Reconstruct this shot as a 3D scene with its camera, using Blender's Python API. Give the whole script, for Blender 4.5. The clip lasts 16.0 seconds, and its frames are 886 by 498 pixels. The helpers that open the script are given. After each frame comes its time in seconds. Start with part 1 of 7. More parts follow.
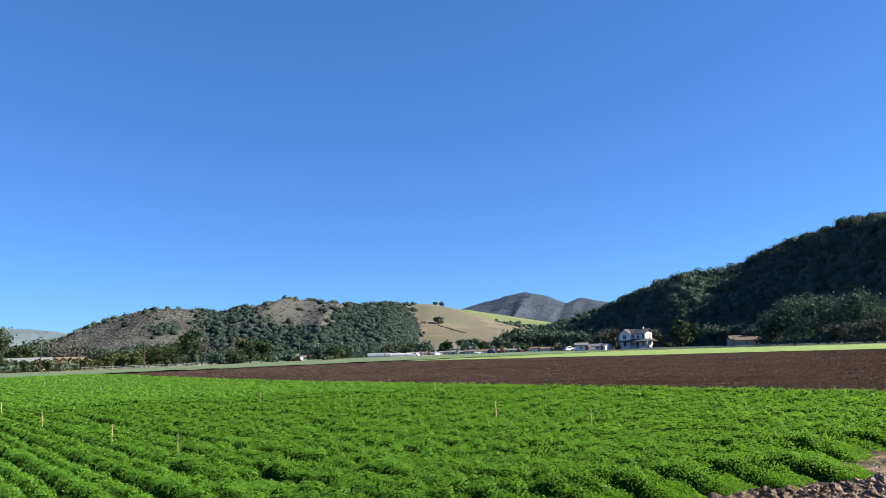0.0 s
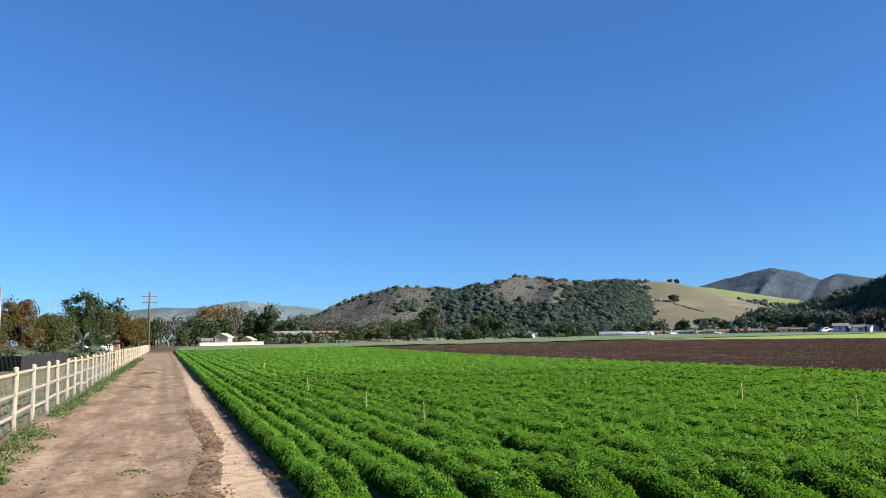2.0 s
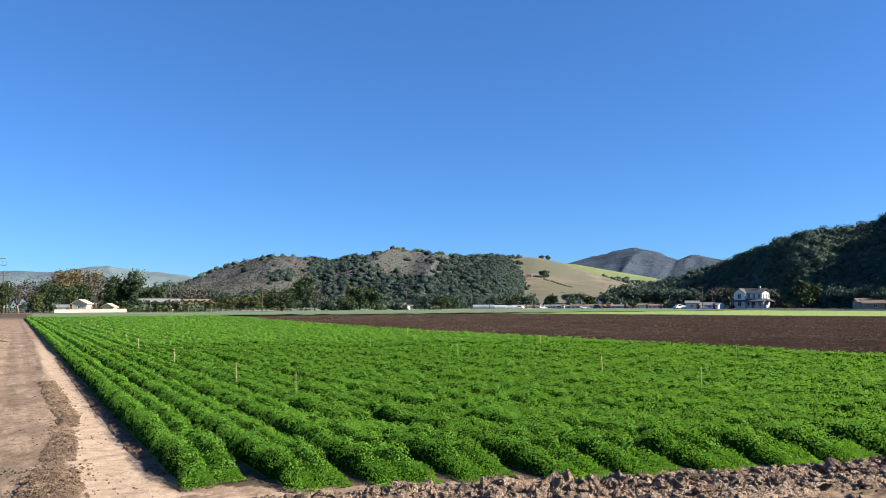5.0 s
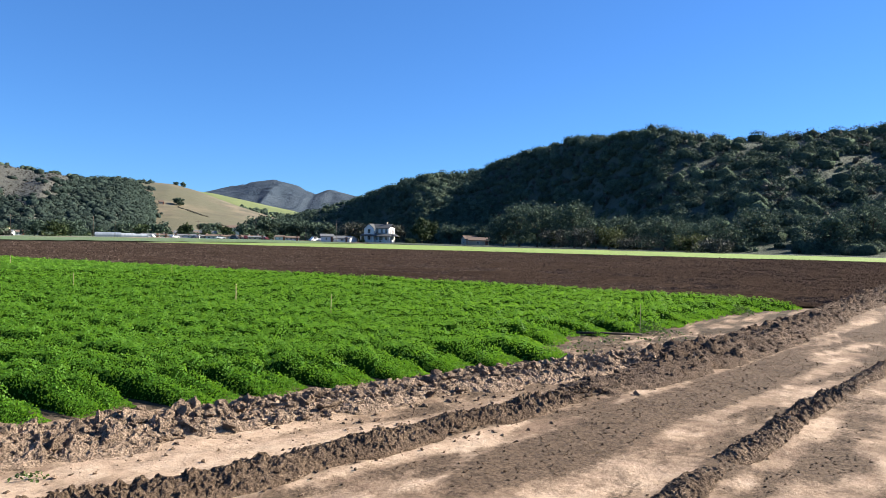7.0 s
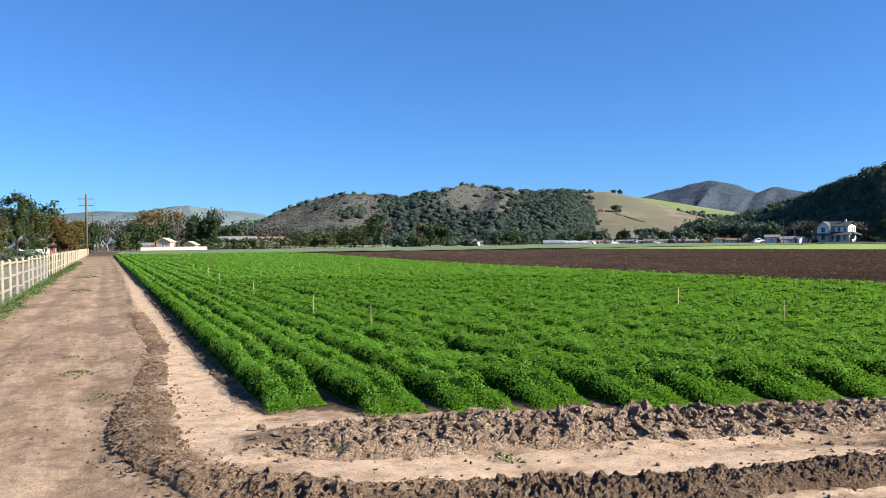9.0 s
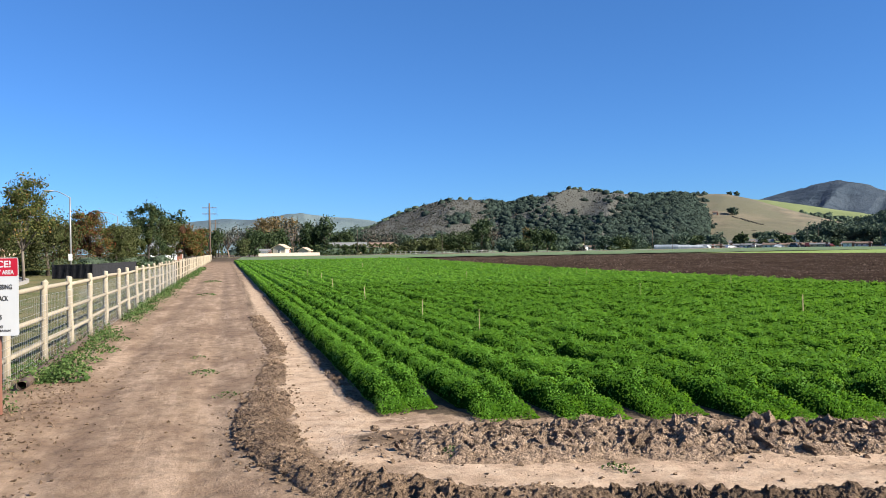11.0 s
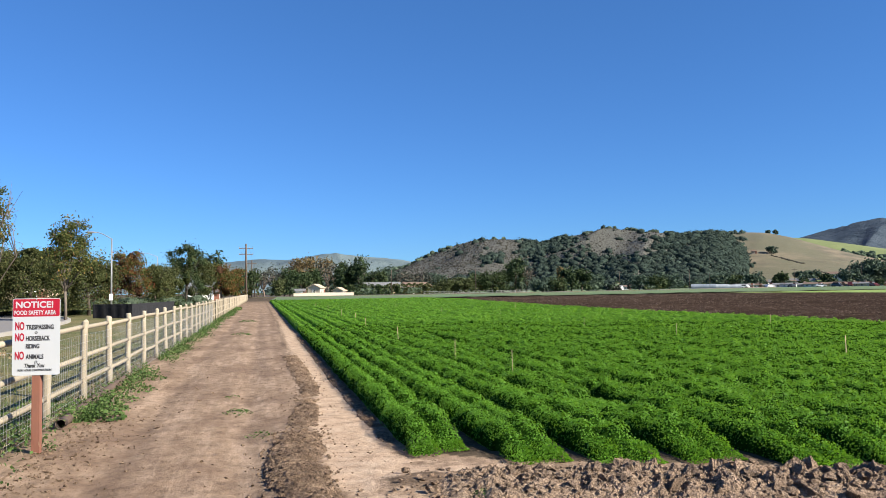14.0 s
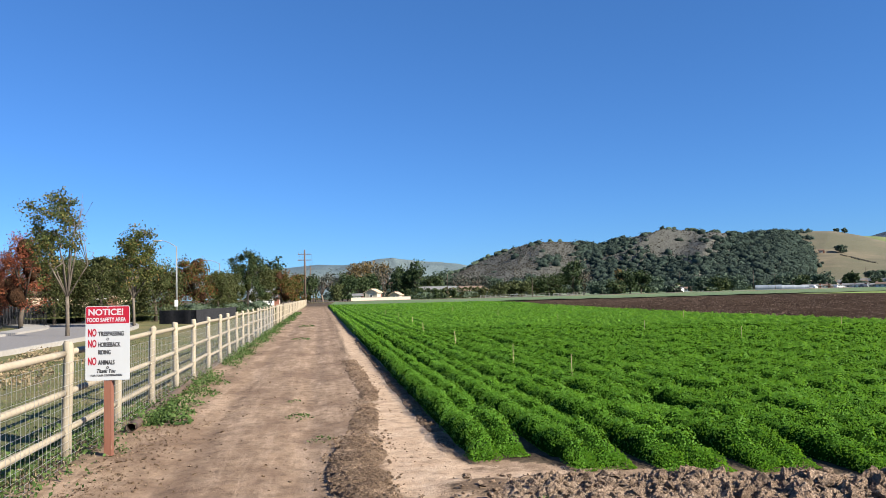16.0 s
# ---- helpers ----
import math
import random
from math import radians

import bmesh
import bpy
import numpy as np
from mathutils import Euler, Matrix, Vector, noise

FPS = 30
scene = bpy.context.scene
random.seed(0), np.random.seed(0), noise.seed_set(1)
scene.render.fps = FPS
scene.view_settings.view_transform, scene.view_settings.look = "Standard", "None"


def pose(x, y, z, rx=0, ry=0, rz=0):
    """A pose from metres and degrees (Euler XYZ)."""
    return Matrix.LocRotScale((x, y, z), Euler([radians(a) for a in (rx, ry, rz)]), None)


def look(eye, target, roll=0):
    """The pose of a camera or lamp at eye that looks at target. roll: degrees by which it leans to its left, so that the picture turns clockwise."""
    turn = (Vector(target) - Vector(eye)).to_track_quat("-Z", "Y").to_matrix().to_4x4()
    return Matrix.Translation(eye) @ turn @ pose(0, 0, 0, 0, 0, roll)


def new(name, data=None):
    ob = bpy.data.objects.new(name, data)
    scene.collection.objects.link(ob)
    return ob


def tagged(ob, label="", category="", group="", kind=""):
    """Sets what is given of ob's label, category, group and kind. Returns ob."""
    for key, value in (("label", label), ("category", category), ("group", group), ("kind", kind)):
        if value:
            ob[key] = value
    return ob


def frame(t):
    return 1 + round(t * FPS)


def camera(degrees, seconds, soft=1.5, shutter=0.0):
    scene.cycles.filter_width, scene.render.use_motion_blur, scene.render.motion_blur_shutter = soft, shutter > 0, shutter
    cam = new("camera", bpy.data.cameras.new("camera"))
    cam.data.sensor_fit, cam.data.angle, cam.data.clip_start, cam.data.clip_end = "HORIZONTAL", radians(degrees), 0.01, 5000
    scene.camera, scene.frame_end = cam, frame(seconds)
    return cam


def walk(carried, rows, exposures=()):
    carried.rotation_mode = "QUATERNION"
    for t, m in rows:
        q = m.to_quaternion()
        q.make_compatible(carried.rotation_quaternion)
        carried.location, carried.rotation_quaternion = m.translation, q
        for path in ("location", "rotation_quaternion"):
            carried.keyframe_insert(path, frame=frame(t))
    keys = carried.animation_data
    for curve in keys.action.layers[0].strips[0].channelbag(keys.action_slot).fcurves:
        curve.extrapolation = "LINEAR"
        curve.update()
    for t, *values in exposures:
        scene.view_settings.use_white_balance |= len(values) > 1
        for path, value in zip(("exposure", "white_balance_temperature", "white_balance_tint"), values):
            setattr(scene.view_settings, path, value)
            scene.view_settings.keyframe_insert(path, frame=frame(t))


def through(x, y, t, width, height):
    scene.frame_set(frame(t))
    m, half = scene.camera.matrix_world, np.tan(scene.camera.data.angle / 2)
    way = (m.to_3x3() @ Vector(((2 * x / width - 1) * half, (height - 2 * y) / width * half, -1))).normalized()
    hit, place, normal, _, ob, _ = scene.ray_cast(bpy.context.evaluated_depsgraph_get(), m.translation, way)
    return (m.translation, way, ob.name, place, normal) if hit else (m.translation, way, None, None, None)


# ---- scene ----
cam = camera(61.8, 16.0, soft=0.6)

PATH = [
    (0, (-0.088, -1.054, 1.67), (1.141, 0.499, 1.945), -2.1),
    (0.5, (-0.081, -0.973, 1.676), (0.991, 0.684, 2.0), -2.3),
    (1, (-0.099, -1.0, 1.666), (0.822, 0.745, 1.992), -2.1),
    (1.5, (-0.131, -1.029, 1.657), (0.655, 0.788, 1.943), -1.6),
    (2, (-0.153, -1.055, 1.631), (0.546, 0.804, 1.865), -1.2),
    (2.5, (-0.153, -1.046, 1.623), (0.494, 0.838, 1.802), -0.9),
    (3, (-0.159, -1.041, 1.611), (0.442, 0.862, 1.743), -0.7),
    (3.2, (-0.161, -1.035, 1.607), (0.419, 0.876, 1.727), -0.8),
    (5.3, (-0.158, -1.097, 1.658), (0.998, 0.527, 1.818), -0.2),
    (5.5, (-0.147, -1.091, 1.653), (1.124, 0.445, 1.806), -0.1),
    (6, (-0.14, -1.076, 1.633), (1.366, 0.236, 1.741), 0.4),
    (6.5, (-0.132, -1.085, 1.626), (1.522, 0.039, 1.666), 0.7),
    (7, (-0.113, -1.071, 1.599), (1.574, 0.003, 1.576), 1.2),
    (7.5, (-0.125, -1.044, 1.603), (1.413, 0.233, 1.555), 0.9),
    (8, (-0.115, -1.011, 1.606), (1.161, 0.529, 1.578), 0.1),
    (8.5, (-0.132, -0.996, 1.595), (0.909, 0.712, 1.58), -0.2),
    (9, (-0.154, -0.994, 1.59), (0.679, 0.824, 1.573), -0.6),
    (9.5, (-0.167, -0.996, 1.581), (0.51, 0.885, 1.56), -0.9),
    (9.7, (-0.183, -0.994, 1.593), (0.462, 0.899, 1.573), -0.8),
    (12, (-0.189, -1.028, 1.591), (0.343, 0.899, 1.637), -1.0),
    (12.5, (-0.183, -1.034, 1.596), (0.309, 0.903, 1.674), -0.9),
    (13, (-0.164, -1.036, 1.591), (0.294, 0.909, 1.673), -1.0),
    (13.5, (-0.177, -1.055, 1.594), (0.3, 0.885, 1.686), -0.5),
    (14, (-0.175, -1.045, 1.598), (0.303, 0.894, 1.707), -0.9),
    (14.5, (-0.172, -1.035, 1.596), (0.275, 0.911, 1.718), -1.6),
    (15, (-0.171, -1.047, 1.608), (0.23, 0.909, 1.718), -1.9),
    (15.5, (-0.169, -1.054, 1.613), (0.19, 0.911, 1.711), -2.0),
    (16, (-0.19, -1.023, 1.609), (0.141, 0.945, 1.731), -1.4),
]
walk(cam, [(t, look(eye, target, roll)) for t, eye, target, roll in PATH], exposures=[(0, 1.62), (1, 1.50), (2, 1.47), (5.5, 1.62), (7, 1.68), (9, 1.58), (12, 1.44), (16, 1.42)])

# ---- light ----
SUN_EL, SUN_AZ = 30, 130  # degrees; azimuth clockwise from +y
world = bpy.data.worlds.new("world")
scene.world = world
world.use_nodes = True
wn = world.node_tree
sky = wn.nodes.new("ShaderNodeTexSky")
sky.sky_type = "NISHITA"
sky.sun_disc = False
sky.sun_elevation, sky.sun_rotation = radians(SUN_EL), radians(SUN_AZ)
sky.altitude, sky.air_density, sky.dust_density, sky.ozone_density = 800, 1.0, 0.0, 3.0
deep = wn.nodes.new("ShaderNodeHueSaturation")
deep.inputs["Saturation"].default_value = 0.98
wn.links.new(sky.outputs[0], deep.inputs["Color"])
clear = wn.nodes.new("ShaderNodeMix")
clear.data_type, clear.blend_type = "RGBA", "MULTIPLY"
clear.inputs[0].default_value = 1.0
clear.inputs[7].default_value = (0.355, 0.638, 1.06, 1)
wn.links.new(deep.outputs[0], clear.inputs[6])
even = wn.nodes.new("ShaderNodeMix")
even.data_type = "RGBA"
even.inputs[0].default_value = 0.18
even.inputs[7].default_value = (0.75, 2.5, 5.5, 1)
wn.links.new(clear.outputs[2], even.inputs[6])
wn.links.new(even.outputs[2], wn.nodes["Background"].inputs[0])
wn.nodes["Background"].inputs[1].default_value = 0.0525
scene.view_settings.exposure = 0.8
sun = new("sun", bpy.data.lights.new("sun", "SUN"))
sun.data.energy, sun.data.angle, sun.data.color = 5.0, radians(0.5), (1, 0.92, 0.80)
sun.matrix_world = look((100 * math.sin(radians(SUN_AZ)), 100 * math.cos(radians(SUN_AZ)), 100 * math.tan(radians(SUN_EL))), (0, 0, 0))

# ---- materials ----
def nodes_of(name):
    m = bpy.data.materials.new(name)
    m.use_nodes = True
    return m, m.node_tree.nodes, m.node_tree.links


def noise_node(n, l, scale, detail=6, rough=0.6, coord=None, squash=None):
    t = n.new("ShaderNodeTexNoise")
    t.inputs["Scale"].default_value, t.inputs["Detail"].default_value, t.inputs["Roughness"].default_value = scale, detail, rough
    c = coord or n.new("ShaderNodeTexCoord").outputs["Object"]
    if squash:
        mp = n.new("ShaderNodeMapping")
        mp.inputs["Scale"].default_value = squash[:3]
        if len(squash) > 3:
            mp.inputs["Rotation"].default_value = (0, 0, radians(squash[3]))
        l.new(c, mp.inputs[0])
        c = mp.outputs[0]
    l.new(c, t.inputs["Vector"])
    return t.outputs["Fac"]


def ramp(n, l, fac, stops):
    r = n.new("ShaderNodeValToRGB")
    e = r.color_ramp.elements
    while len(e) < len(stops):
        e.new(0.5)
    for k, (p, c) in zip(e, stops):
        k.position, k.color = p, (*c, 1)
    l.new(fac, r.inputs[0])
    return r.outputs[0]


def mixed(n, l, fac, a, b):
    m = n.new("ShaderNodeMix")
    m.data_type = "RGBA"
    if isinstance(fac, float):
        m.inputs[0].default_value = fac
    else:
        l.new(fac, m.inputs[0])
    for s, v in ((m.inputs[6], a), (m.inputs[7], b)):
        if isinstance(v, tuple):
            s.default_value = (*v, 1)
        else:
            l.new(v, s)
    return m.outputs[2]


def bump(n, l, height, strength, dist, b):
    k = n.new("ShaderNodeBump")
    k.inputs["Strength"].default_value, k.inputs["Distance"].default_value = strength, dist
    l.new(height, k.inputs["Height"])
    l.new(k.outputs[0], b.inputs["Normal"])


def gritty(n, l, col, amount, scale):
    """Fine grit: the colour darkens and lightens from crumb to crumb."""
    g = ramp(n, l, noise_node(n, l, scale, 5, 0.75), [(0.36, (1 - amount,) * 3), (0.50, (1.06,) * 3), (0.64, (1 + 0.8 * amount,) * 3)])
    m = n.new("ShaderNodeMix")
    m.data_type, m.blend_type = "RGBA", "MULTIPLY"
    m.inputs[0].default_value = 1.0
    l.new(col, m.inputs[6])
    l.new(g, m.inputs[7])
    return m.outputs[2]


def surf(name, c1, c2, scale=4.0, big=None, big_scale=0.4, rough=0.85, relief=0.4, relief_scale=30.0, dist=0.02, metal=0.0, island=0.0, per_object=0.0, squash=None, spec=0.3, grain=0.0, grain_scale=55.0):
    """A weathered surface: fine grain from c1 to c2, patches of big, small relief."""
    m, n, l = nodes_of(name)
    b = n["Principled BSDF"]
    col = ramp(n, l, noise_node(n, l, scale, squash=squash), [(0.3, c1), (0.7, c2)])
    if big:
        col = mixed(n, l, ramp(n, l, noise_node(n, l, big_scale, 4), [(0.42, (0, 0, 0)), (0.62, (1, 1, 1))]), col, big)
    if grain:
        col = gritty(n, l, col, grain, grain_scale)
    for amount, node, out in ((island, "ShaderNodeNewGeometry", "Random Per Island"), (per_object, "ShaderNodeObjectInfo", "Random")):
        if amount:
            hs = n.new("ShaderNodeHueSaturation")
            mr = n.new("ShaderNodeMapRange")
            mr.inputs["To Min"].default_value, mr.inputs["To Max"].default_value = 1 - amount, 1 + amount
            l.new(n.new(node).outputs[out], mr.inputs["Value"])
            l.new(mr.outputs[0], hs.inputs["Value"])
            l.new(col, hs.inputs["Color"])
            col = hs.outputs[0]
    l.new(col, b.inputs["Base Color"])
    b.inputs["Roughness"].default_value, b.inputs["Metallic"].default_value = rough, metal
    b.inputs["Specular IOR Level"].default_value = spec
    if relief:
        bump(n, l, noise_node(n, l, relief_scale, 8, 0.7, squash=squash), relief, dist, b)
    return m


def leafy(name, stops, through=0.3, rough=0.65, patch=None, patch_scale=0.5, spec=0.15, tint=None):
    """Leaves, coloured one by one along stops, with light passing through them."""
    m, n, l = nodes_of(name)
    b = n["Principled BSDF"]
    col = ramp(n, l, n.new("ShaderNodeNewGeometry").outputs["Random Per Island"], stops)
    if patch:
        col = mixed(n, l, ramp(n, l, noise_node(n, l, patch_scale, 4), [(0.45, (0, 0, 0)), (0.65, (1, 1, 1))]), col, patch)
    l.new(col, b.inputs["Base Color"])
    b.inputs["Roughness"].default_value = rough
    b.inputs["Specular IOR Level"].default_value = spec
    t = n.new("ShaderNodeBsdfTranslucent")
    if tint:
        passed = n.new("ShaderNodeMix")
        passed.data_type, passed.blend_type = "RGBA", "MULTIPLY"
        passed.inputs[0].default_value = 1.0
        passed.inputs[7].default_value = (*tint, 1)
        l.new(col, passed.inputs[6])
        l.new(passed.outputs[2], t.inputs["Color"])
    else:
        l.new(col, t.inputs["Color"])
    mx = n.new("ShaderNodeMixShader")
    mx.inputs[0].default_value = through
    l.new(b.outputs[0], mx.inputs[1])
    l.new(t.outputs[0], mx.inputs[2])
    l.new(mx.outputs[0], n["Material Output"].inputs["Surface"])
    return m


def soil_material(name):
    """Farm-road soil: packed reddish dirt, pale dry crust and dark loose crumbs, by the sheet's attributes."""
    m, n, l = nodes_of(name)
    b = n["Principled BSDF"]
    fine = noise_node(n, l, 6, 7, 0.66)
    packed = ramp(n, l, fine, [(0.30, (0.135, 0.0908, 0.06)), (0.5, (0.2, 0.14, 0.0943)), (0.70, (0.25, 0.182, 0.125))])
    # smeared tyre passes and paler scuffed patches
    streak = noise_node(n, l, 2.4, 8, 0.7, squash=(1.5, 0.16, 1))
    packed = mixed(n, l, ramp(n, l, streak, [(0.47, (0, 0, 0)), (0.58, (0.85, 0.85, 0.85))]), packed, (0.279, 0.202, 0.142))
    packed = mixed(n, l, ramp(n, l, noise_node(n, l, 0.9, 6, 0.7, squash=(1.0, 0.5, 1)), [(0.46, (0, 0, 0)), (0.58, (0.85, 0.85, 0.85))]), packed, (0.142, 0.0952, 0.064))
    pale = ramp(n, l, noise_node(n, l, 3.5, 9, 0.72), [(0.30, (0.209, 0.148, 0.0997)), (0.46, (0.311, 0.224, 0.155)), (0.64, (0.378, 0.287, 0.206))])
    loose = ramp(n, l, noise_node(n, l, 26, 8, 0.8), [(0.36, (0.034, 0.023, 0.015)), (0.64, (0.135, 0.094, 0.062))])
    # dark field soil; it also carries the painted shade of the crop furrows
    field = ramp(n, l, noise_node(n, l, 4, 8, 0.75), [(0.34, (0.0281, 0.0213, 0.014)), (0.66, (0.0983, 0.073, 0.0489))])
    col = packed
    for key, other in (("pale", pale), ("loose", loose), ("weedy_shaded", field)):
        a = n.new("ShaderNodeAttribute")
        a.attribute_name = key
        # ragged edges between the kinds of soil
        edge = n.new("ShaderNodeMath")
        edge.operation = "MULTIPLY_ADD"
        l.new(noise_node(n, l, 6.5, 10, 0.8, squash=(1, 1.8, 1, 12)), edge.inputs[0])
        edge.inputs[1].default_value = 1.5 if key != "weedy_shaded" else 0.6
        l.new(a.outputs["Fac"], edge.inputs[2])
        sharp = n.new("ShaderNodeMapRange")
        sharp.inputs["From Min"].default_value, sharp.inputs["From Max"].default_value = (1.05, 1.34) if key != "weedy_shaded" else (0.5, 1.0)
        l.new(edge.outputs[0], sharp.inputs["Value"])
        col = mixed(n, l, sharp.outputs[0], col, other)
    # dark specks of crumbled earth and small pale stones
    speck = n.new("ShaderNodeTexVoronoi")
    speck.inputs["Scale"].default_value = 34
    l.new(n.new("ShaderNodeTexCoord").outputs["Object"], speck.inputs["Vector"])
    near = ramp(n, l, speck.outputs["Distance"], [(0.16, (0.75, 0.75, 0.75)), (0.28, (0, 0, 0))])
    where = n.new("ShaderNodeMath")
    where.operation = "MULTIPLY"
    l.new(near, where.inputs[0])
    l.new(ramp(n, l, noise_node(n, l, 3.0, 5, 0.7), [(0.5, (0, 0, 0)), (0.62, (1, 1, 1))]), where.inputs[1])
    col = mixed(n, l, where.outputs[0], col, (0.107, 0.0758, 0.0517))
    col = gritty(n, l, gritty(n, l, col, 0.16, 60), 0.24, 5)
    l.new(col, b.inputs["Base Color"])
    b.inputs["Roughness"].default_value = 0.95
    b.inputs["Specular IOR Level"].default_value = 0.12
    bump(n, l, noise_node(n, l, 15, 8, 0.68), 0.6, 0.035, b)
    return m


SOIL = soil_material("farm_soil")
CLOD = surf("clod_soil", (0.115, 0.080, 0.055), (0.44, 0.325, 0.232), 10, big=(0.245, 0.176, 0.125), big_scale=2.6, relief=1.0, relief_scale=34, dist=0.09, per_object=0.2, rough=0.95, spec=0.1, grain=0.6, grain_scale=42)
CRUMB = surf("crumb_soil", (0.082, 0.056, 0.038), (0.245, 0.173, 0.120), 14, relief=0.7, relief_scale=60, island=0.3, rough=0.95, spec=0.15)
DAMP_SOIL = surf("damp_turned_soil", (0.054, 0.0378, 0.027), (0.203, 0.143, 0.0999), 12, big=(0.101, 0.0702, 0.05), big_scale=1.0, relief=1.0, relief_scale=30, dist=0.08, rough=0.95, spec=0.1, grain=0.5, grain_scale=40)
CRUMB_BANK = surf("loose_soil", (0.072, 0.048, 0.032), (0.255, 0.180, 0.122), 16, big=(0.125, 0.086, 0.058), big_scale=1.2, relief=1.0, relief_scale=45, dist=0.07, rough=0.95, spec=0.1, grain=0.55, grain_scale=50)
SCAR = surf("bare_hill_earth", (0.1092, 0.09785, 0.0779), (0.1757, 0.1568, 0.1235), 0.3, relief=0.6, relief_scale=0.8, dist=0.6)
PLOWED = surf("plowed_soil", (0.0125, 0.009, 0.007), (0.085, 0.058, 0.044), 4.5, big=(0.0367, 0.0251, 0.019), big_scale=0.08, relief=1.0, relief_scale=5, dist=0.25, rough=1.0, spec=0.0)
PLOWED_LUMP = surf("plowed_lump", (0.030, 0.0213, 0.0165), (0.115, 0.083, 0.065), 6, relief=0.6, relief_scale=20, island=0.4, rough=1.0, spec=0.0)
CROP = leafy("parsley_leaf", [(0.0, (0.0762, 0.193, 0.0168)), (0.5, (0.103, 0.242, 0.0213)), (0.9, (0.13, 0.282, 0.0302)), (1.0, (0.152, 0.308, 0.0448))], 0.47, 0.5, patch=(0.119, 0.267, 0.0235), patch_scale=0.35, spec=0.2, tint=(1.45, 1.3, 0.8))
# row hull: shade among leaves and stems is put into this dark green
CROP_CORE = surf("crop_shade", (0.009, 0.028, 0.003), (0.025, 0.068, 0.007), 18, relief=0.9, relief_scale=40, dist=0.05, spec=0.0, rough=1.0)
CROP_TOP = surf("crop_canopy", (0.045, 0.118, 0.0115), (0.125, 0.250, 0.027), 22, big=(0.095, 0.200, 0.020), big_scale=3.0, relief=0.8, relief_scale=14, dist=0.10, spec=0.05, rough=0.95)
YOUNG = surf("young_crop", (0.150, 0.215, 0.046), (0.205, 0.275, 0.066), 0.35, big=(0.180, 0.250, 0.062), big_scale=0.03, relief=0.8, relief_scale=3, dist=0.15)
PALE_CROP = surf("cabbage_field_green", (0.066, 0.114, 0.045), (0.12, 0.168, 0.078), 0.6, big=(0.096, 0.132, 0.06), big_scale=0.04, relief=0.8, relief_scale=2, dist=0.2)
LAWN = surf("rough_lawn", (0.0984, 0.0866, 0.0328), (0.177, 0.15, 0.0656), 3.0, big=(0.084, 0.0951, 0.0295), big_scale=0.35, relief=0.9, relief_scale=40, dist=0.03)
GRASS = leafy("grass_blade", [(0.0, (0.048, 0.08, 0.016)), (0.6, (0.104, 0.136, 0.04)), (1.0, (0.216, 0.192, 0.096))], 0.25)
WEED = leafy("weed_leaf", [(0.0, (0.0324, 0.0648, 0.0158)), (0.6, (0.0684, 0.119, 0.0302)), (1.0, (0.122, 0.169, 0.054))], 0.25)
DRY = leafy("dry_stem", [(0.0, (0.128, 0.096, 0.056)), (1.0, (0.288, 0.224, 0.136))], 0.1)
ASPHALT = surf("street_asphalt", (0.145, 0.137, 0.13), (0.21, 0.199, 0.188), 8, big=(0.173, 0.163, 0.152), big_scale=0.3, relief=0.3, relief_scale=90, dist=0.005)
CONCRETE = surf("pale_concrete", (0.245, 0.23, 0.207), (0.337, 0.317, 0.287), 6, big=(0.268, 0.249, 0.222), big_scale=0.5, relief=0.25, relief_scale=60, dist=0.005)
FENCE_WOOD = surf("lodgepole_wood", (0.219, 0.184, 0.13), (0.347, 0.305, 0.23), 10, big=(0.272, 0.23, 0.167), big_scale=1.3, relief=0.5, relief_scale=30, dist=0.008, per_object=0.1, squash=(1, 1, 0.2))
WIRE = surf("galvanised_wire", (0.378, 0.378, 0.36), (0.495, 0.486, 0.45), 20, relief=0, rough=0.45, metal=0.7)
BLACK_FENCE = surf("black_fence_mesh", (0.0144, 0.0152, 0.0176), (0.0272, 0.028, 0.032), 5, relief=0.2, rough=0.9, spec=0.1)
SIGN_WHITE = surf("sign_white", (0.3519, 0.3692, 0.3825), (0.3927, 0.408, 0.4202), 3, big=(0.3672, 0.3825, 0.3896), big_scale=2, relief=0.05, rough=0.4)
SIGN_RED = surf("sign_red", (0.27, 0.0072, 0.0198), (0.324, 0.0108, 0.0288), 3, relief=0.03, rough=0.4)
SIGN_BLACK = surf("sign_black", (0.016, 0.016, 0.0176), (0.04, 0.04, 0.04), 3, relief=0, rough=0.5)
SIGN_POST = surf("red_brown_post", (0.1275, 0.0527, 0.034), (0.2125, 0.08925, 0.0578), 9, big=(0.1615, 0.0748, 0.051), big_scale=2, relief=0.4, relief_scale=40, dist=0.006, squash=(1, 1, 0.15))
STAKE_WOOD = surf("stake_wood", (0.317, 0.248, 0.127), (0.426, 0.357, 0.219), 12, relief=0.2, squash=(1, 1, 0.1))
RUST = surf("rusty_pipe", (0.060, 0.042, 0.032), (0.12, 0.082, 0.062), 9, relief=0.3, rough=0.8)
DARK_PIPE = surf("black_hose", (0.028, 0.024, 0.0208), (0.068, 0.0576, 0.048), 9, relief=0.1, rough=0.9, spec=0.1)
POLE_WOOD = surf("utility_pole_wood", (0.062, 0.045, 0.036), (0.115, 0.088, 0.070), 3, relief=0.5, relief_scale=12, squash=(1, 1, 0.1))
STEEL = surf("grey_steel", (0.192, 0.1968, 0.1968), (0.2496, 0.2496, 0.2448), 4, relief=0.05, rough=0.5, metal=0.4)
BARK = surf("grey_bark", (0.0645, 0.0521, 0.0397), (0.149, 0.126, 0.102), 8, relief=0.7, relief_scale=20, squash=(1, 1, 0.3))
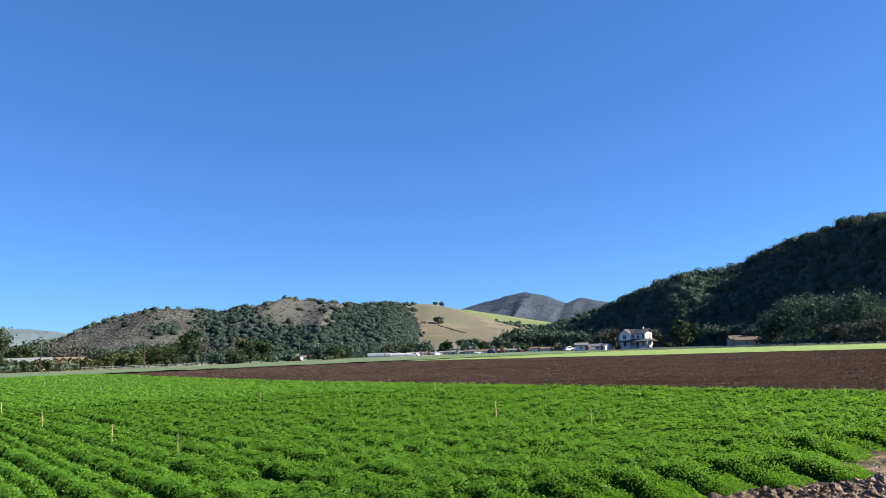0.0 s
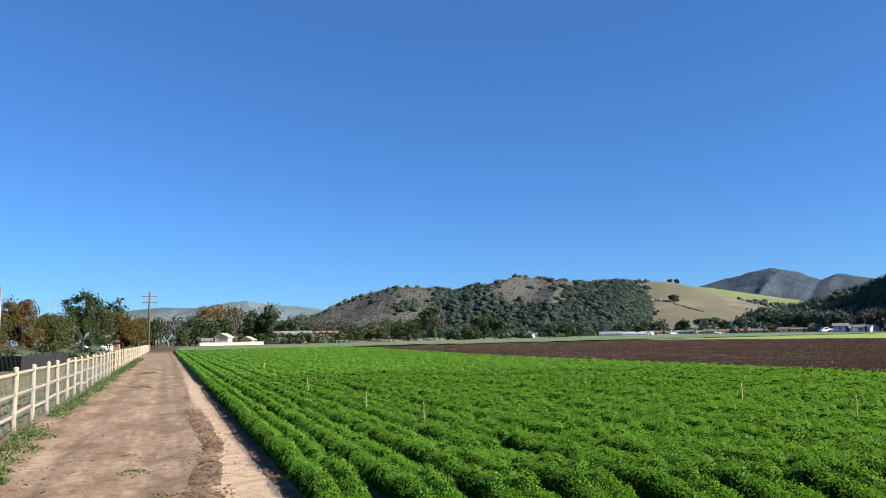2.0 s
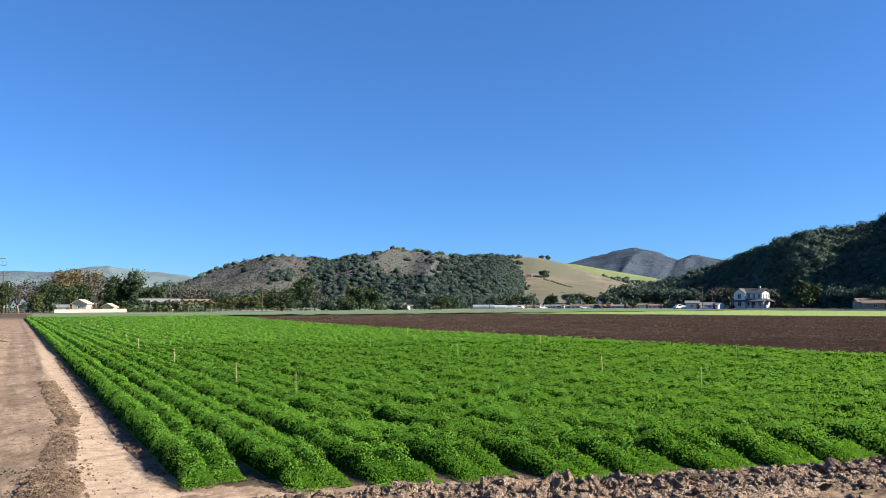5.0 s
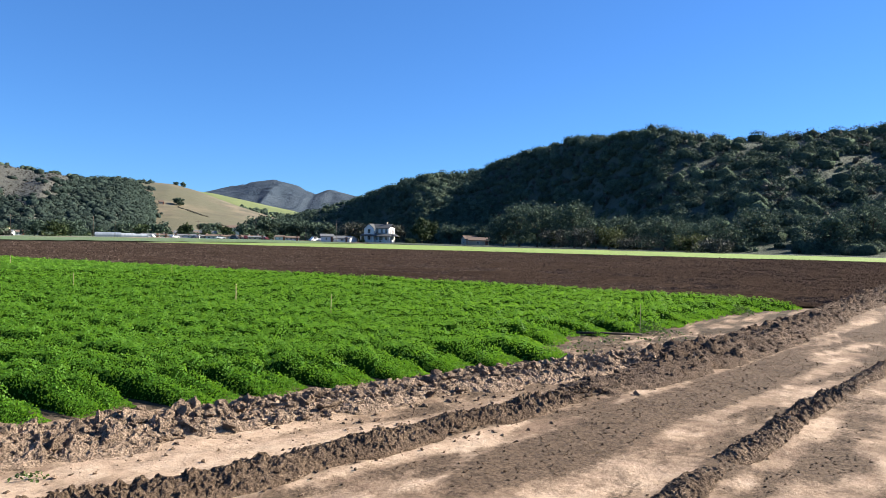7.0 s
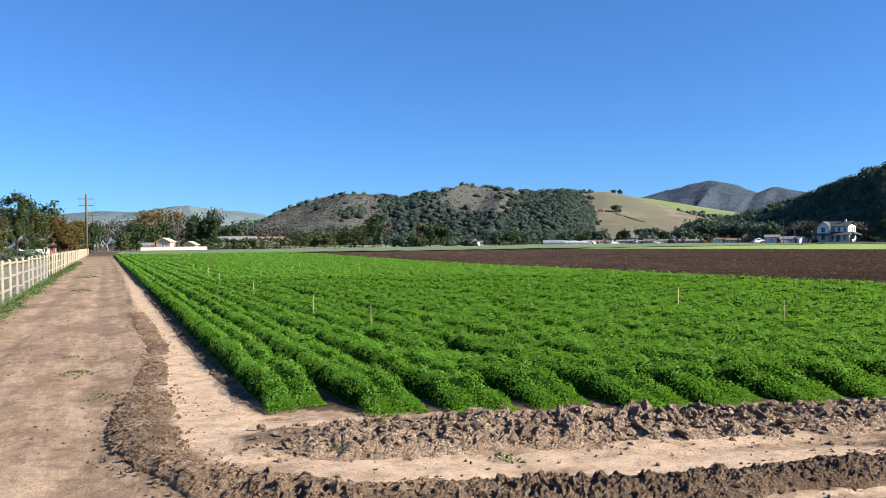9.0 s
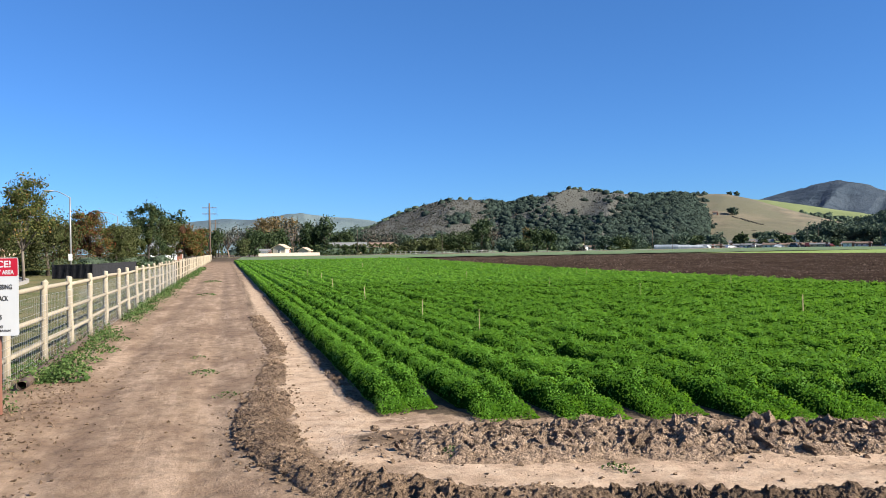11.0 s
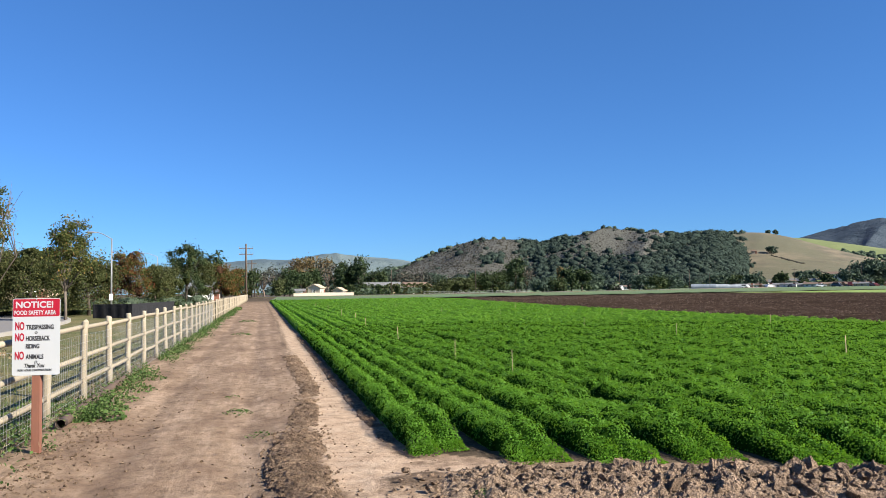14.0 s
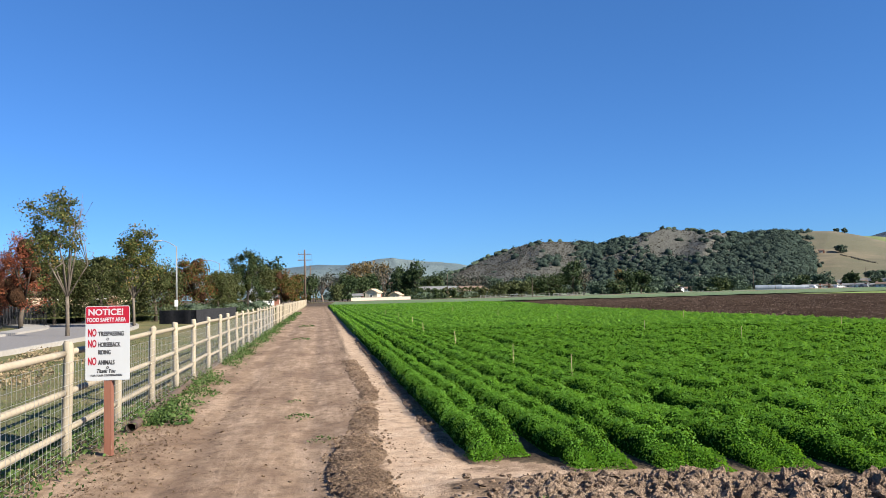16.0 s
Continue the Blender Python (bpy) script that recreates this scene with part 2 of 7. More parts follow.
DARK_BARK = surf("dark_bark", (0.036, 0.0288, 0.0224), (0.088, 0.0704, 0.0544), 3, relief=0.6, relief_scale=9)
PEAR = leafy("pear_leaf_turning", [(0.0, (0.034, 0.050, 0.014)), (0.5, (0.070, 0.088, 0.024)), (0.85, (0.135, 0.130, 0.038)), (1.0, (0.170, 0.095, 0.032))], 0.3)
WILLOW = leafy("willow_leaf", [(0.0, (0.028, 0.04, 0.012)), (0.6, (0.06, 0.072, 0.024)), (1.0, (0.104, 0.1, 0.04))], 0.25)
RED_LEAF = leafy("red_autumn_leaf", [(0.0, (0.085, 0.024, 0.0144)), (0.5, (0.165, 0.046, 0.024)), (1.0, (0.235, 0.085, 0.040))], 0.3)
MIXED_LEAF = leafy("autumn_mixed_leaf", [(0.0, (0.04, 0.06, 0.016)), (0.5, (0.08, 0.088, 0.0224)), (0.8, (0.168, 0.08, 0.028)), (1.0, (0.176, 0.036, 0.02))], 0.3)
GREEN_LEAF = leafy("broadleaf_green", [(0.0, (0.0176, 0.032, 0.0128)), (0.6, (0.0352, 0.056, 0.0208)), (1.0, (0.068, 0.088, 0.0336))], 0.2)
BRIGHT_LEAF = leafy("bright_shrub_leaf", [(0.0, (0.036, 0.0464, 0.016)), (0.6, (0.0624, 0.0784, 0.0288)), (1.0, (0.1, 0.116, 0.048))], 0.25)
CONIFER = leafy("conifer_needle", [(0.0, (0.0144, 0.028, 0.0128)), (0.6, (0.028, 0.048, 0.0176)), (1.0, (0.056, 0.08, 0.028))], 0.12)
# grey-green oak, made bluer still: distance haze put into the leaf colour
OAK = leafy("oak_leaf", [(0.0, (0.0375, 0.06, 0.045)), (0.5, (0.0575, 0.0875, 0.0625)), (0.85, (0.08, 0.115, 0.0775)), (1.0, (0.103, 0.138, 0.09))], 0.15, 0.75, spec=0.1)
# darker, bluer oak leaf: crown self-shadow and distance haze are put into its colour
SHADED_OAK = leafy("shaded_oak_leaf", [(0.0, (0.020, 0.033, 0.030)), (0.5, (0.031, 0.047, 0.039)), (1.0, (0.050, 0.067, 0.051))], 0.12, 0.75, spec=0.05)
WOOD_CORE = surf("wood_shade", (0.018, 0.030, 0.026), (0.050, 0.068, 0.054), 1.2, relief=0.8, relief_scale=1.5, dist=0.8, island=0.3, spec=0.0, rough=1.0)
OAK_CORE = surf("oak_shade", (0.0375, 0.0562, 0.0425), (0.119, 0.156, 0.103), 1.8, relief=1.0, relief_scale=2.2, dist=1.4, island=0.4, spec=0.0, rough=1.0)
SCRUB = leafy("scrub_leaf", [(0.0, (0.030, 0.036, 0.029)), (0.55, (0.053, 0.059, 0.046)), (1.0, (0.083, 0.087, 0.066))], 0.1)
SCRUB_CORE = surf("scrub_shade", (0.038, 0.0342, 0.0266), (0.08075, 0.07125, 0.0532), 0.9, relief=0.6, relief_scale=2, dist=0.3, island=0.3)
BARE_TWIG = surf("bare_twig", (0.128, 0.092, 0.068), (0.216, 0.16, 0.124), 3, relief=0)
HILL_OAK = surf("hill_woodland_ground", (0.0286, 0.0416, 0.0286), (0.0728, 0.0858, 0.0546), 0.25, big=(0.0468, 0.0598, 0.0416), big_scale=0.012, relief=0.9, relief_scale=0.4, dist=2.0)
HILL_SCRUB = surf("hill_scrub_ground", (0.012, 0.016, 0.015), (0.150, 0.146, 0.122), 0.42, big=(0.085, 0.085, 0.070), big_scale=0.010, relief=1.0, relief_scale=0.6, dist=2.0)
HILL_TAN = surf("hill_dry_grass", (0.050, 0.045, 0.030), (0.185, 0.150, 0.098), 0.11, big=(0.088, 0.084, 0.050), big_scale=0.014, relief=0.8, relief_scale=0.12, dist=1.5, squash=(0.25, 0.25, 2.4))
HILL_GREEN = surf("hill_winter_grass", (0.09775, 0.1232, 0.0442), (0.1403, 0.1658, 0.06375), 0.05, relief=0.4, relief_scale=0.2, dist=1.0)
# far slopes: distance haze is mixed into the brush and grass colours as blue-grey
HAZED_MOUNTAIN = surf("hazed_mountain_brush", (0.010, 0.022, 0.036), (0.028, 0.046, 0.066), 0.022, big=(0.034, 0.050, 0.068), big_scale=0.011, relief=1.0, relief_scale=0.03, dist=11)
HAZED_HILL = surf("hazed_grass_hill", (0.0943, 0.1312, 0.1353), (0.1353, 0.1722, 0.1722), 0.006, big=(0.0697, 0.1025, 0.1189), big_scale=0.002, relief=0.8, relief_scale=0.008, dist=30)
WHITE_WALL = surf("white_siding", (0.595, 0.5865, 0.561), (0.68, 0.6715, 0.6545), 1.2, relief=0.3, relief_scale=6, dist=0.02, squash=(0.1, 0.1, 3))
CREAM_WALL = surf("cream_stucco", (0.3825, 0.3272, 0.255), (0.4675, 0.408, 0.3272), 1.0, relief=0.2, relief_scale=8)
TAN_WALL = surf("tan_stucco", (0.34, 0.2635, 0.187), (0.425, 0.34, 0.255), 1.0, relief=0.2, relief_scale=8)
GREY_ROOF = surf("grey_shingle", (0.096, 0.1, 0.104), (0.168, 0.172, 0.176), 2, relief=0.5, relief_scale=5, dist=0.05)
DARK_ROOF = surf("dark_shingle", (0.04, 0.044, 0.048), (0.08, 0.084, 0.088), 2, relief=0.5, relief_scale=5, dist=0.05)
BROWN_ROOF = surf("brown_tile_roof", (0.104, 0.072, 0.0544), (0.168, 0.12, 0.092), 2, relief=0.5, relief_scale=5, dist=0.05)
SHEET_GREY = surf("grey_greenhouse_sheet", (0.154, 0.182, 0.211), (0.23, 0.259, 0.288), 0.4, relief=0.3, relief_scale=1.2, rough=0.4, squash=(3, 0.3, 1))
WHITE_SHEET = surf("white_greenhouse_sheet", (0.21, 0.235, 0.255), (0.37, 0.395, 0.42), 0.4, relief=0.3, relief_scale=1.2, rough=0.5, squash=(3, 0.3, 1))
PAINT_WHITE = surf("white_paint", (0.578, 0.578, 0.561), (0.68, 0.68, 0.663), 3, relief=0.1, rough=0.5)
DARK_GLASS = surf("window_glass", (0.024, 0.0288, 0.036), (0.044, 0.0496, 0.06), 2, relief=0, rough=0.08, spec=0.6)
FAINT_WHITE = surf("weathered_white_paint", (0.224, 0.224, 0.216), (0.288, 0.288, 0.28), 3, relief=0.1, rough=0.6)
# crown core colours: the shade inside leafy crowns is put into them
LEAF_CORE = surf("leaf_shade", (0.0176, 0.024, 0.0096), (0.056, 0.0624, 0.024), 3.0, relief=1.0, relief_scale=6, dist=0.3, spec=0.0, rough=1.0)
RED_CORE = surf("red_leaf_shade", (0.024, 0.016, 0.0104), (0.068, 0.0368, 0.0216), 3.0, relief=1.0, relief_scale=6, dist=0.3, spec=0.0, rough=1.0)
ROAD_CRUMB = surf("road_crumb_soil", (0.125, 0.084, 0.056), (0.36, 0.255, 0.174), 22, big=(0.150, 0.103, 0.069), big_scale=2.5, relief=1.0, relief_scale=45, dist=0.07, rough=0.95, spec=0.1, grain=0.5, grain_scale=50)
CAR_PAINTS = [surf("car_paint_" + k, c, tuple(min(1, 1.15 * v) for v in c), 2, relief=0, rough=0.25, spec=0.6) for k, c in (("white", (0.7, 0.7, 0.7)), ("silver", (0.38, 0.39, 0.4)), ("red", (0.085, 0.022, 0.022)), ("dark", (0.04, 0.045, 0.055)))]
TYRE = surf("tyre_rubber", (0.012, 0.012, 0.0128), (0.03, 0.03, 0.03), 5, relief=0.1)

# ---- mesh helpers ----
def lattice(ix, iy, s):
    v = (ix.astype(np.int64) * 374761393 + iy.astype(np.int64) * 668265263 + s * 974634777) & 0xFFFFFFFF
    v = ((v ^ (v >> 13)) * 1274126177) & 0xFFFFFFFF
    return ((v ^ (v >> 16)) & 0xFFFF) / 65535.0


def vnoise(x, y, s=0):
    """Smooth value noise from 0 to 1."""
    x, y = np.asarray(x, float), np.asarray(y, float)
    ix, iy = np.floor(x), np.floor(y)
    fx, fy = x - ix, y - iy
    fx, fy = fx * fx * (3 - 2 * fx), fy * fy * (3 - 2 * fy)
    a, b = lattice(ix, iy, s), lattice(ix + 1, iy, s)
    c, d = lattice(ix, iy + 1, s), lattice(ix + 1, iy + 1, s)
    return (a * (1 - fx) + b * fx) * (1 - fy) + (c * (1 - fx) + d * fx) * fy


def fbm(x, y, octaves=4, s=0):
    out, amp, tot = 0, 1.0, 0.0
    for k in range(octaves):
        out = out + amp * vnoise(np.asarray(x) * 2 ** k, np.asarray(y) * 2 ** k, s + 17 * k)
        tot += amp
        amp *= 0.5
    return out / tot


class Pile:
    """Collects vertices and faces and makes one mesh of them."""

    def __init__(self):
        self.v, self.q, self.t, self.n = [], [], [], 0

    def add(self, v, f):
        v = np.asarray(v, float).reshape(-1, 3)
        f = np.asarray(f, int)
        if len(f):
            (self.q if f.shape[1] == 4 else self.t).append(f + self.n)
        self.v.append(v)
        self.n += len(v)
        return self

    def mesh(self, name, material, smooth=False):
        me = bpy.data.meshes.new(name)
        v = np.concatenate(self.v)
        q = np.concatenate(self.q).ravel() if self.q else np.zeros(0, int)
        t = np.concatenate(self.t).ravel() if self.t else np.zeros(0, int)
        loops = np.concatenate([q, t])
        totals = np.concatenate([np.full(len(q) // 4, 4), np.full(len(t) // 3, 3)])
        starts = np.concatenate([[0], np.cumsum(totals)[:-1]])
        me.vertices.add(len(v))
        me.vertices.foreach_set("co", v.ravel())
        me.loops.add(len(loops))
        me.loops.foreach_set("vertex_index", loops.astype(np.int32))
        me.polygons.add(len(totals))
        me.polygons.foreach_set("loop_start", starts.astype(np.int32))
        me.polygons.foreach_set("loop_total", totals.astype(np.int32))
        me.polygons.foreach_set("use_smooth", np.full(len(totals), smooth))
        me.update(calc_edges=True)
        me.validate()
        me.materials.append(material)
        return me


def part(name, me, parent, label=""):
    ob = new(name, me)
    ob.parent = parent
    if label:
        ob["label"] = label
    return ob


def thing(name, at, label, category, group="", kind="", turn=0.0):
    """An empty at a thing's base, for its parts to stand under."""
    ob = new(name)
    ob.matrix_basis = pose(at[0], at[1], at[2], 0, 0, turn)
    return tagged(ob, label, category, group, kind)


def tube(pts, radii, sides=6, cap=True):
    """A round bar along pts."""
    pts = np.asarray(pts, float)
    n = len(pts)
    radii = np.broadcast_to(np.asarray(radii, float), (n,))
    d = np.gradient(pts, axis=0)
    d /= np.linalg.norm(d, axis=1, keepdims=True) + 1e-9
    ref = np.where(np.abs(d[:, 2:3]) < 0.9, np.array([[0, 0, 1.0]]), np.array([[1.0, 0, 0]]))
    a = np.cross(d, ref)
    a /= np.linalg.norm(a, axis=1, keepdims=True) + 1e-9
    b = np.cross(d, a)
    ang = np.arange(sides) * 2 * np.pi / sides
    v = pts[:, None] + radii[:, None, None] * (np.cos(ang)[None, :, None] * a[:, None] + np.sin(ang)[None, :, None] * b[:, None])
    v = v.reshape(-1, 3)
    f = [(i * sides + k, i * sides + (k + 1) % sides, (i + 1) * sides + (k + 1) % sides, (i + 1) * sides + k) for i in range(n - 1) for k in range(sides)]
    if cap:
        v = np.vstack([v, pts[:1], pts[-1:]])
        e = n * sides
        f += [(e, (k + 1) % sides, k, k) for k in range(0)]
        tri = [(e, (k + 1) % sides, k) for k in range(sides)] + [(e + 1, (n - 1) * sides + k, (n - 1) * sides + (k + 1) % sides) for k in range(sides)]
        return v, np.array(f), np.array(tri)
    return v, np.array(f), np.zeros((0, 3), int)


def add_tube(pile, pts, radii, sides=6, cap=True):
    v, f, t = tube(pts, radii, sides, cap)
    base = pile.n
    pile.add(v, f)
    if len(t):
        pile.t.append(t + base)


def add_box(pile, x0, x1, y0, y1, z0, z1, bevel=0.0):
    """A block; its top edges are broken where bevel is given."""
    c = bevel
    v = [(x0, y0, z0), (x1, y0, z0), (x1, y1, z0), (x0, y1, z0), (x0, y0, z1 - c), (x1, y0, z1 - c), (x1, y1, z1 - c), (x0, y1, z1 - c)]
    f = [(0, 3, 2, 1), (0, 1, 5, 4), (1, 2, 6, 5), (2, 3, 7, 6), (3, 0, 4, 7)]
    if c:
        v += [(x0 + c, y0 + c, z1), (x1 - c, y0 + c, z1), (x1 - c, y1 - c, z1), (x0 + c, y1 - c, z1)]
        f += [(4, 5, 9, 8), (5, 6, 10, 9), (6, 7, 11, 10), (7, 4, 8, 11), (8, 9, 10, 11)]
    else:
        f += [(4, 5, 6, 7)]
    pile.add(v, f)


def leaf_quads(c, size, rng, up=0.3, long=1.6, droop=0.0):
    """One small folded leaf at each centre."""
    n = len(c)
    size = np.broadcast_to(np.asarray(size, float), (n,))[:, None]
    a = rng.normal(size=(n, 3))
    a[:, 2] = a[:, 2] * (1 - up) - droop
    a /= np.linalg.norm(a, axis=1, keepdims=True) + 1e-9
    r = rng.normal(size=(n, 3))
    r[:, 2] += up * 2
    b = np.cross(a, r)
    b /= np.linalg.norm(b, axis=1, keepdims=True) + 1e-9
    k = np.cross(a, b)
    h = size * 0.5
    tip, side = a * h * long, b * h
    lift = k * h * 0.25
    v = np.stack([c - tip, c + side + lift, c + tip, c - side + lift], 1).reshape(-1, 3)
    f = np.arange(4 * n).reshape(n, 4)
    return v, f


def canopy_leaves(c, normal, size, rng):
    """One small folded leaf at each centre, lying about square to the given normal."""
    n = len(c)
    a = np.cross(rng.normal(size=(n, 3)), normal)
    a /= np.linalg.norm(a, axis=1, keepdims=True) + 1e-9
    b = np.cross(a, normal)
    h = size[:, None] * 0.5
    lift = normal * h * 0.25
    v = np.stack([c - a * h * 1.25, c + b * h + lift, c + a * h * 1.25, c - b * h + lift], 1).reshape(-1, 3)
    return v, np.arange(4 * n).reshape(n, 4)


def ico(level=1):
    bm = bmesh.new()
    bmesh.ops.create_icosphere(bm, subdivisions=level, radius=1)
    v = np.array([p.co[:] for p in bm.verts])
    f = np.array([[p.index for p in q.verts] for q in bm.faces])
    bm.free()
    return v, f


ICO1, ICO2 = ico(1), ico(2)
ICO3 = ico(3)


def lumpy(level, rng, rough=0.25):
    """A broken, uneven lump of radius about 1."""
    v, f = (ICO1, ICO2, ICO3)[level - 1]
    out = v.copy()
    for k in range(5):
        d = rng.normal(size=3)
        d /= np.linalg.norm(d)
        s = v @ d
        out -= np.clip(s - rng.uniform(0.45, 0.8), 0, 1)[:, None] * d * 0.9
    out *= 1 + rough * (rng.random((len(v), 1)) - 0.5)
    return out, f


def near_line(x, y, line):
    """Distance from points to a broken line."""
    best = np.full(np.shape(x), 1e9)
    for (ax, ay), (bx, by) in zip(line[:-1], line[1:]):
        dx, dy = bx - ax, by - ay
        t = np.clip(((x - ax) * dx + (y - ay) * dy) / (dx * dx + dy * dy), 0, 1)
        best = np.minimum(best, np.hypot(x - ax - t * dx, y - ay - t * dy))
    return best


def rise(x, y):
    """The plain is all but level: it climbs a hand's width far off."""
    r = np.hypot(np.asarray(x, float), np.asarray(y, float))
    return 0.0003 * np.clip(r - 80, 0, 420)


def pol(az, d):
    return d * math.sin(radians(az)), d * math.cos(radians(az)) - 0.9

# ---- ground ----
WINDROW = [(0.55, 150), (0.6, 40), (0.5, 18), (0.6, 11.8), (0.28, 7.7), (0.12, 6.0), (0.16, 4.9), (0.45, 4.1), (1.2, 3.4), (2.6, 2.8), (3.6, 2.5), (4.6, 2.38), (5.5, 2.15), (7.2, 1.88), (8.6, 1.62), (10.6, 1.22), (14, 0.8), (21, 0.3), (36, -1.0)]
WINDROW_2 = [(2.9, 0.2), (4.95, 0.12), (6.05, -0.02), (7.95, -0.24), (9.26, -0.46), (11.6, -0.78), (24, -3.2)]
CLOD_LINE = [(1.15, 4.9), (2.0, 4.6), (3.0, 4.35), (4.2, 3.88), (5.6, 3.46), (7.3, 3.0), (9.2, 2.2), (11, 1.62), (13, 1.3), (18, 0.85), (26, 0.3), (36, -0.3)]
TREAD = [(2.6, 1.8), (4.6, 1.3), (5.6, 1.14), (7.1, 1.0), (8.4, 0.75), (10.9, 0.38), (14.1, -0.13), (26, -2.0)]
ROW_END = [(1.1, 6.3), (1.6, 6.0), (2.3, 5.45), (3.1, 5.2), (3.8, 4.95), (4.6, 4.6), (5.4, 4.42), (6.7, 3.95), (8.4, 3.4), (9.3, 2.95), (9.9, 3.7), (12.0, 3.8), (12.9, 3.1), (15, 2.85), (17.5, 2.55), (18.6, 2.5), (19.4, 2.2), (20.1, 1.85), (20.9, 1.4), (21.4, 1.3), (21.45, 44), (24, 70), (26, 88), (28.4, 104)]


def row_end(x):
    return np.interp(x, [p[0] for p in ROW_END], [p[1] for p in ROW_END])


def graded(lo, hi, a, b, fine, grow):
    mid = list(np.arange(a, b + fine / 2, fine))
    up, step = [mid[-1]], fine
    while up[-1] < hi:
        step *= grow
        up.append(up[-1] + step)
    down, step = [mid[0]], fine
    while down[-1] > lo:
        step *= grow
        down.append(down[-1] - step)
    return np.array(down[:0:-1] + mid + up[1:])


def soil_parts(x, y):
    """Height of the near soil, how loose and pale it is, and its darkening from weeds and crop shade."""
    n1, n2 = fbm(x * 1.3, y * 1.3, 4, 3), fbm(x * 9, y * 9, 3, 5)
    n3 = vnoise(x * 24, y * 24, 9)
    w = near_line(x, y, WINDROW)
    along_road = np.clip((y - 4.5) / 3, 0, 1)
    wr = np.exp(-(w / 0.24) ** 2)
    z = wr * (0.035 - 0.015 * along_road) * (0.55 + 0.9 * n2)
    w2 = near_line(x, y, WINDROW_2)
    wr2 = np.exp(-(w2 / 0.13) ** 2)
    z = z + wr2 * 0.03 * (0.5 + n2)
    c = near_line(x, y, CLOD_LINE)
    cb = np.exp(-(c / 0.5) ** 4)
    z = z + cb * (0.03 + 0.03 * n2)
    t = np.exp(-(near_line(x, y, TREAD) / 0.42) ** 4) * np.clip(fbm(x * 0.55, y * 1.1, 4, 13) * 4.5 - 1.2, 0, 1)
    z = z + t * 0.02 * n2
    z = z + 0.035 * (n1 - 0.5) + 0.012 * (n2 - 0.5)
    # ruts along the farm road and the head-land track
    road = np.exp(-((x + 0.9) / 1.05) ** 6) * np.clip((y - 2) / 3, 0, 1)
    z = z - road * 0.03 * (np.exp(-((x + 0.35) / 0.22) ** 2) + np.exp(-((x + 1.6) / 0.22) ** 2))
    loose = np.clip(np.maximum.reduce([wr * (0.55 + n2) * (1 - 0.6 * along_road), wr2 * (0.4 + n2), cb * (0.15 + 0.7 * n2), t * 1.0]), 0, 1)
    crumbs = np.clip((vnoise(x * 5, y * 5, 21) - 0.62) * 3, 0, 1) * np.clip(n1 * 2.4 - 0.9, 0, 1)
    loose = np.maximum(loose, 0.5 * crumbs)
    # the bank and the graded ridge run together farther along
    loose = np.maximum(loose, np.clip((x - 2.4) / 1.6, 0, 1) * np.exp(-(c / 0.85) ** 4 - (w / 0.85) ** 4) * np.clip(0.45 + 0.6 * n2, 0, 1))
    edge = np.interp(x, [p[0] for p in ROW_END], [p[1] for p in ROW_END])
    side = np.exp(-((x - 0.72) / 0.36) ** 4) * np.clip((y - 4.2) / 1.2, 0, 1) * np.clip((60 - y) / 40, 0.2, 1)
    front = np.clip((edge - y) / 0.6, 0, 1) * np.clip((x - 0.2) / 1.0, 0, 1)
    streaks = fbm(x * 1.1 + y * 0.3, (y * 5 + x * 1.0), 4, 31)
    smear = np.clip(3.6 * fbm(x * 0.8 - y * 0.2, y * 4.2 + x * 0.98, 5, 37) - 1.5, 0, 1) * front * np.clip((x - 1.5) / 2, 0, 1)
    loose = np.maximum(loose, 0.8 * smear)
    pale = np.clip(side + front * np.clip(2.6 * streaks - 0.58 - np.interp(x, [3, 8], [0, 0.36]), 0, 1), 0, 1) * (1 - loose)
    weedy_shaded = np.clip(1 - (x + 2.9) / 0.5, 0, 1) * np.clip((fbm(x * 2, y * 2, 3, 41)) * 1.6, 0, 1)
    # moist soil between crop rows, darkened further by furrow shade put into its colour
    weedy_shaded = np.maximum(weedy_shaded, np.clip((np.abs(x - 12.32) < 11.0) * (y > edge + 0.0) * 0.95, 0, 1))
    foot_y = np.interp(x, [p[0] for p in CLOD_LINE], [p[1] for p in CLOD_LINE])
    bare = np.clip(np.minimum(x - 8.8, 21.6 - x) / 0.5, 0, 1) * np.clip((y - foot_y - 0.15) / 0.3, 0, 1) * np.clip((6 - y) / 0.5, 0, 1)
    weedy_shaded = np.maximum(weedy_shaded, bare * np.clip(4.0 * fbm(x * 3.0, y * 5.0, 4, 47) - 1.45, 0, 0.8))
    weedy_shaded = np.maximum(weedy_shaded, np.clip((np.hypot(x, y) - 90) / 60, 0, 1) * 0.8)
    near = np.clip((75 - np.hypot(x, y)) / 25, 0, 1)
    return z * near, loose, pale, weedy_shaded


def soil_z(x, y):
    x, y = np.asarray(x, float), np.asarray(y, float)
    return soil_parts(x, y)[0] + rise(x, y)


def sheet(name, xs, ys, z, material, smooth=True):
    gx, gy = np.meshgrid(xs, ys)
    v = np.stack([gx, gy, z(gx, gy)], -1).reshape(-1, 3)
    nx, ny = len(xs), len(ys)
    i = (np.arange(ny - 1)[:, None] * nx + np.arange(nx - 1)[None]).ravel()
    return Pile().add(v, np.stack([i, i + 1, i + 1 + nx, i + nx], 1)).mesh(name, material, smooth), gx.ravel(), gy.ravel()


GX = graded(-4200, 4200, -3.4, 9.5, 0.075, 1.085)
GY = graded(-4200, 4200, 0.6, 10.5, 0.075, 1.085)
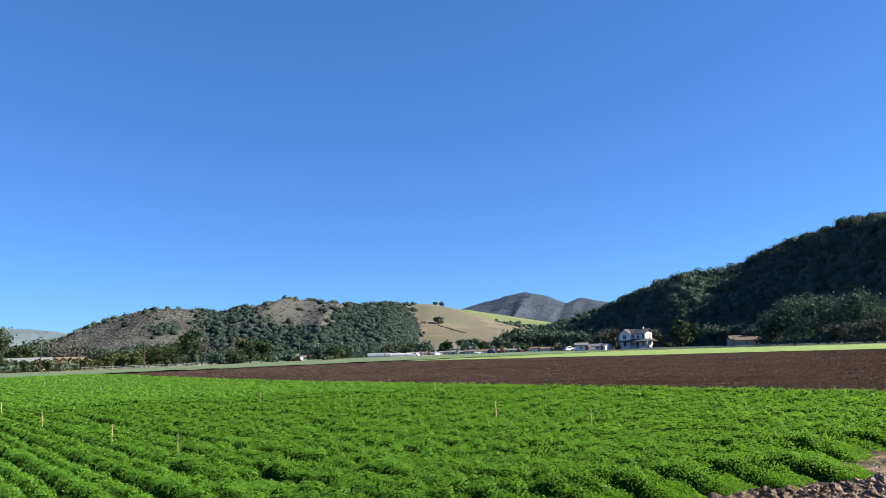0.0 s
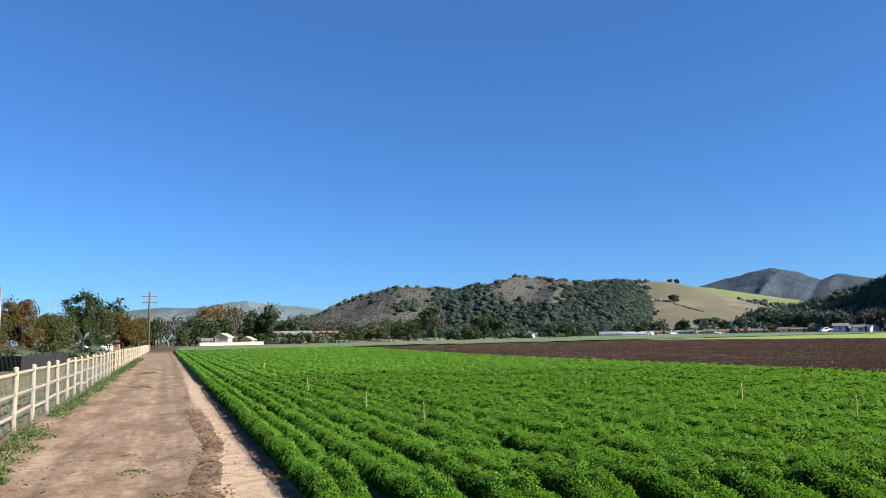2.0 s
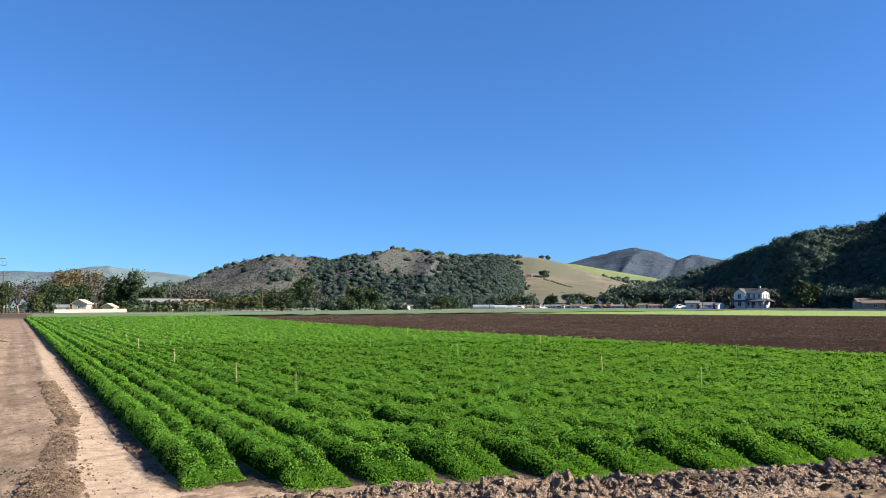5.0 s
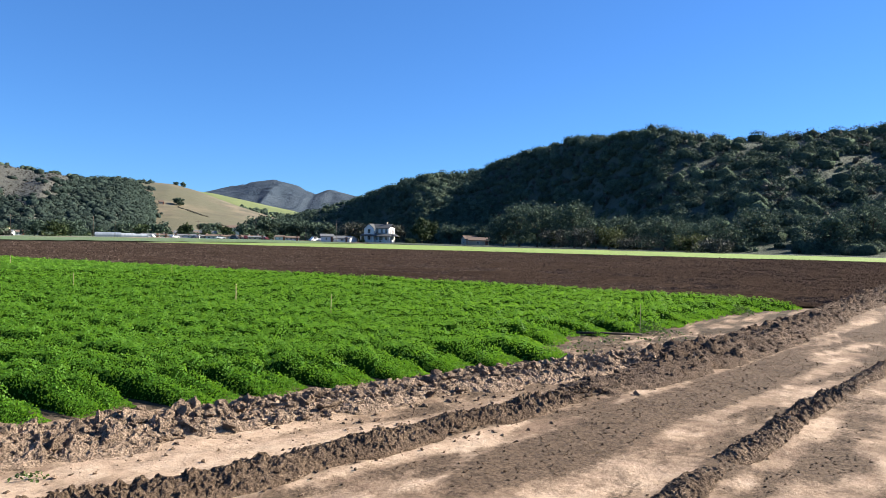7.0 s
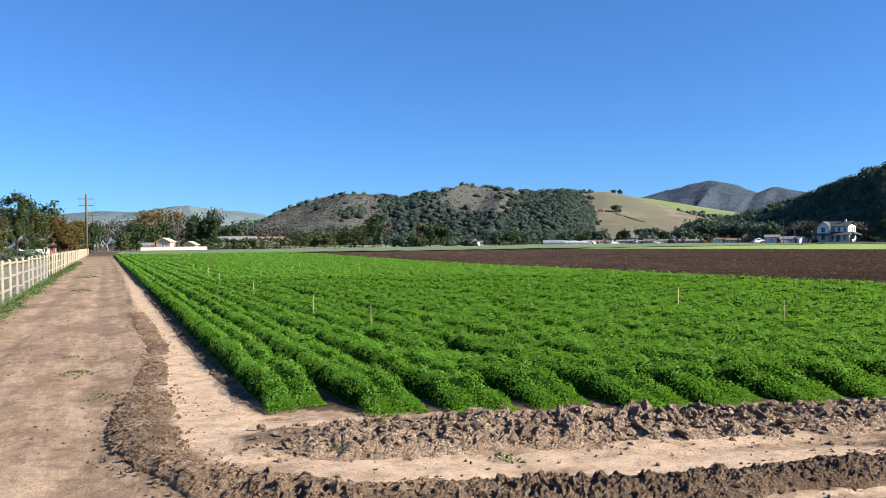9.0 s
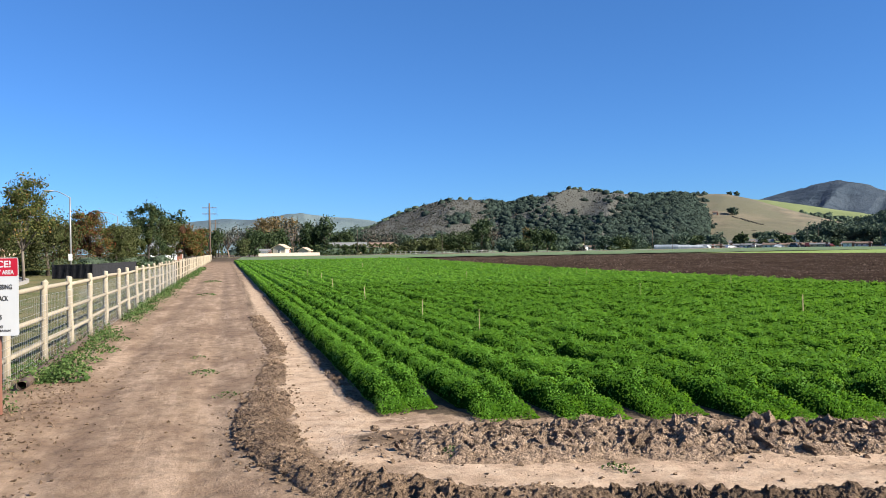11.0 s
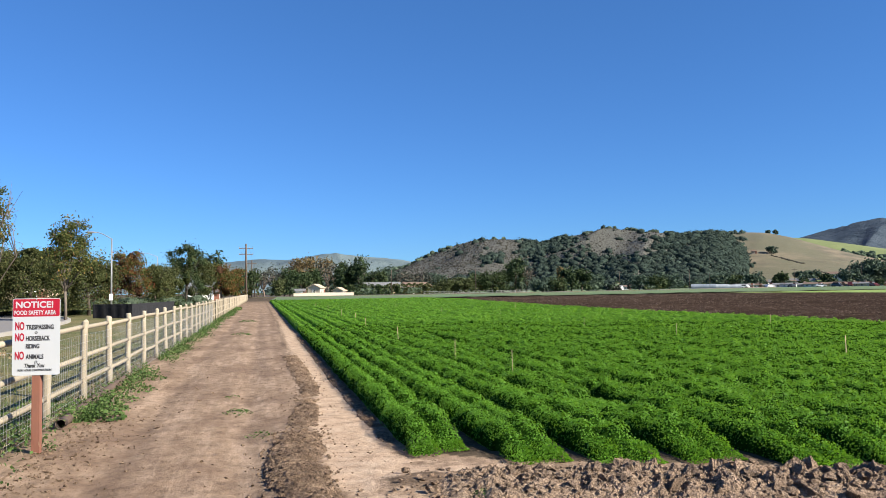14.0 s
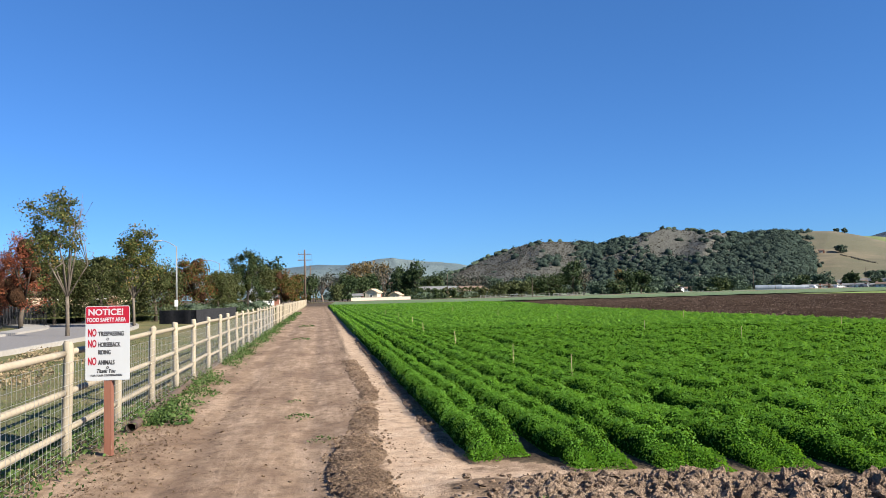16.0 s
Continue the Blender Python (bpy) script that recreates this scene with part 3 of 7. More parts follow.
ground_mesh, gx, gy = sheet("ground", GX, GY, soil_z, SOIL)
for key, values in zip(("loose", "pale", "weedy_shaded"), soil_parts(gx, gy)[1:]):
    ground_mesh.attributes.new(key, "FLOAT", "POINT").data.foreach_set("value", np.ascontiguousarray(values, np.float32))
tagged(new("ground", ground_mesh), "dry reddish brown farm soil with ruts and crumbs", "ground", kind="structure")


def field(name, corners, lift, material, label, nx=60, ny=60, rough=0.0, scale=1.0, seed=0):
    """A field laid over the ground between four corners."""
    (ax, ay), (bx, by), (cx, cy), (dx, dy) = corners
    u, v = np.meshgrid(np.linspace(0, 1, nx), np.linspace(0, 1, ny))
    x = (ax * (1 - u) + bx * u) * (1 - v) + (dx * (1 - u) + cx * u) * v
    y = (ay * (1 - u) + by * u) * (1 - v) + (dy * (1 - u) + cy * u) * v
    z = rise(x, y) + lift + rough * (fbm(x * scale, y * scale, 4, seed) - 0.3)
    i = (np.arange(ny - 1)[:, None] * nx + np.arange(nx - 1)[None]).ravel()
    me = Pile().add(np.stack([x, y, z], -1), np.stack([i, i + 1, i + 1 + nx, i + nx], 1)).mesh(name, material, True)
    return tagged(new(name, me), label, "field", kind="structure")


FIELD_X, FIELD_END = 21.6, 126
field("plowed_field", [(FIELD_X, 0.6), (106, -5), (84, 120), (FIELD_X, 126)], 0.05, PLOWED, "freshly plowed dark brown soil in clods", 150, 150, 0.16, 0.8, 51)
field("field_young_crop", [(106.4, -45), (142, -45), (168, 130), (84.4, 120.4)], 0.12, YOUNG, "bright yellow-green young crop beyond the plowed soil", 60, 60, 0.12, 0.3, 52)
field("field_pale_crop", [(1.4, 130), (168, 131), (290, 300), (4, 205)], 0.12, PALE_CROP, "pale green low crop in front of the houses", 120, 40, 0.3, 0.3, 53)
field("field_far", [(4, 206), (290, 301), (430, 420), (40, 440)], 0.1, PALE_CROP, "pale green far field by the village", 60, 40, 0.3, 0.2, 54)
field("field_house", [(142.5, -45), (168.5, 130), (400, 330), (420, -80)], 0.1, HILL_OAK, "grassy brown ground under the wooded hill", 60, 60, 0.3, 0.2, 56)

# lumps of turned soil on the plowed field, coarser with distance
rng = np.random.default_rng(11)
pile = Pile()
spike = np.array([(1, 0, -0.4), (0, 1, -0.4), (-1, 0, -0.4), (0, -1, -0.4), (0, 0, 0.55)], float)
spike_f = np.array([(0, 1, 4), (1, 2, 4), (2, 3, 4), (3, 0, 4)])
n = 125000
r = np.exp(rng.uniform(math.log(18), math.log(135), n))
a = np.radians(rng.uniform(-2, 93, n))
lx, ly = r * np.sin(a), r * np.cos(a)
keep = (lx > FIELD_X + 0.2) & (lx < 105 - 0.17 * ly) & (ly < 119) & (ly > 0.9 - 0.05 * (lx - FIELD_X))
lx, ly, r = lx[keep], ly[keep], r[keep]
n = len(r)
s = (r * 0.0009 * rng.uniform(0.4, 1.6, n) + 0.028)[:, None, None]
turn = rng.uniform(0, 6.28, n)
v = spike[None] * rng.uniform(0.5, 1.4, (n, 5, 1)) + rng.normal(0, 0.25, (n, 5, 3))
c, q = np.cos(turn)[:, None], np.sin(turn)[:, None]
v = np.stack([v[:, :, 0] * c - v[:, :, 1] * q, v[:, :, 0] * q + v[:, :, 1] * c, v[:, :, 2]], -1) * s
v += np.stack([lx, ly, rise(lx, ly) + 0.06], 1)[:, None]
pile.add(v, (spike_f[None] + 5 * np.arange(n)[:, None, None]).reshape(-1, 3))
tagged(new("soil_lumps", pile.mesh("soil_lumps", PLOWED_LUMP)), "dark turned soil lumps on the plowed field", "soil", kind="stuff")

# ---- hills ----
class Hill:
    """A hill side between a foot line and a crest line, falling away behind."""

    def __init__(self, name, crest, foot, material, label, back=0.5, gully=0.1, shape=1.0, nu=170, nv=54, seed=0, scale=0.02, ridge=0.9, jag=0.0, spur=0.0, spurs=7.0):
        self.jag, self.spur, self.spurs = jag, spur, spurs
        self.ridge = ridge
        self.c, self.f = np.array(crest, float), np.array(foot, float)
        self.gully, self.shape, self.seed, self.back, self.scale = gully, shape, seed, back, scale
        u, v = np.meshgrid(np.linspace(0, 1, nu), np.linspace(0, 1.5, nv))
        p = self.at(u.ravel(), v.ravel())
        i = (np.arange(nv - 1)[:, None] * nu + np.arange(nu - 1)[None]).ravel()
        me = Pile().add(p, np.stack([i, i + 1, i + 1 + nu, i + nu], 1)).mesh(name, material, True)
        self.ob = tagged(new(name, me), label, "hill", kind="structure")

    def line(self, k, u):
        s = np.linspace(0, 1, len(k))
        # smooth the broken line a little
        return np.stack([(np.interp(u - 0.012, s, k[:, j]) + np.interp(u, s, k[:, j]) + np.interp(u + 0.012, s, k[:, j])) / 3 for j in range(3)], -1)

    def at(self, u, v):
        c, f = self.line(self.c, u), self.line(self.f, u)
        w = np.minimum(v, 1.0)[:, None]
        p = f + (c - f) * v[:, None]
        t = w[:, 0] ** self.shape
        prof = t * t * (3 - 2 * t) * 0.65 + t * 0.35
        h = c[:, 2] - f[:, 2]
        z = f[:, 2] + h * prof
        over = np.clip(v - 1, 0, 1)
        z = z - h * over * 2 * self.back * 0.8
        n = fbm(p[:, 0] * self.scale, p[:, 1] * self.scale, 5, self.seed) - 0.5
        ridge = 1 - np.abs(2 * vnoise(u * len(self.c) * 1.7, v * 0.8, self.seed + 3) - 1)
        z = z + self.gully * h * (1.4 * n + self.ridge * (ridge - 0.5)) * np.sin(np.pi * np.clip(v, 0, 1)) ** 0.8
        # spurs that run down from the crest, with valleys between
        fold = 1 - np.abs(2 * vnoise(u * self.spurs + 0.5 * (1 - v) + 0.25 * n, v * 0.6 + 0.3, self.seed + 5) - 1)
        z = z + self.spur * h * (fold - 0.55) * (4 * np.clip(v, 0, 1) * (1 - np.clip(v, 0, 1))) ** 1.3
        z = z + self.jag * h * (fbm(u * 34, 0 * u, 4, self.seed + 8) - 0.5) * np.clip(v, 0, 1) ** 9
        return np.stack([p[:, 0], p[:, 1], z], -1)


def crest(rows, drop):
    """Crest points from bearing, distance and slope angle above the eye, under trees of the given height."""
    return [(*pol(a, d), 1.6 + d * math.tan(radians(e - 0.22)) - drop) for a, d, e in rows]


def foot(rows):
    return [(*pol(a, d), float(rise(*pol(a, d)))) for a, d in rows]


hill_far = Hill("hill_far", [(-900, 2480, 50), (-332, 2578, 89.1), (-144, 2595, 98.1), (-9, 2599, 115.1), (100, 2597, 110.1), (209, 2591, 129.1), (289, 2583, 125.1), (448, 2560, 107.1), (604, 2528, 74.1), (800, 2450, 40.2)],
                [(-700, 1700, 3), (-300, 1750, 3), (0, 1750, 3), (200, 1750, 3), (400, 1700, 3), (560, 1650, 3)], HAZED_HILL, "hazy grey-green grass hills far off", gully=0.15, seed=61, scale=0.004, ridge=0.2, jag=0.03, spur=0.3, spurs=12)
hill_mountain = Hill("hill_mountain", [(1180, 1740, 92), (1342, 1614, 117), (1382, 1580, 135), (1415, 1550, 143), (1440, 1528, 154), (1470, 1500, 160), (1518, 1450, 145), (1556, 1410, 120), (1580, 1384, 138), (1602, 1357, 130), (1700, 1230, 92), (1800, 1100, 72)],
                     [(700, 1150, 3), (850, 1050, 3), (900, 1000, 3), (950, 950, 3), (1000, 900, 3), (1100, 800, 3)], HAZED_MOUNTAIN, "dark hazy brush-covered mountain far behind the hills", gully=0.12, seed=62, scale=0.006, ridge=0.05, jag=0.035, spur=0.13, spurs=9)
hill_green = Hill("hill_green", [(398, 662, 47.1), (430, 640, 49.1), (470, 612, 47.1), (497, 590, 44.1), (522, 570, 38.1), (540, 553, 33.1), (556, 538, 29.1), (574, 518, 22.1), (590, 500, 17.1)],
                  [(370, 560, 20), (420, 530, 25), (470, 500, 20), (510, 480, 12), (550, 450, 4)], HILL_GREEN, "bright green winter grass on a far slope", gully=0.03, seed=63)
hill_tan = Hill("hill_tan", crest([(30, 690, 3.7), (33, 700, 3.95), (35.5, 715, 4.0), (37.5, 720, 3.88), (39, 720, 3.5), (40.5, 720, 2.98), (42.2, 720, 2.4), (43.6, 720, 1.98), (45.2, 720, 1.5), (47, 720, 1.1)], 0),
                foot([(29, 470), (33, 460), (37, 455), (41, 470), (44, 490), (48, 520)]), HILL_TAN, "rounded tan hill of dry grazed grass", gully=0.08, shape=0.9, seed=64, scale=0.008, ridge=0.08)
hill_oak = Hill("hill_oak", crest([(2, 640, 0.4), (7, 640, 1.2), (9.7, 640, 1.75), (10.9, 640, 2.0), (12.2, 640, 2.67), (14, 640, 3.4), (15.7, 640, 3.92), (17.4, 640, 4.1), (20.2, 640, 3.92), (21.8, 635, 3.65), (22.9, 625, 4.07), (25.3, 610, 4.45), (26.7, 605, 4.65), (28.4, 600, 4.45), (30.2, 595, 4.15), (32, 590, 3.95), (34.2, 585, 4.1), (35.4, 590, 3.4), (36.3, 600, 2.3)], 0.8),
                foot([(0, 420), (8, 420), (14, 420), (20, 415), (26, 400), (31, 400), (36, 430)]), HILL_SCRUB, "scrubby hill with oak woodland and bare patches", gully=0.05, seed=65, scale=0.012, ridge=0.3, spur=0.40, spurs=7.0)
hill_wood = Hill("hill_wood", crest([(44.5, 640, 1.4), (45.8, 620, 1.85), (48, 580, 2.55), (50.5, 540, 3.25), (52.3, 510, 3.95), (54, 480, 4.65), (55.8, 450, 5.2), (57.5, 445, 5.35), (59.3, 450, 5.5), (60.6, 452, 5.95), (62.8, 450, 6.75), (65, 435, 7.5), (67.1, 410, 8.15), (69.2, 375, 8.35), (71.3, 335, 8.65), (73.8, 312, 8.95), (75.4, 308, 8.4), (79.4, 312, 8.1), (83.1, 308, 8.0), (86.6, 304, 8.2), (89, 300, 8.5), (95, 300, 8.8), (105, 310, 8.5), (118, 330, 7)], 1.7),
                 foot([(44, 470), (48, 440), (51, 410), (53.5, 380), (55.5, 366), (57, 358), (58.5, 352), (60, 348), (63, 338), (67, 298), (72, 222), (79, 184), (85, 174), (92, 170), (105, 180), (120, 200)]), HILL_OAK, "steep hill under dark oak woodland", gully=0.09, shape=1.1, seed=66, scale=0.02, ridge=0.4, spur=0.30, spurs=8.0)


def bush_cloud(name, p, size, leaf, core, label, rng, quads=46, flat=0.8, lift=0.35, leaf_k=0.22, level=None, core_k=1.0, fine=0.0):
    """Many crowns seen from far: uneven cores, dark for inner shade, with ragged leaf clumps."""
    cores, leaves = Pile(), Pile()
    shapes = [lumpy(level or (2 if quads > 12 else 1), rng, 0.45) for _ in range(14)]
    for (x, y, z), s in zip(p, size):
        v, f = shapes[rng.integers(len(shapes))]
        sc = np.array([rng.uniform(0.8, 1.1), rng.uniform(0.8, 1.1), flat * rng.uniform(0.8, 1.15)]) * s * core_k
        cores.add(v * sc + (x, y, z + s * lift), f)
        width = s * leaf_k
        if fine:
            # leaf clumps of one apparent size, as many as cover the crown
            width = fine * math.hypot(x, y)
            quads = int(min(150, max(14, 2.1 * (s / width) ** 2)))
        d = rng.normal(size=(quads, 3))
        d[:, 2] = np.abs(d[:, 2]) * 1.1 - 0.25
        d /= np.linalg.norm(d, axis=1, keepdims=True)
        # leaves gather on a few boughs, which leaves gaps
        b = rng.normal(size=(7, 3))
        b[:, 2] = np.abs(b[:, 2])
        b /= np.linalg.norm(b, axis=1, keepdims=True)
        d = d * 0.74 + b[rng.integers(7, size=quads)] * 0.38
        c = d * (s, s, flat * s) * rng.uniform(0.85, 1.03, (quads, 1)) + (x, y, z + s * lift)
        out = d / np.linalg.norm(d, axis=1, keepdims=True) + rng.normal(0, 0.3, (quads, 3))
        leaves.add(*canopy_leaves(c, out / np.linalg.norm(out, axis=1, keepdims=True), width * rng.uniform(0.6, 1.3, quads), rng))
    ob = new(name, leaves.mesh(name, leaf))
    tagged(ob, label, "trees", kind="stuff")
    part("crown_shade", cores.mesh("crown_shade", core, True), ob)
    return ob


def scatter(hill, n, rng, lo=0.0, hi=1.02, want=None, u0=0.0, u1=1.0):
    u, v = rng.uniform(u0, u1, n), rng.uniform(lo, hi, n)
    p = hill.at(u, v)
    az = np.degrees(np.arctan2(p[:, 0], p[:, 1] + 0.9))
    el = np.degrees(np.arctan2(p[:, 2] - 1.57, np.hypot(p[:, 0], p[:, 1]))) + 0.22
    keep = np.ones(n, bool) if want is None else rng.random(n) < want(az, el, v)
    return p[keep]


def oaks_wanted(az, el, v):
    """Woodland on the shaded flanks and along the foot; scrub and grass elsewhere."""
    patch = fbm(az * 0.8, el * 1.5, 3, 71)
    wood = np.clip((az - 19.8) / 2.2, 0, 1) * np.where(az > 30.5, 1.0, np.where(el < 2.6, 0.75, 0.34)) * np.clip(0.4 + 1.2 * patch, 0, 1)
    bare = np.exp(-((az - 26.8 - (3.6 - el) * 1.0) / 1.5) ** 2 - ((el - 3.4) / 0.65) ** 2)
    top = (el > 3.75) * (az > 25) * (az < 32) * 0.6
    left = (az < 21) * np.clip((1.15 - el) / 0.5 + (patch - 0.45) * 2.2, 0, 1) * (el < 2.0)
    gulch = np.exp(-((az - 17.6) / 0.7) ** 2 - ((el - 2.5) / 0.35) ** 2) + np.exp(-((az - 21.0) / 1.0) ** 2 - ((el - 3.1) / 0.6) ** 2)
    return np.clip(np.maximum.reduce([wood - 1.4 * bare - top, left, gulch]), 0.012, 1) * (az < 36.2)


rng = np.random.default_rng(21)
p = scatter(hill_oak, 8200, rng, want=oaks_wanted)
bush_cloud("oak_woodland", p, 1.5 + 3.2 * rng.random(len(p)) ** 1.6, SHADED_OAK, WOOD_CORE, "dark evergreen oaks covering the hill flank", rng, 26, flat=0.75, lift=0.12, level=1, leaf_k=0.2, core_k=0.86)
p = scatter(hill_oak, 11500, rng, want=lambda az, el, v: 0.85 * (az < 22.5) + 0.3)
bush_cloud("hill_scrub", p, rng.uniform(0.35, 0.85, len(p)), SCRUB, SCRUB_CORE, "grey-brown low scrub on the hill", rng, 5, 0.7, 0.2, 0.6)
p = scatter(hill_oak, 700, rng, 0.95, 1.03, want=lambda az, el, v: np.where(az < 14.5, 0.35, np.where((az > 22) & (az < 33), 0.45 * (vnoise(az * 2.5, az * 0, 77) > 0.5), 0.03)) * (az < 36))
bush_cloud("ridge_oaks", p, rng.uniform(1.4, 2.8, len(p)), SHADED_OAK, OAK_CORE, "scattered oaks along the hill crest", rng, 24)


def wood_wanted(az, el, v):
    return np.clip(0.5 + 0.8 * vnoise(az * 0.7, el * 1.2, 73), 0, 1) * (az < 93)


p = scatter(hill_wood, 4700, rng, 0.0, 1.06, want=wood_wanted)
bush_cloud("hillside_oaks", p, 1.1 + 3.6 * rng.random(len(p)) ** 2, OAK, OAK_CORE, "dense dark oak woodland on a steep slope", rng, 46, lift=0.1, level=1, core_k=0.8, fine=0.0015)
p = scatter(hill_wood, 1900, rng, 0.2, 1.05, want=lambda az, el, v: (az > 60) * (az < 93) * 0.3)
bush_cloud("hillside_brush", p, rng.uniform(1.0, 2.3, len(p)), SCRUB, SCRUB_CORE, "grey-brown brush between the oaks", rng, 18, 0.8, 0.3, level=1, core_k=0.75, fine=0.0016)
p = scatter(hill_tan, 2600, rng, 0.02, 0.97, want=lambda az, el, v: np.clip((36.0 + 1.1 * (vnoise(v * 9, 0 * v, 76) - 0.5) + 0.5 * (v < 0.35) - az) / 0.35, 0, 1) * (az > 33.4) * 0.8)
bush_cloud("edge_oaks", p, rng.uniform(1.3, 3.2, len(p)), SHADED_OAK, WOOD_CORE, "ragged edge of the oak wood on the tan hill", rng, 22, lift=0.12, level=1, leaf_k=0.2)
p = scatter(hill_tan, 200, rng, 0.0, 0.2, want=lambda az, el, v: (vnoise(az * 1.5, el, 79) > 0.5) * 0.6)
bush_cloud("foot_oaks", p, rng.uniform(1.5, 3.5, len(p)), OAK, OAK_CORE, "oaks at the foot of the tan hill", rng, 30)
p = scatter(hill_green, 900, rng, 0.1, 0.6, want=lambda az, el, v: (az > 41.5) * (az < 45.8) * np.exp(-((v - 0.32 - 0.02 * (az - 43)) / 0.10) ** 2))
bush_cloud("gulch_oaks", p, rng.uniform(1.5, 3.0, len(p)), OAK, OAK_CORE, "dark oaks in a fold of the slope", rng, 24)

for u0, u1, v0, v1 in ((0.40, 0.54, 0.44, 0.36), (0.58, 0.74, 0.26, 0.14)):
    t = np.sort(rng.random(80))
    p = hill_tan.at(u0 + (u1 - u0) * t, v0 + (v1 - v0) * t + rng.normal(0, 0.004, 80))
    bush_cloud("hedge_line", p, rng.uniform(0.35, 0.9, 80), SCRUB, SCRUB_CORE, "thin brown brush line along a hillside track", rng, 12, 0.8, 0.2, 0.4, level=1)


def scar(hill, rows, width, label, material=None):
    """A strip of bare pale earth on a slope, along rows of hill parameters."""
    t = np.linspace(0, 1, 24)
    k = np.linspace(0, 1, len(rows))
    u, v = np.interp(t, k, [r[0] for r in rows]), np.interp(t, k, [r[1] for r in rows])
    w = width * (0.35 + 0.9 * fbm(t * 7, 0 * t, 3, 78)) * np.sin(np.pi * np.clip(t, 0.06, 0.94)) ** 0.5
    rings = [hill.at(u, v + o * w) + (0, 0, 0.3) for o in (-1, -0.4, 0.4, 1)]
    i = np.concatenate([np.arange(23) + 24 * j for j in range(3)])
    me = Pile().add(np.concatenate(rings), np.stack([i, i + 1, i + 25, i + 24], 1)).mesh("bare_earth", material or SCAR, True)
    tagged(new("bare_earth", me), label, "hillside", kind="structure")


scar(hill_tan, [(0.50, 0.05), (0.62, 0.07), (0.76, 0.05)], 0.06, "small green meadow at the foot of the tan hill", HILL_GREEN)
# ---- clods and crumbs ----
rng = np.random.default_rng(41)
clod_meshes = []
for k in range(9):
    v, f = lumpy(3, rng, 0.05)
    d = fbm(v[:, 0] * 2.2 + 7 * k, v[:, 1] * 2.2 + v[:, 2] * 1.7, 4, 90 + k)
    for _ in range(7):
        q = rng.normal(size=3)
        q /= np.linalg.norm(q)
        v = v - np.clip(v @ q - rng.uniform(0.45, 0.8), 0, 1)[:, None] * q * 0.6
    e = fbm(v[:, 0] * 6 + v[:, 2] * 3 + 5 * k, v[:, 1] * 6 - v[:, 2] * 4, 3, 120 + k)
    v = v * (0.35 + 0.9 * d + 0.45 * e)[:, None]
    clod_meshes.append(Pile().add(v * (1, 0.85, 0.8), f).mesh("soil_clod", CLOD))


def along(line, n, rng, spread):
    """Random places beside a broken line."""
    pts = np.array(line)
    seg = np.hypot(*np.diff(pts, axis=0).T)
    s = rng.uniform(0, seg.sum(), n)
    cum = np.concatenate([[0], np.cumsum(seg)])
    x, y = np.interp(s, cum, pts[:, 0]), np.interp(s, cum, pts[:, 1])
    return x + rng.normal(0, spread, n), y + rng.normal(0, spread, n)


def worley(x, y, s):
    """Broken cells: gap to the next cell, a random height and a tilt for the cell under each point."""
    ix, iy = np.floor(x), np.floor(y)
    f1, f2 = np.full(x.shape, 9.0), np.full(x.shape, 9.0)
    rnd, dx, dy = np.zeros(x.shape), np.zeros(x.shape), np.zeros(x.shape)
    for i in (-1, 0, 1):
        for j in (-1, 0, 1):
            jx, jy = ix + i, iy + j
            px, py = jx + lattice(jx, jy, s), jy + lattice(jx, jy, s + 1)
            d = np.hypot(x - px, y - py)
            closer = d < f1
            f2 = np.where(closer, f1, np.minimum(f2, d))
            rnd = np.where(closer, lattice(jx, jy, s + 2), rnd)
            dx, dy = np.where(closer, x - px, dx), np.where(closer, y - py, dy)
            f1 = np.minimum(f1, d)
    tilt = dx * (lattice(np.floor(rnd * 9999), 0 * rnd, s + 3) - 0.5) + dy * (lattice(np.floor(rnd * 9999), 0 * rnd, s + 4) - 0.5)
    return np.clip(f2 - f1, 0, 1), rnd, tilt


OCTA = np.array([(1, 0, 0), (-1, 0, 0), (0, 1, 0), (0, -1, 0), (0, 0, 1), (0, 0, -1)], float)
OCTA_F = np.array([(0, 2, 4), (2, 1, 4), (1, 3, 4), (3, 0, 4), (2, 0, 5), (1, 2, 5), (3, 1, 5), (0, 3, 5)])


def chips(pile, p, size, rg, flat=0.8):
    """Small angular crumbs of earth, each turned at random."""
    n = len(p)
    q = rg.normal(size=(n, 4))
    q /= np.linalg.norm(q, axis=1, keepdims=True)
    w, x, y, z = q.T
    m = np.stack([1 - 2 * (y * y + z * z), 2 * (x * y - z * w), 2 * (x * z + y * w), 2 * (x * y + z * w), 1 - 2 * (x * x + z * z), 2 * (y * z - x * w), 2 * (x * z - y * w), 2 * (y * z + x * w), 1 - 2 * (x * x + y * y)], 1).reshape(n, 3, 3)
    v = OCTA[None] * rg.uniform(0.55, 1.25, (n, 6, 1)) + rg.normal(0, 0.22, (n, 6, 3))
    v = np.einsum("nij,nkj->nki", m, v) * np.asarray(size)[:, None, None]
    v[:, :, 2] *= flat
    pile.add(v + p[:, None], (OCTA_F[None] + 6 * np.arange(n)[:, None, None]).reshape(-1, 3))


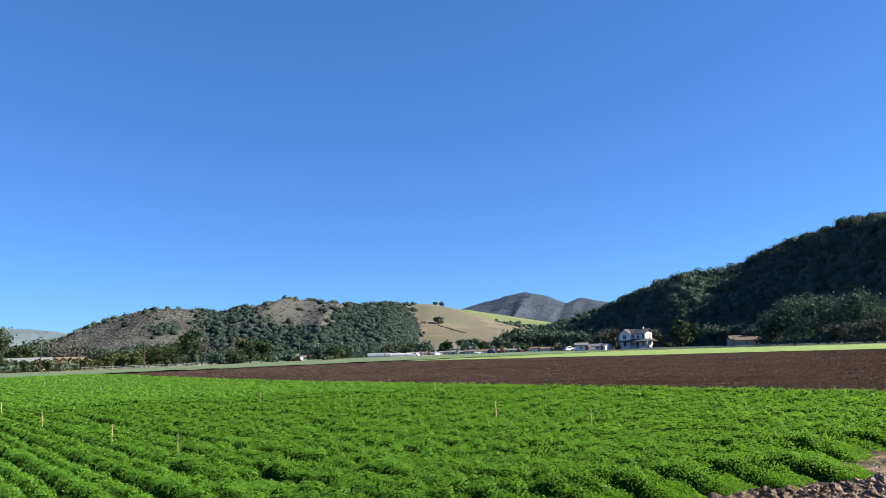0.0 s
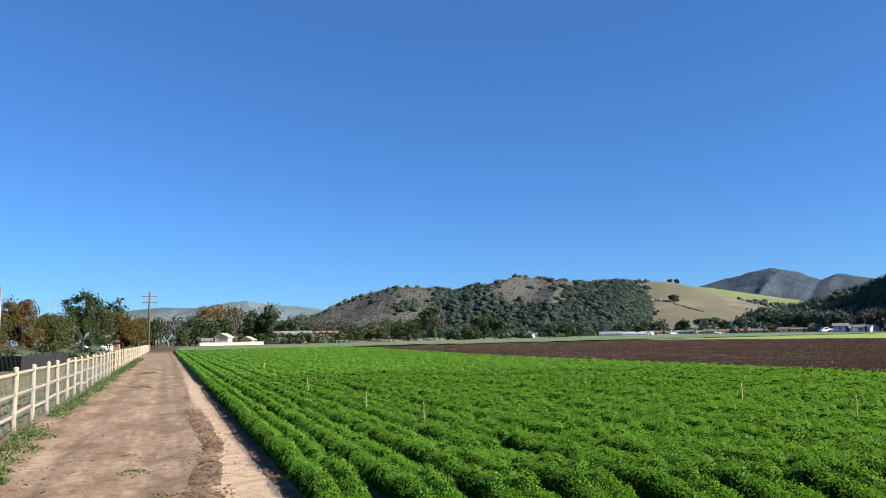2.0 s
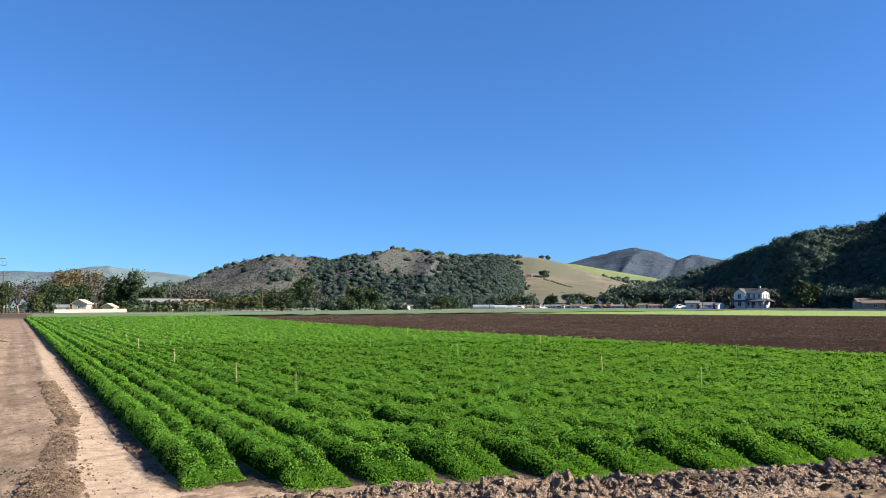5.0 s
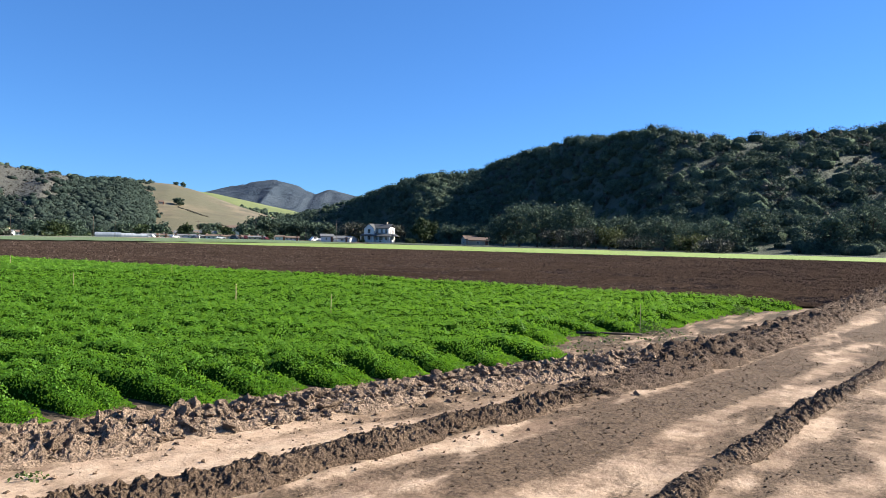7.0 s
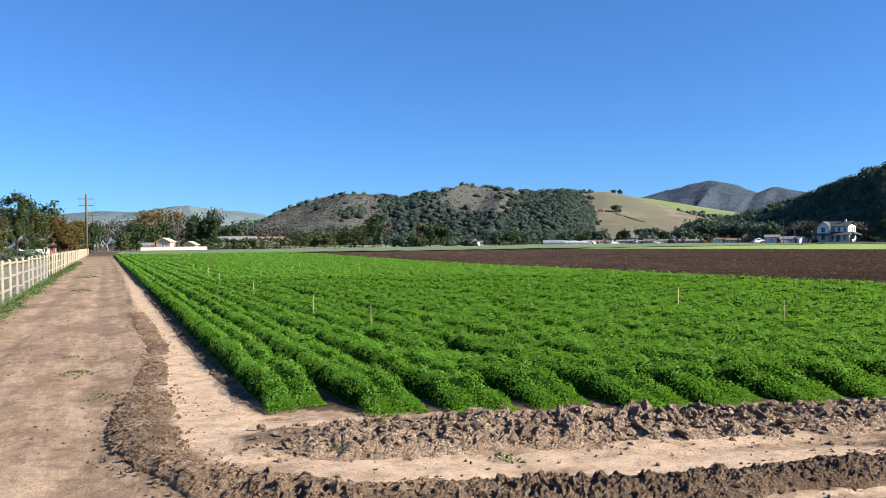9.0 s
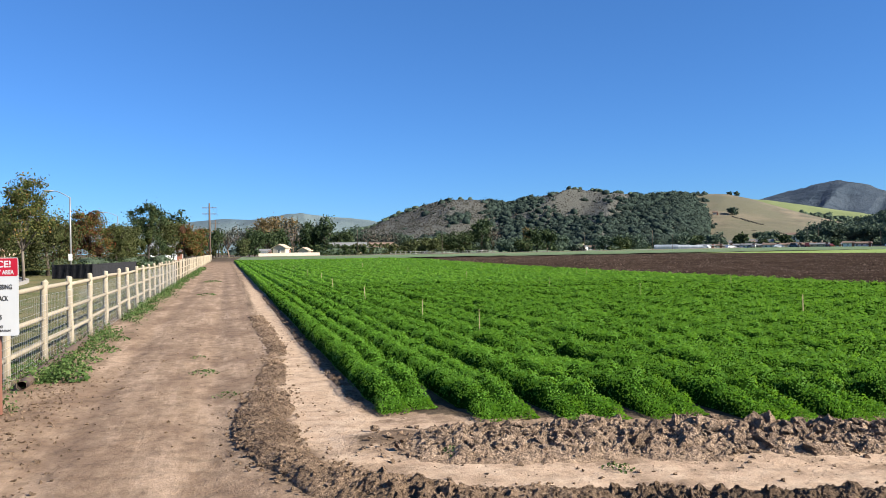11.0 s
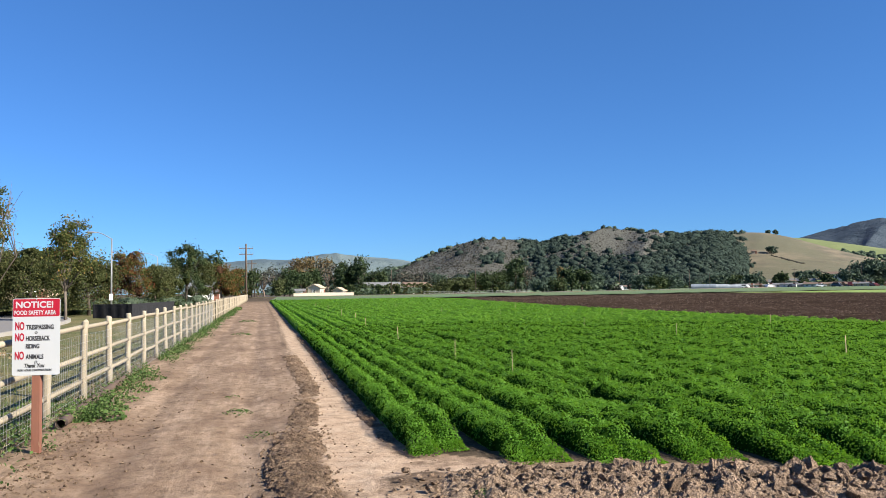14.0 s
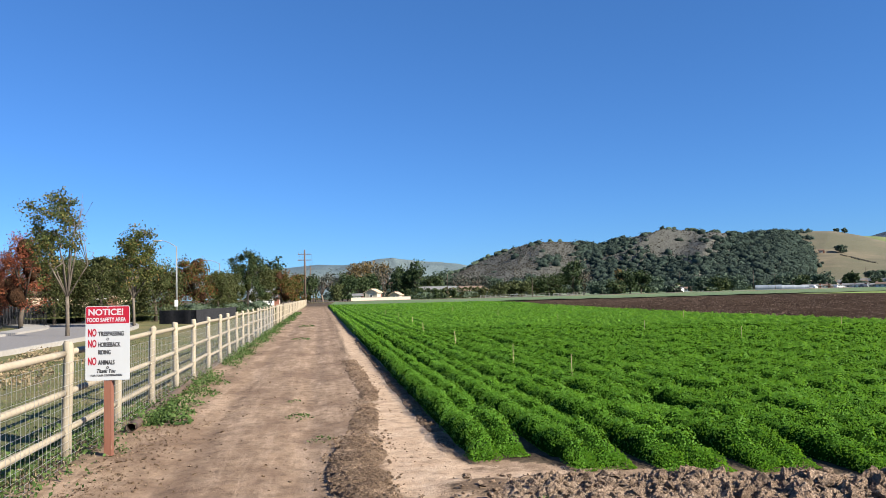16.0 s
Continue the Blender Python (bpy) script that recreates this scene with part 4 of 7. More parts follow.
def bank(name, line, half, step, cell, height, material, label, seed, broken=0.0, ridge=0.5, n_chips=0, chip=(0.008, 0.03)):
    """A low heap of broken soil along a line: clods of three sizes with dark cracks between them."""
    pts = np.array(line, float)
    s = np.concatenate([[0], np.cumsum(np.hypot(*np.diff(pts, axis=0).T))])
    t = np.arange(0, s[-1], step)
    x, y = np.interp(t, s, pts[:, 0]), np.interp(t, s, pts[:, 1])
    ker = np.ones(25) / 25
    x, y = (np.convolve(np.pad(q, 12, mode="edge"), ker, "valid") for q in (x, y))
    d = np.stack([np.gradient(x), np.gradient(y)], 1)
    d /= np.linalg.norm(d, axis=1, keepdims=True)
    o = np.arange(-half, half + step, step)
    gx = x[:, None] - d[:, 1:2] * o
    gy = y[:, None] + d[:, 0:1] * o
    tt, oo = np.meshgrid(t, o, indexing="ij")
    ragged = 0.35 + 1.1 * fbm(tt * 1.8, np.sign(oo) * 3, 4, seed + 2)
    fade = np.clip(1.0 - (np.abs(oo) / (half * np.clip(ragged, 0.3, 1))) ** 2, 0, 1) ** 0.6 * np.clip(np.minimum(tt, s[-1] - tt) / 0.6, 0, 1)
    if broken:
        fade = fade * np.clip((fbm(tt * 1.3, 0 * tt, 3, seed + 3) - broken) * 6, 0.0, 1)
    wx, wy = tt + 0.9 * cell * (fbm(tt / cell * 1.4, oo / cell * 1.4, 3, seed + 20) - 0.5), oo + 0.9 * cell * (fbm(tt / cell * 1.4 + 40, oo / cell * 1.4, 3, seed + 21) - 0.5)
    h = ridge * height * (0.2 + 1.0 * fbm(tt * 1.5, oo * 2.5, 3, seed))
    rough = fbm(tt * 0.9, oo * 0.7, 2, seed + 40)
    for k, (size, share) in enumerate(((1.0, 0.8), (0.42, 0.36))):
        gap, rnd, tilt = worley(wx / (cell * size), wy / (cell * size), seed + 31 * k)
        lump = np.clip(gap * 2.0, 0, 1) ** 0.7 * np.clip(rnd * 1.7 - 0.75, 0, 1) * (1 + 1.6 * tilt)
        h = h + share * height * lump * np.clip(rough * 2.6 - 0.6, 0.25, 1.3)
    # crumbly, jagged relief down to the size of a finger
    for k, (f, share) in enumerate(((1.6, 0.34), (3.7, 0.22), (8.0, 0.14))):
        r1 = 1 - np.abs(2 * vnoise(wx / cell * f, wy / cell * f, seed + 50 + k) - 1)
        h = h + share * height * (r1 - 0.5)
    h = h + 0.10 * height * (lattice(np.arange(len(t))[:, None] + 0 * oo, np.arange(len(o))[None] + 0 * oo, seed) - 0.5)
    z = soil_z(gx, gy) + h * fade - 0.016 * (1 - np.clip(fade * 3, 0, 1))
    push = 0.10 * cell * fade
    gx = gx + push * (fbm(tt / cell * 4, oo / cell * 4, 3, seed + 60) - 0.5) * 2
    gy = gy + push * (fbm(tt / cell * 4 + 9, oo / cell * 4, 3, seed + 61) - 0.5) * 2
    n = len(o)
    i = (np.arange(len(t) - 1)[:, None] * n + np.arange(n - 1)[None]).ravel()
    me = Pile().add(np.stack([gx, gy, z], -1), np.stack([i, i + n, i + n + 1, i + 1], 1)).mesh(name, material, step > 0.03)
    ob = tagged(new(name, me), label, "soil", kind="stuff")
    if n_chips:
        rg = np.random.default_rng(seed)
        w = np.clip(fade, 0, 0.6).ravel() + 0.04
        k = rg.choice(w.size, n_chips, p=w / w.sum())
        size = chip[0] + (chip[1] - chip[0]) * rg.random(n_chips) ** 3
        pile = Pile()
        chips(pile, np.stack([gx.ravel()[k], gy.ravel()[k], np.maximum(z.ravel()[k], soil_z(gx.ravel()[k], gy.ravel()[k])) - size * 0.1], 1), size, rg, 0.65)
        part("loose_crumbs", pile.mesh("loose_crumbs", material), ob)
    return ob


bank("field_bank", CLOD_LINE[:8], 0.58, 0.015, 0.15, 0.10, CLOD, "bank of broken brown soil clods along the field edge", 401, n_chips=4000, chip=(0.004, 0.042))
bank("field_bank_far", CLOD_LINE[6:], 0.45, 0.05, 0.24, 0.15, DAMP_SOIL, "low bank of broken soil at the field edge", 402, n_chips=1500, chip=(0.01, 0.06))
bank("field_bank_side", [(1.16, 6.6), (1.14, 8), (1.12, 12), (1.12, 26)], 0.12, 0.025, 0.09, 0.03, ROAD_CRUMB, "low crumbly soil edge beside the first crop row", 407, broken=0.1, n_chips=1500, chip=(0.006, 0.03))
bank("windrow", WINDROW[8:14], 0.28, 0.016, 0.09, 0.075, CRUMB_BANK, "graded ridge of dark loose soil along the track", 403, ridge=0.8, n_chips=2500, chip=(0.003, 0.018))
bank("windrow_far", WINDROW[13:], 0.42, 0.05, 0.20, 0.12, DAMP_SOIL, "graded ridge of dark loose soil beside the track", 404, ridge=0.8, n_chips=2500, chip=(0.015, 0.06))
bank("windrow_bend", WINDROW[4:10], 0.30, 0.018, 0.10, 0.062, ROAD_CRUMB, "rough ridge of loose soil where the track turns", 408, ridge=0.8, n_chips=2500, chip=(0.004, 0.03))
bank("windrow_road", WINDROW[2:5], 0.20, 0.025, 0.12, 0.036, ROAD_CRUMB, "low ridge of loose soil beside the farm road", 405, ridge=0.5, broken=0.08, n_chips=3000, chip=(0.006, 0.036))
bank("track_ridge", WINDROW_2, 0.17, 0.022, 0.09, 0.07, CRUMB_BANK, "small ridge of loose soil left by tyres", 406, broken=0.30, n_chips=3000, chip=(0.004, 0.022))

cx, cy = along(CLOD_LINE[1:7], 210, rng, 0.2)
ex, ey = along(CLOD_LINE[5:9], 70, rng, 0.28)
for x, y in zip(np.concatenate([cx, ex]), np.concatenate([cy, ey])):
    s = 0.024 + 0.085 * rng.random() ** 2.2
    ob = new("soil_clod", clod_meshes[rng.integers(9)])
    ob.matrix_basis = pose(x, y, float(soil_z(x, y)) + s * 0.25, rng.uniform(-35, 35), rng.uniform(-35, 35), rng.uniform(0, 360)) @ Matrix.Diagonal((s * rng.uniform(0.9, 1.5), s, s * rng.uniform(0.7, 1.0), 1))
    tagged(ob, "rough dry clod of brown soil at the field edge", "clod", "clods along the field edge")


def heap(name, line, n, spread, sizes, pile_up, material, label):
    """Many small rounded clods lying on and in one another along a line."""
    x, y = along(line, n, rng, spread)
    pile = Pile()
    shapes = []
    for k in range(24):
        v, f = lumpy(1 + k // 12, rng, 0.34)
        for _ in range(4):
            q = rng.normal(size=3)
            q /= np.linalg.norm(q)
            v = v - np.clip(v @ q - rng.uniform(0.3, 0.7), 0, 1)[:, None] * q * 0.8
        shapes.append((v * (0.6 + 0.8 * fbm(v[:, 0] * 3.1 + 9, v[:, 1] * 3.1 + 2 * v[:, 2], 3, 140))[:, None], f))
    ends = np.array((line[0], line[-1]))
    for px, py, pz in zip(x, y, soil_z(x, y)):
        # smaller and lower where the heap runs out, at its sides and its ends
        away = float(np.clip(near_line(np.array([px]), np.array([py]), line)[0] / (2.2 * spread), 0, 1))
        inner = (1 - away ** 2) * float(np.clip(np.hypot(ends[:, 0] - px, ends[:, 1] - py).min() / 0.6, 0.15, 1))
        size = (sizes[0] + (sizes[1] - sizes[0]) * rng.random() ** 2) * (0.5 + 0.5 * inner)
        v, f = shapes[rng.integers(12) + 12 * (size > 0.03)]
        a = rng.uniform(0, 6.28)
        c, q = math.cos(a), math.sin(a)
        v = v * (1.2, 0.9, 0.8) * size
        pile.add(np.stack([v[:, 0] * c - v[:, 1] * q + px, v[:, 0] * q + v[:, 1] * c + py, v[:, 2] + pz + 0.25 * size + pile_up * inner * rng.random()], 1), f)
    tagged(new(name, pile.mesh(name, material)), label, "soil", kind="stuff")


heap("bank_clods", CLOD_LINE[:8], 1900, 0.24, (0.012, 0.07), 0.09, CLOD, "heaped small clods of dry soil on the field bank")
heap("bend_clods", WINDROW[4:10], 1500, 0.19, (0.006, 0.036), 0.035, ROAD_CRUMB, "small clods of loose soil along the bend of the track")
heap("windrow_clods", WINDROW[9:15], 1500, 0.13, (0.008, 0.040), 0.05, CRUMB_BANK, "small clods of dark loose soil along the windrow")


def crumbs(name, x, y, size, label, material=None):
    pile = Pile()
    chips(pile, np.stack([x, y, soil_z(x, y) + size * 0.25], 1), size, rng)
    tagged(new(name, pile.mesh(name, material or CRUMB)), label, "soil", kind="stuff")


x1, y1 = along(CLOD_LINE[:8], 2200, rng, 0.45)
crumbs("berm_crumbs", x1, y1, 0.006 + 0.03 * rng.random(2200) ** 4, "crumbled brown soil over the field-edge bank")
x2, y2 = along(WINDROW[4:13], 2200, rng, 0.2)
x3, y3 = along(WINDROW[2:6], 1200, rng, 0.2)
crumbs("windrow_crumbs", np.concatenate([x2, x3]), np.concatenate([y2, y3]), 0.004 + 0.016 * rng.random(3400) ** 4, "dark loose crumbs along the graded windrow")
x4, y4 = along(WINDROW_2, 700, rng, 0.14)
x5, y5 = rng.uniform(2, 16, 30000), rng.uniform(-1.5, 3, 30000)
loose_here = soil_parts(x5, y5)[1] > 0.62
x5, y5 = x5[loose_here][:8000], y5[loose_here][:8000]
x4, y4 = np.concatenate([x4, x5]), np.concatenate([y4, y5])
crumbs("track_crumbs", x4, y4, 0.003 + 0.011 * rng.random(len(x4)) ** 3, "dark loose soil left by tyres on the track", CRUMB_BANK)
x6, y6 = rng.uniform(-2.3, 14, 4200), 1.5 + 18 * rng.random(4200) ** 1.5
k = (y6 < row_end(x6) - 0.1) | (x6 < 1.0)
x7, y7 = -2.4 + np.abs(rng.normal(0, 0.42, 2600)), 4.5 + 6 * rng.random(2600) ** 1.3
x6, y6 = np.concatenate([x6[k], x7]), np.concatenate([y6[k], y7])
crumbs("road_crumbs", x6, y6, 0.003 + 0.021 * rng.random(len(x6)) ** 4, "scattered soil crumbs on the farm road", ROAD_CRUMB)
# ---- crop ----
rng = np.random.default_rng(31)
PITCH, FIRST = 0.775, 1.53
ROWS = 35


def canopy(x, y, k):
    """Height of the leaf canopy over row k at the offset x from its middle: two lines of bushy plants with a groove between."""
    x, y = np.broadcast_arrays(np.asarray(x, float), np.asarray(y, float))
    w = 0.292 + 0.06 * (vnoise(y * 0.45 + k * 13.3, k * 3.1, 83) - 0.5) + 0.05 * (vnoise(y * 2.6 + k * 17.7, np.sign(x) * 4 + k, 84) - 0.5)
    t = np.clip(np.abs(x) / w, 0, 1.2)
    body = np.sqrt(np.clip(1 - t ** 6, 0, 1))
    body = body * (1 - 0.42 * np.exp(-(x / 0.05) ** 2))
    h = 0.165 + 0.08 * (fbm(y * 0.5 + k * 31.7, k * 5.3, 3, 81) - 0.5)
    # a weak or missing plant now and then
    h = h * (1 - 0.45 * np.clip((vnoise(y * 1.1 + k * 9.7, k * 2.3, 86) - 0.86) * 12, 0, 1))
    top = np.zeros(x.shape)
    for side in (-1, 1):
        c = np.floor(y / 0.26 + 0.5 * (side > 0))
        for j in (-1, 0, 1):
            q = c + j
            r1, r2 = lattice(q, np.full(q.shape, 7 * k + side), 91), lattice(q, np.full(q.shape, 7 * k + side), 92)
            yc = (q + 0.5 - 0.5 * (side > 0) + 0.5 * (r1 - 0.5)) * 0.26
            xc = side * 0.15 + 0.05 * (r2 - 0.5)
            dome = np.sqrt(np.clip(1 - ((y - yc) / 0.165) ** 2 - ((x - xc) / 0.18) ** 2, 0, 1))
            top = np.maximum(top, dome * (0.06 + 0.085 * r1))
    return np.maximum(h * body + top * np.clip(body * 1.6, 0, 1) + 0.022 * (vnoise(y * 9 + k * 4.1, x * 11, 85) - 0.5) * body, 0), w


for k in range(ROWS):
    cx = FIRST + PITCH * k
    y0 = float(row_end(cx)) + rng.uniform(-0.34, -0.06)
    row = thing("crop_row", (cx, y0, 0), "long bed of dense bright green parsley-like leaves", "crop row", "crop rows in the field")
    # each of the two plant lines ends at its own place
    late = rng.uniform(0, 0.26, 2)
    # the body of the row: a hull coloured dark as inner shade near by, the closed canopy farther off
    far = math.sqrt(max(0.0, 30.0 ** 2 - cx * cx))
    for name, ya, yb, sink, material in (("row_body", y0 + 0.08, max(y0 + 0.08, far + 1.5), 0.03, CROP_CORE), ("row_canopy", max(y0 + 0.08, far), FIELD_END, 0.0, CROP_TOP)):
        if yb - ya < 1:
            continue
        ys = [ya]
        while ys[-1] < yb:
            ys.append(ys[-1] + max(0.07, 0.005 * math.hypot(cx, ys[-1])))
        ys = np.array(ys)
        offs = np.array((-0.345, -0.31, -0.25, -0.17, -0.08, 0.0, 0.08, 0.17, 0.25, 0.31, 0.345))
        ox, oy = np.meshgrid(offs, ys)
        hz, _ = canopy(ox, oy, k)
        taper = np.clip((oy - y0 - 0.06 - np.where(ox < 0, late[0], late[1])) / 0.7, 0, 1) ** 0.55
        z = np.where(hz * taper - sink < 0.01, -0.09, hz * taper - sink) + rise(cx + ox, oy) - 0.01
        v = np.stack([ox, oy - y0, z], -1).reshape(-1, 3)
        i = (np.arange(len(ys) - 1)[:, None] * 11 + np.arange(10)[None]).ravel()
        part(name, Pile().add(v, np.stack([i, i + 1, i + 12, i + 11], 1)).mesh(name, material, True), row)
    # leaves: as many as cover the row, larger and fewer far off
    edges = np.concatenate([np.arange(y0, 14, 0.5), np.geomspace(14, FIELD_END, 60)]) if y0 < 14 else np.geomspace(y0, FIELD_END, 60)
    cs, ss, ns = [], [], []
    for a, b in zip(edges[:-1], edges[1:]):
        d = math.hypot(cx, 0.5 * (a + b) + 0.9)
        s = max(0.0165, 0.0019 * d) * np.interp(d, [8, 14, 24, 70], [1, 0.85, 0.8, 0.9])
        n = int(np.interp(d, [10, 16, 24, 40, 70], [0.8, 0.62, 0.45, 0.26, 0.12]) * (b - a) * 0.9 / (s * s * 0.8) * (1.6 if a == y0 else 1))
        y = rng.uniform(a, b, n)
        x = rng.uniform(-1, 1, n)
        x = np.sign(x) * np.abs(x) ** 0.85 * 0.36
        h, w = canopy(x * 0.95, y, k)
        into = y - y0 - np.where(x < 0, late[0], late[1])
        end = np.clip((into + 0.05) / 0.7, 0.0, 1) ** 0.55 * np.where(into < 0.5, rng.uniform(0.15, 1, n) ** 0.5, 1)
        zz = h * end * (1.10 - 0.4 * rng.random(n) ** 1.5) + rng.normal(0, 0.010, n) + rise(cx, y)
        ok = (np.abs(x) < w + 0.02) & (into > -0.06)
        sx = np.clip((canopy(x + 0.025, y, k)[0] - canopy(x - 0.025, y, k)[0]) / 0.05, -1.6, 1.6)
        sy = np.clip((canopy(x, y + 0.025, k)[0] - canopy(x, y - 0.025, k)[0]) / 0.05, -1.6, 1.6) - 1.2 * (into < 0.25)
        lean = np.stack([-sx, -sy, np.ones(n)], 1)
        lean = lean / np.linalg.norm(lean, axis=1, keepdims=True) + rng.normal(0, 1, (n, 3)) * np.interp(d, [8, 20, 50], [0.42, 0.32, 0.24])
        ns.append((lean / np.linalg.norm(lean, axis=1, keepdims=True))[ok])
        cs.append(np.stack([x, y - y0, np.maximum(zz, 0.015)], 1)[ok])
        ss.append((np.full(n, s) * rng.uniform(0.65, 1.35, n))[ok])
    c, s, lean = np.concatenate(cs), np.concatenate(ss), np.concatenate(ns)
    part("foliage", Pile().add(*canopy_leaves(c, lean, s, rng)).mesh("foliage", CROP), row)

# ---- rail fence ----
rng = np.random.default_rng(51)
FX, POST0, GAP = -2.73, 7.09, 1.95
fence = thing("rail_fence", (FX, POST0, 0), "pale peeled-pole ranch fence with three rails and wire", "fence")


def pole_mesh(name, a, b, r, material, sides=10, wob=0.06, n=6):
    t = np.linspace(0, 1, n)[:, None]
    pts = np.array(a) * (1 - t) + np.array(b) * t
    pile = Pile()
    add_tube(pile, pts, r * (1 + wob * (rng.random(n) - 0.5)), sides)
    return pile.mesh(name, material, True)


post_meshes = []
for k in range(4):
    pile = Pile()
    zs = np.array([-0.05, 0.3, 0.7, 1.1, 1.195, 1.22])
    r = 0.051 * (1 + 0.08 * (rng.random(6) - 0.5)) * np.array([1.05, 1.02, 1, 0.98, 0.97, 0.8])
    add_tube(pile, np.stack([rng.normal(0, 0.004, 6), rng.normal(0, 0.004, 6), zs], 1), r, 10)
    post_meshes.append(pile.mesh("post", FENCE_WOOD, True))
rail_meshes = [pole_mesh("rail", (0.0, 0, 0), (0, GAP, 0), 0.035, FENCE_WOOD, 8) for _ in range(4)]
FENCE_N0, FENCE_N1 = -3, 74
for k in range(FENCE_N0, FENCE_N1):
    y = GAP * k
    zg = float(rise(FX, POST0 + y))
    ob = part("post", post_meshes[k % 4], fence)
    ob.matrix_basis = pose(rng.normal(0, 0.008), y, zg, rng.normal(0, 0.6), rng.normal(0, 0.6), rng.uniform(0, 360))
    for z in (1.10, 0.70, 0.33):
        ob = part("rail", rail_meshes[(k + int(z * 10)) % 4], fence)
        ob.matrix_basis = pose(-0.02 + rng.normal(0, 0.006), y, zg + z + rng.normal(0, 0.012), rng.normal(0, 0.25), 0, rng.normal(0, 0.25))
# wire mesh on the field side, finer towards the ground
pile = Pile()
y0, y1 = GAP * FENCE_N0, GAP * 17
heights = np.cumsum([0.03] + list(np.linspace(0.065, 0.115, 11)))
for z in heights:
    ys = np.linspace(y0, y1, 80)
    add_tube(pile, np.stack([np.full(80, 0.064) + 0.006 * np.sin(ys * 3.1), ys, z + 0.006 * np.sin(ys * 1.7 + z * 9)], 1), 0.0017, 3, False)
for y in np.arange(y0, y1, 0.1):
    zs = np.linspace(0.02, heights[-1], 3)
    add_tube(pile, np.stack([np.full(3, 0.064), np.full(3, y), zs], 1), 0.0015, 3, False)
part("wire_mesh", pile.mesh("wire_mesh", WIRE), fence, "galvanised woven stock wire")

# rusty pipe along the foot of the fence
pile = Pile()
ys = np.linspace(8.7, 13.5, 30)
pts = np.stack([-2.5 - 0.02 * (ys - 8.7) + 0.01 * np.sin(ys), ys, 0.07 + 0 * ys], 1)
v, f, t = tube(pts, 0.06, 12, False)
w, g, t = tube(pts, 0.05, 12, False)
pile.add(v, f)
pile.add(w, g[:, ::-1])
ring = np.array([(i, (i + 1) % 12, 12 * 30 + (i + 1) % 12, 12 * 30 + i) for i in range(12)])
pile.q.append(ring)
tagged(new("pipe", pile.mesh("pipe", RUST, True)), "rusty brown irrigation pipe lying along the fence", "pipe")

# ---- notice sign ----
sign = thing("notice_sign", (-2.405, 7.33, 0), "white and red food safety notice on a red-brown post", "sign", turn=-4)
pile = Pile()
add_box(pile, -0.038, 0.038, 0.005, 0.08, -0.05, 1.50, 0.006)
part("post", pile.mesh("post", SIGN_POST), sign, "red-brown painted timber post")
PW, PZ0, PZ1 = 0.226, 0.79, 1.572


def plate(name, w, z0, z1, y0, y1, material, r=0.02):
    """An upright plate with rounded corners."""
    out = []
    for cx, cz, a0 in ((w - r, z1 - r, 0), (-w + r, z1 - r, 90), (-w + r, z0 + r, 180), (w - r, z0 + r, 270)):
        out += [(cx + r * math.cos(radians(a0 + a)), cz + r * math.sin(radians(a0 + a))) for a in (0, 30, 60, 90)]
    n = len(out)
    bm = bmesh.new()
    a = [bm.verts.new((x, y0, z)) for x, z in out]
    b = [bm.verts.new((x, y1, z)) for x, z in out]
    bm.faces.new(a[::-1])
    bm.faces.new(b)
    for i in range(n):
        bm.faces.new((a[i], a[(i + 1) % n], b[(i + 1) % n], b[i]))
    bm.normal_update()
    me = bpy.data.meshes.new(name)
    bm.to_mesh(me)
    bm.free()
    me.materials.append(material)
    return me


panel = part("panel", plate("panel", PW, PZ0, PZ1, 0.0, 0.004, SIGN_WHITE), sign, "white sheet-metal panel")
part("border", plate("border", PW - 0.006, PZ1 - 0.185, PZ1 - 0.007, -0.0016, 0.0, SIGN_RED, 0.012), panel, "red header band")


def words(text, x, z, height, width, material, y=-0.003, name="lettering", shear=0.0):
    """Raised lettering, fitted to a width in metres, its left foot at x, z."""
    cu = bpy.data.curves.new(name, "FONT")
    cu.body, cu.size, cu.extrude, cu.offset, cu.shear = text, 1.0, 0.0008 / height, 0.03, shear
    tmp = bpy.data.objects.new(name, cu)
    scene.collection.objects.link(tmp)
    me = bpy.data.meshes.new_from_object(tmp.evaluated_get(bpy.context.evaluated_depsgraph_get()))
    bpy.data.objects.remove(tmp)
    co = np.array([v.co[:] for v in me.vertices])
    lo, hi = co.min(0), co.max(0)
    sx, sz = width / (hi[0] - lo[0]), height / (hi[1] - lo[1])
    me.vertices.foreach_set("co", np.stack([x + (co[:, 0] - lo[0]) * sx, y - co[:, 2] * 0.0008, z + (co[:, 1] - lo[1]) * sz], 1).ravel())
    me.update()
    me.materials.clear()
    me.materials.append(material)
    me.name = name
    return part(name, me, panel, 'lettering "%s"' % text)


L = -PW
words("NOTICE!", L + 0.030, PZ1 - 0.098, 0.068, 0.355, SIGN_WHITE)
words("FOOD SAFETY AREA", L + 0.017, PZ1 - 0.168, 0.046, 0.395, SIGN_WHITE)
for zt, rest, wd in ((1.252, "TRESPASSING", 0.262), (1.138, "HORSEBACK", 0.228), (0.952, "ANIMALS", 0.168)):
    words("NO", L + 0.028, zt, 0.082, 0.085, SIGN_RED)
    words(rest, L + 0.130, zt + 0.002, 0.050, wd, SIGN_BLACK)
words("RIDING", L + 0.130, 1.062, 0.048, 0.128, SIGN_BLACK)
words("Thank You", L + 0.118, 0.868, 0.042, 0.19, SIGN_BLACK, shear=0.3)
words("FOR YOUR COOPERATION", L + 0.056, 0.832, 0.022, 0.318, SIGN_BLACK)
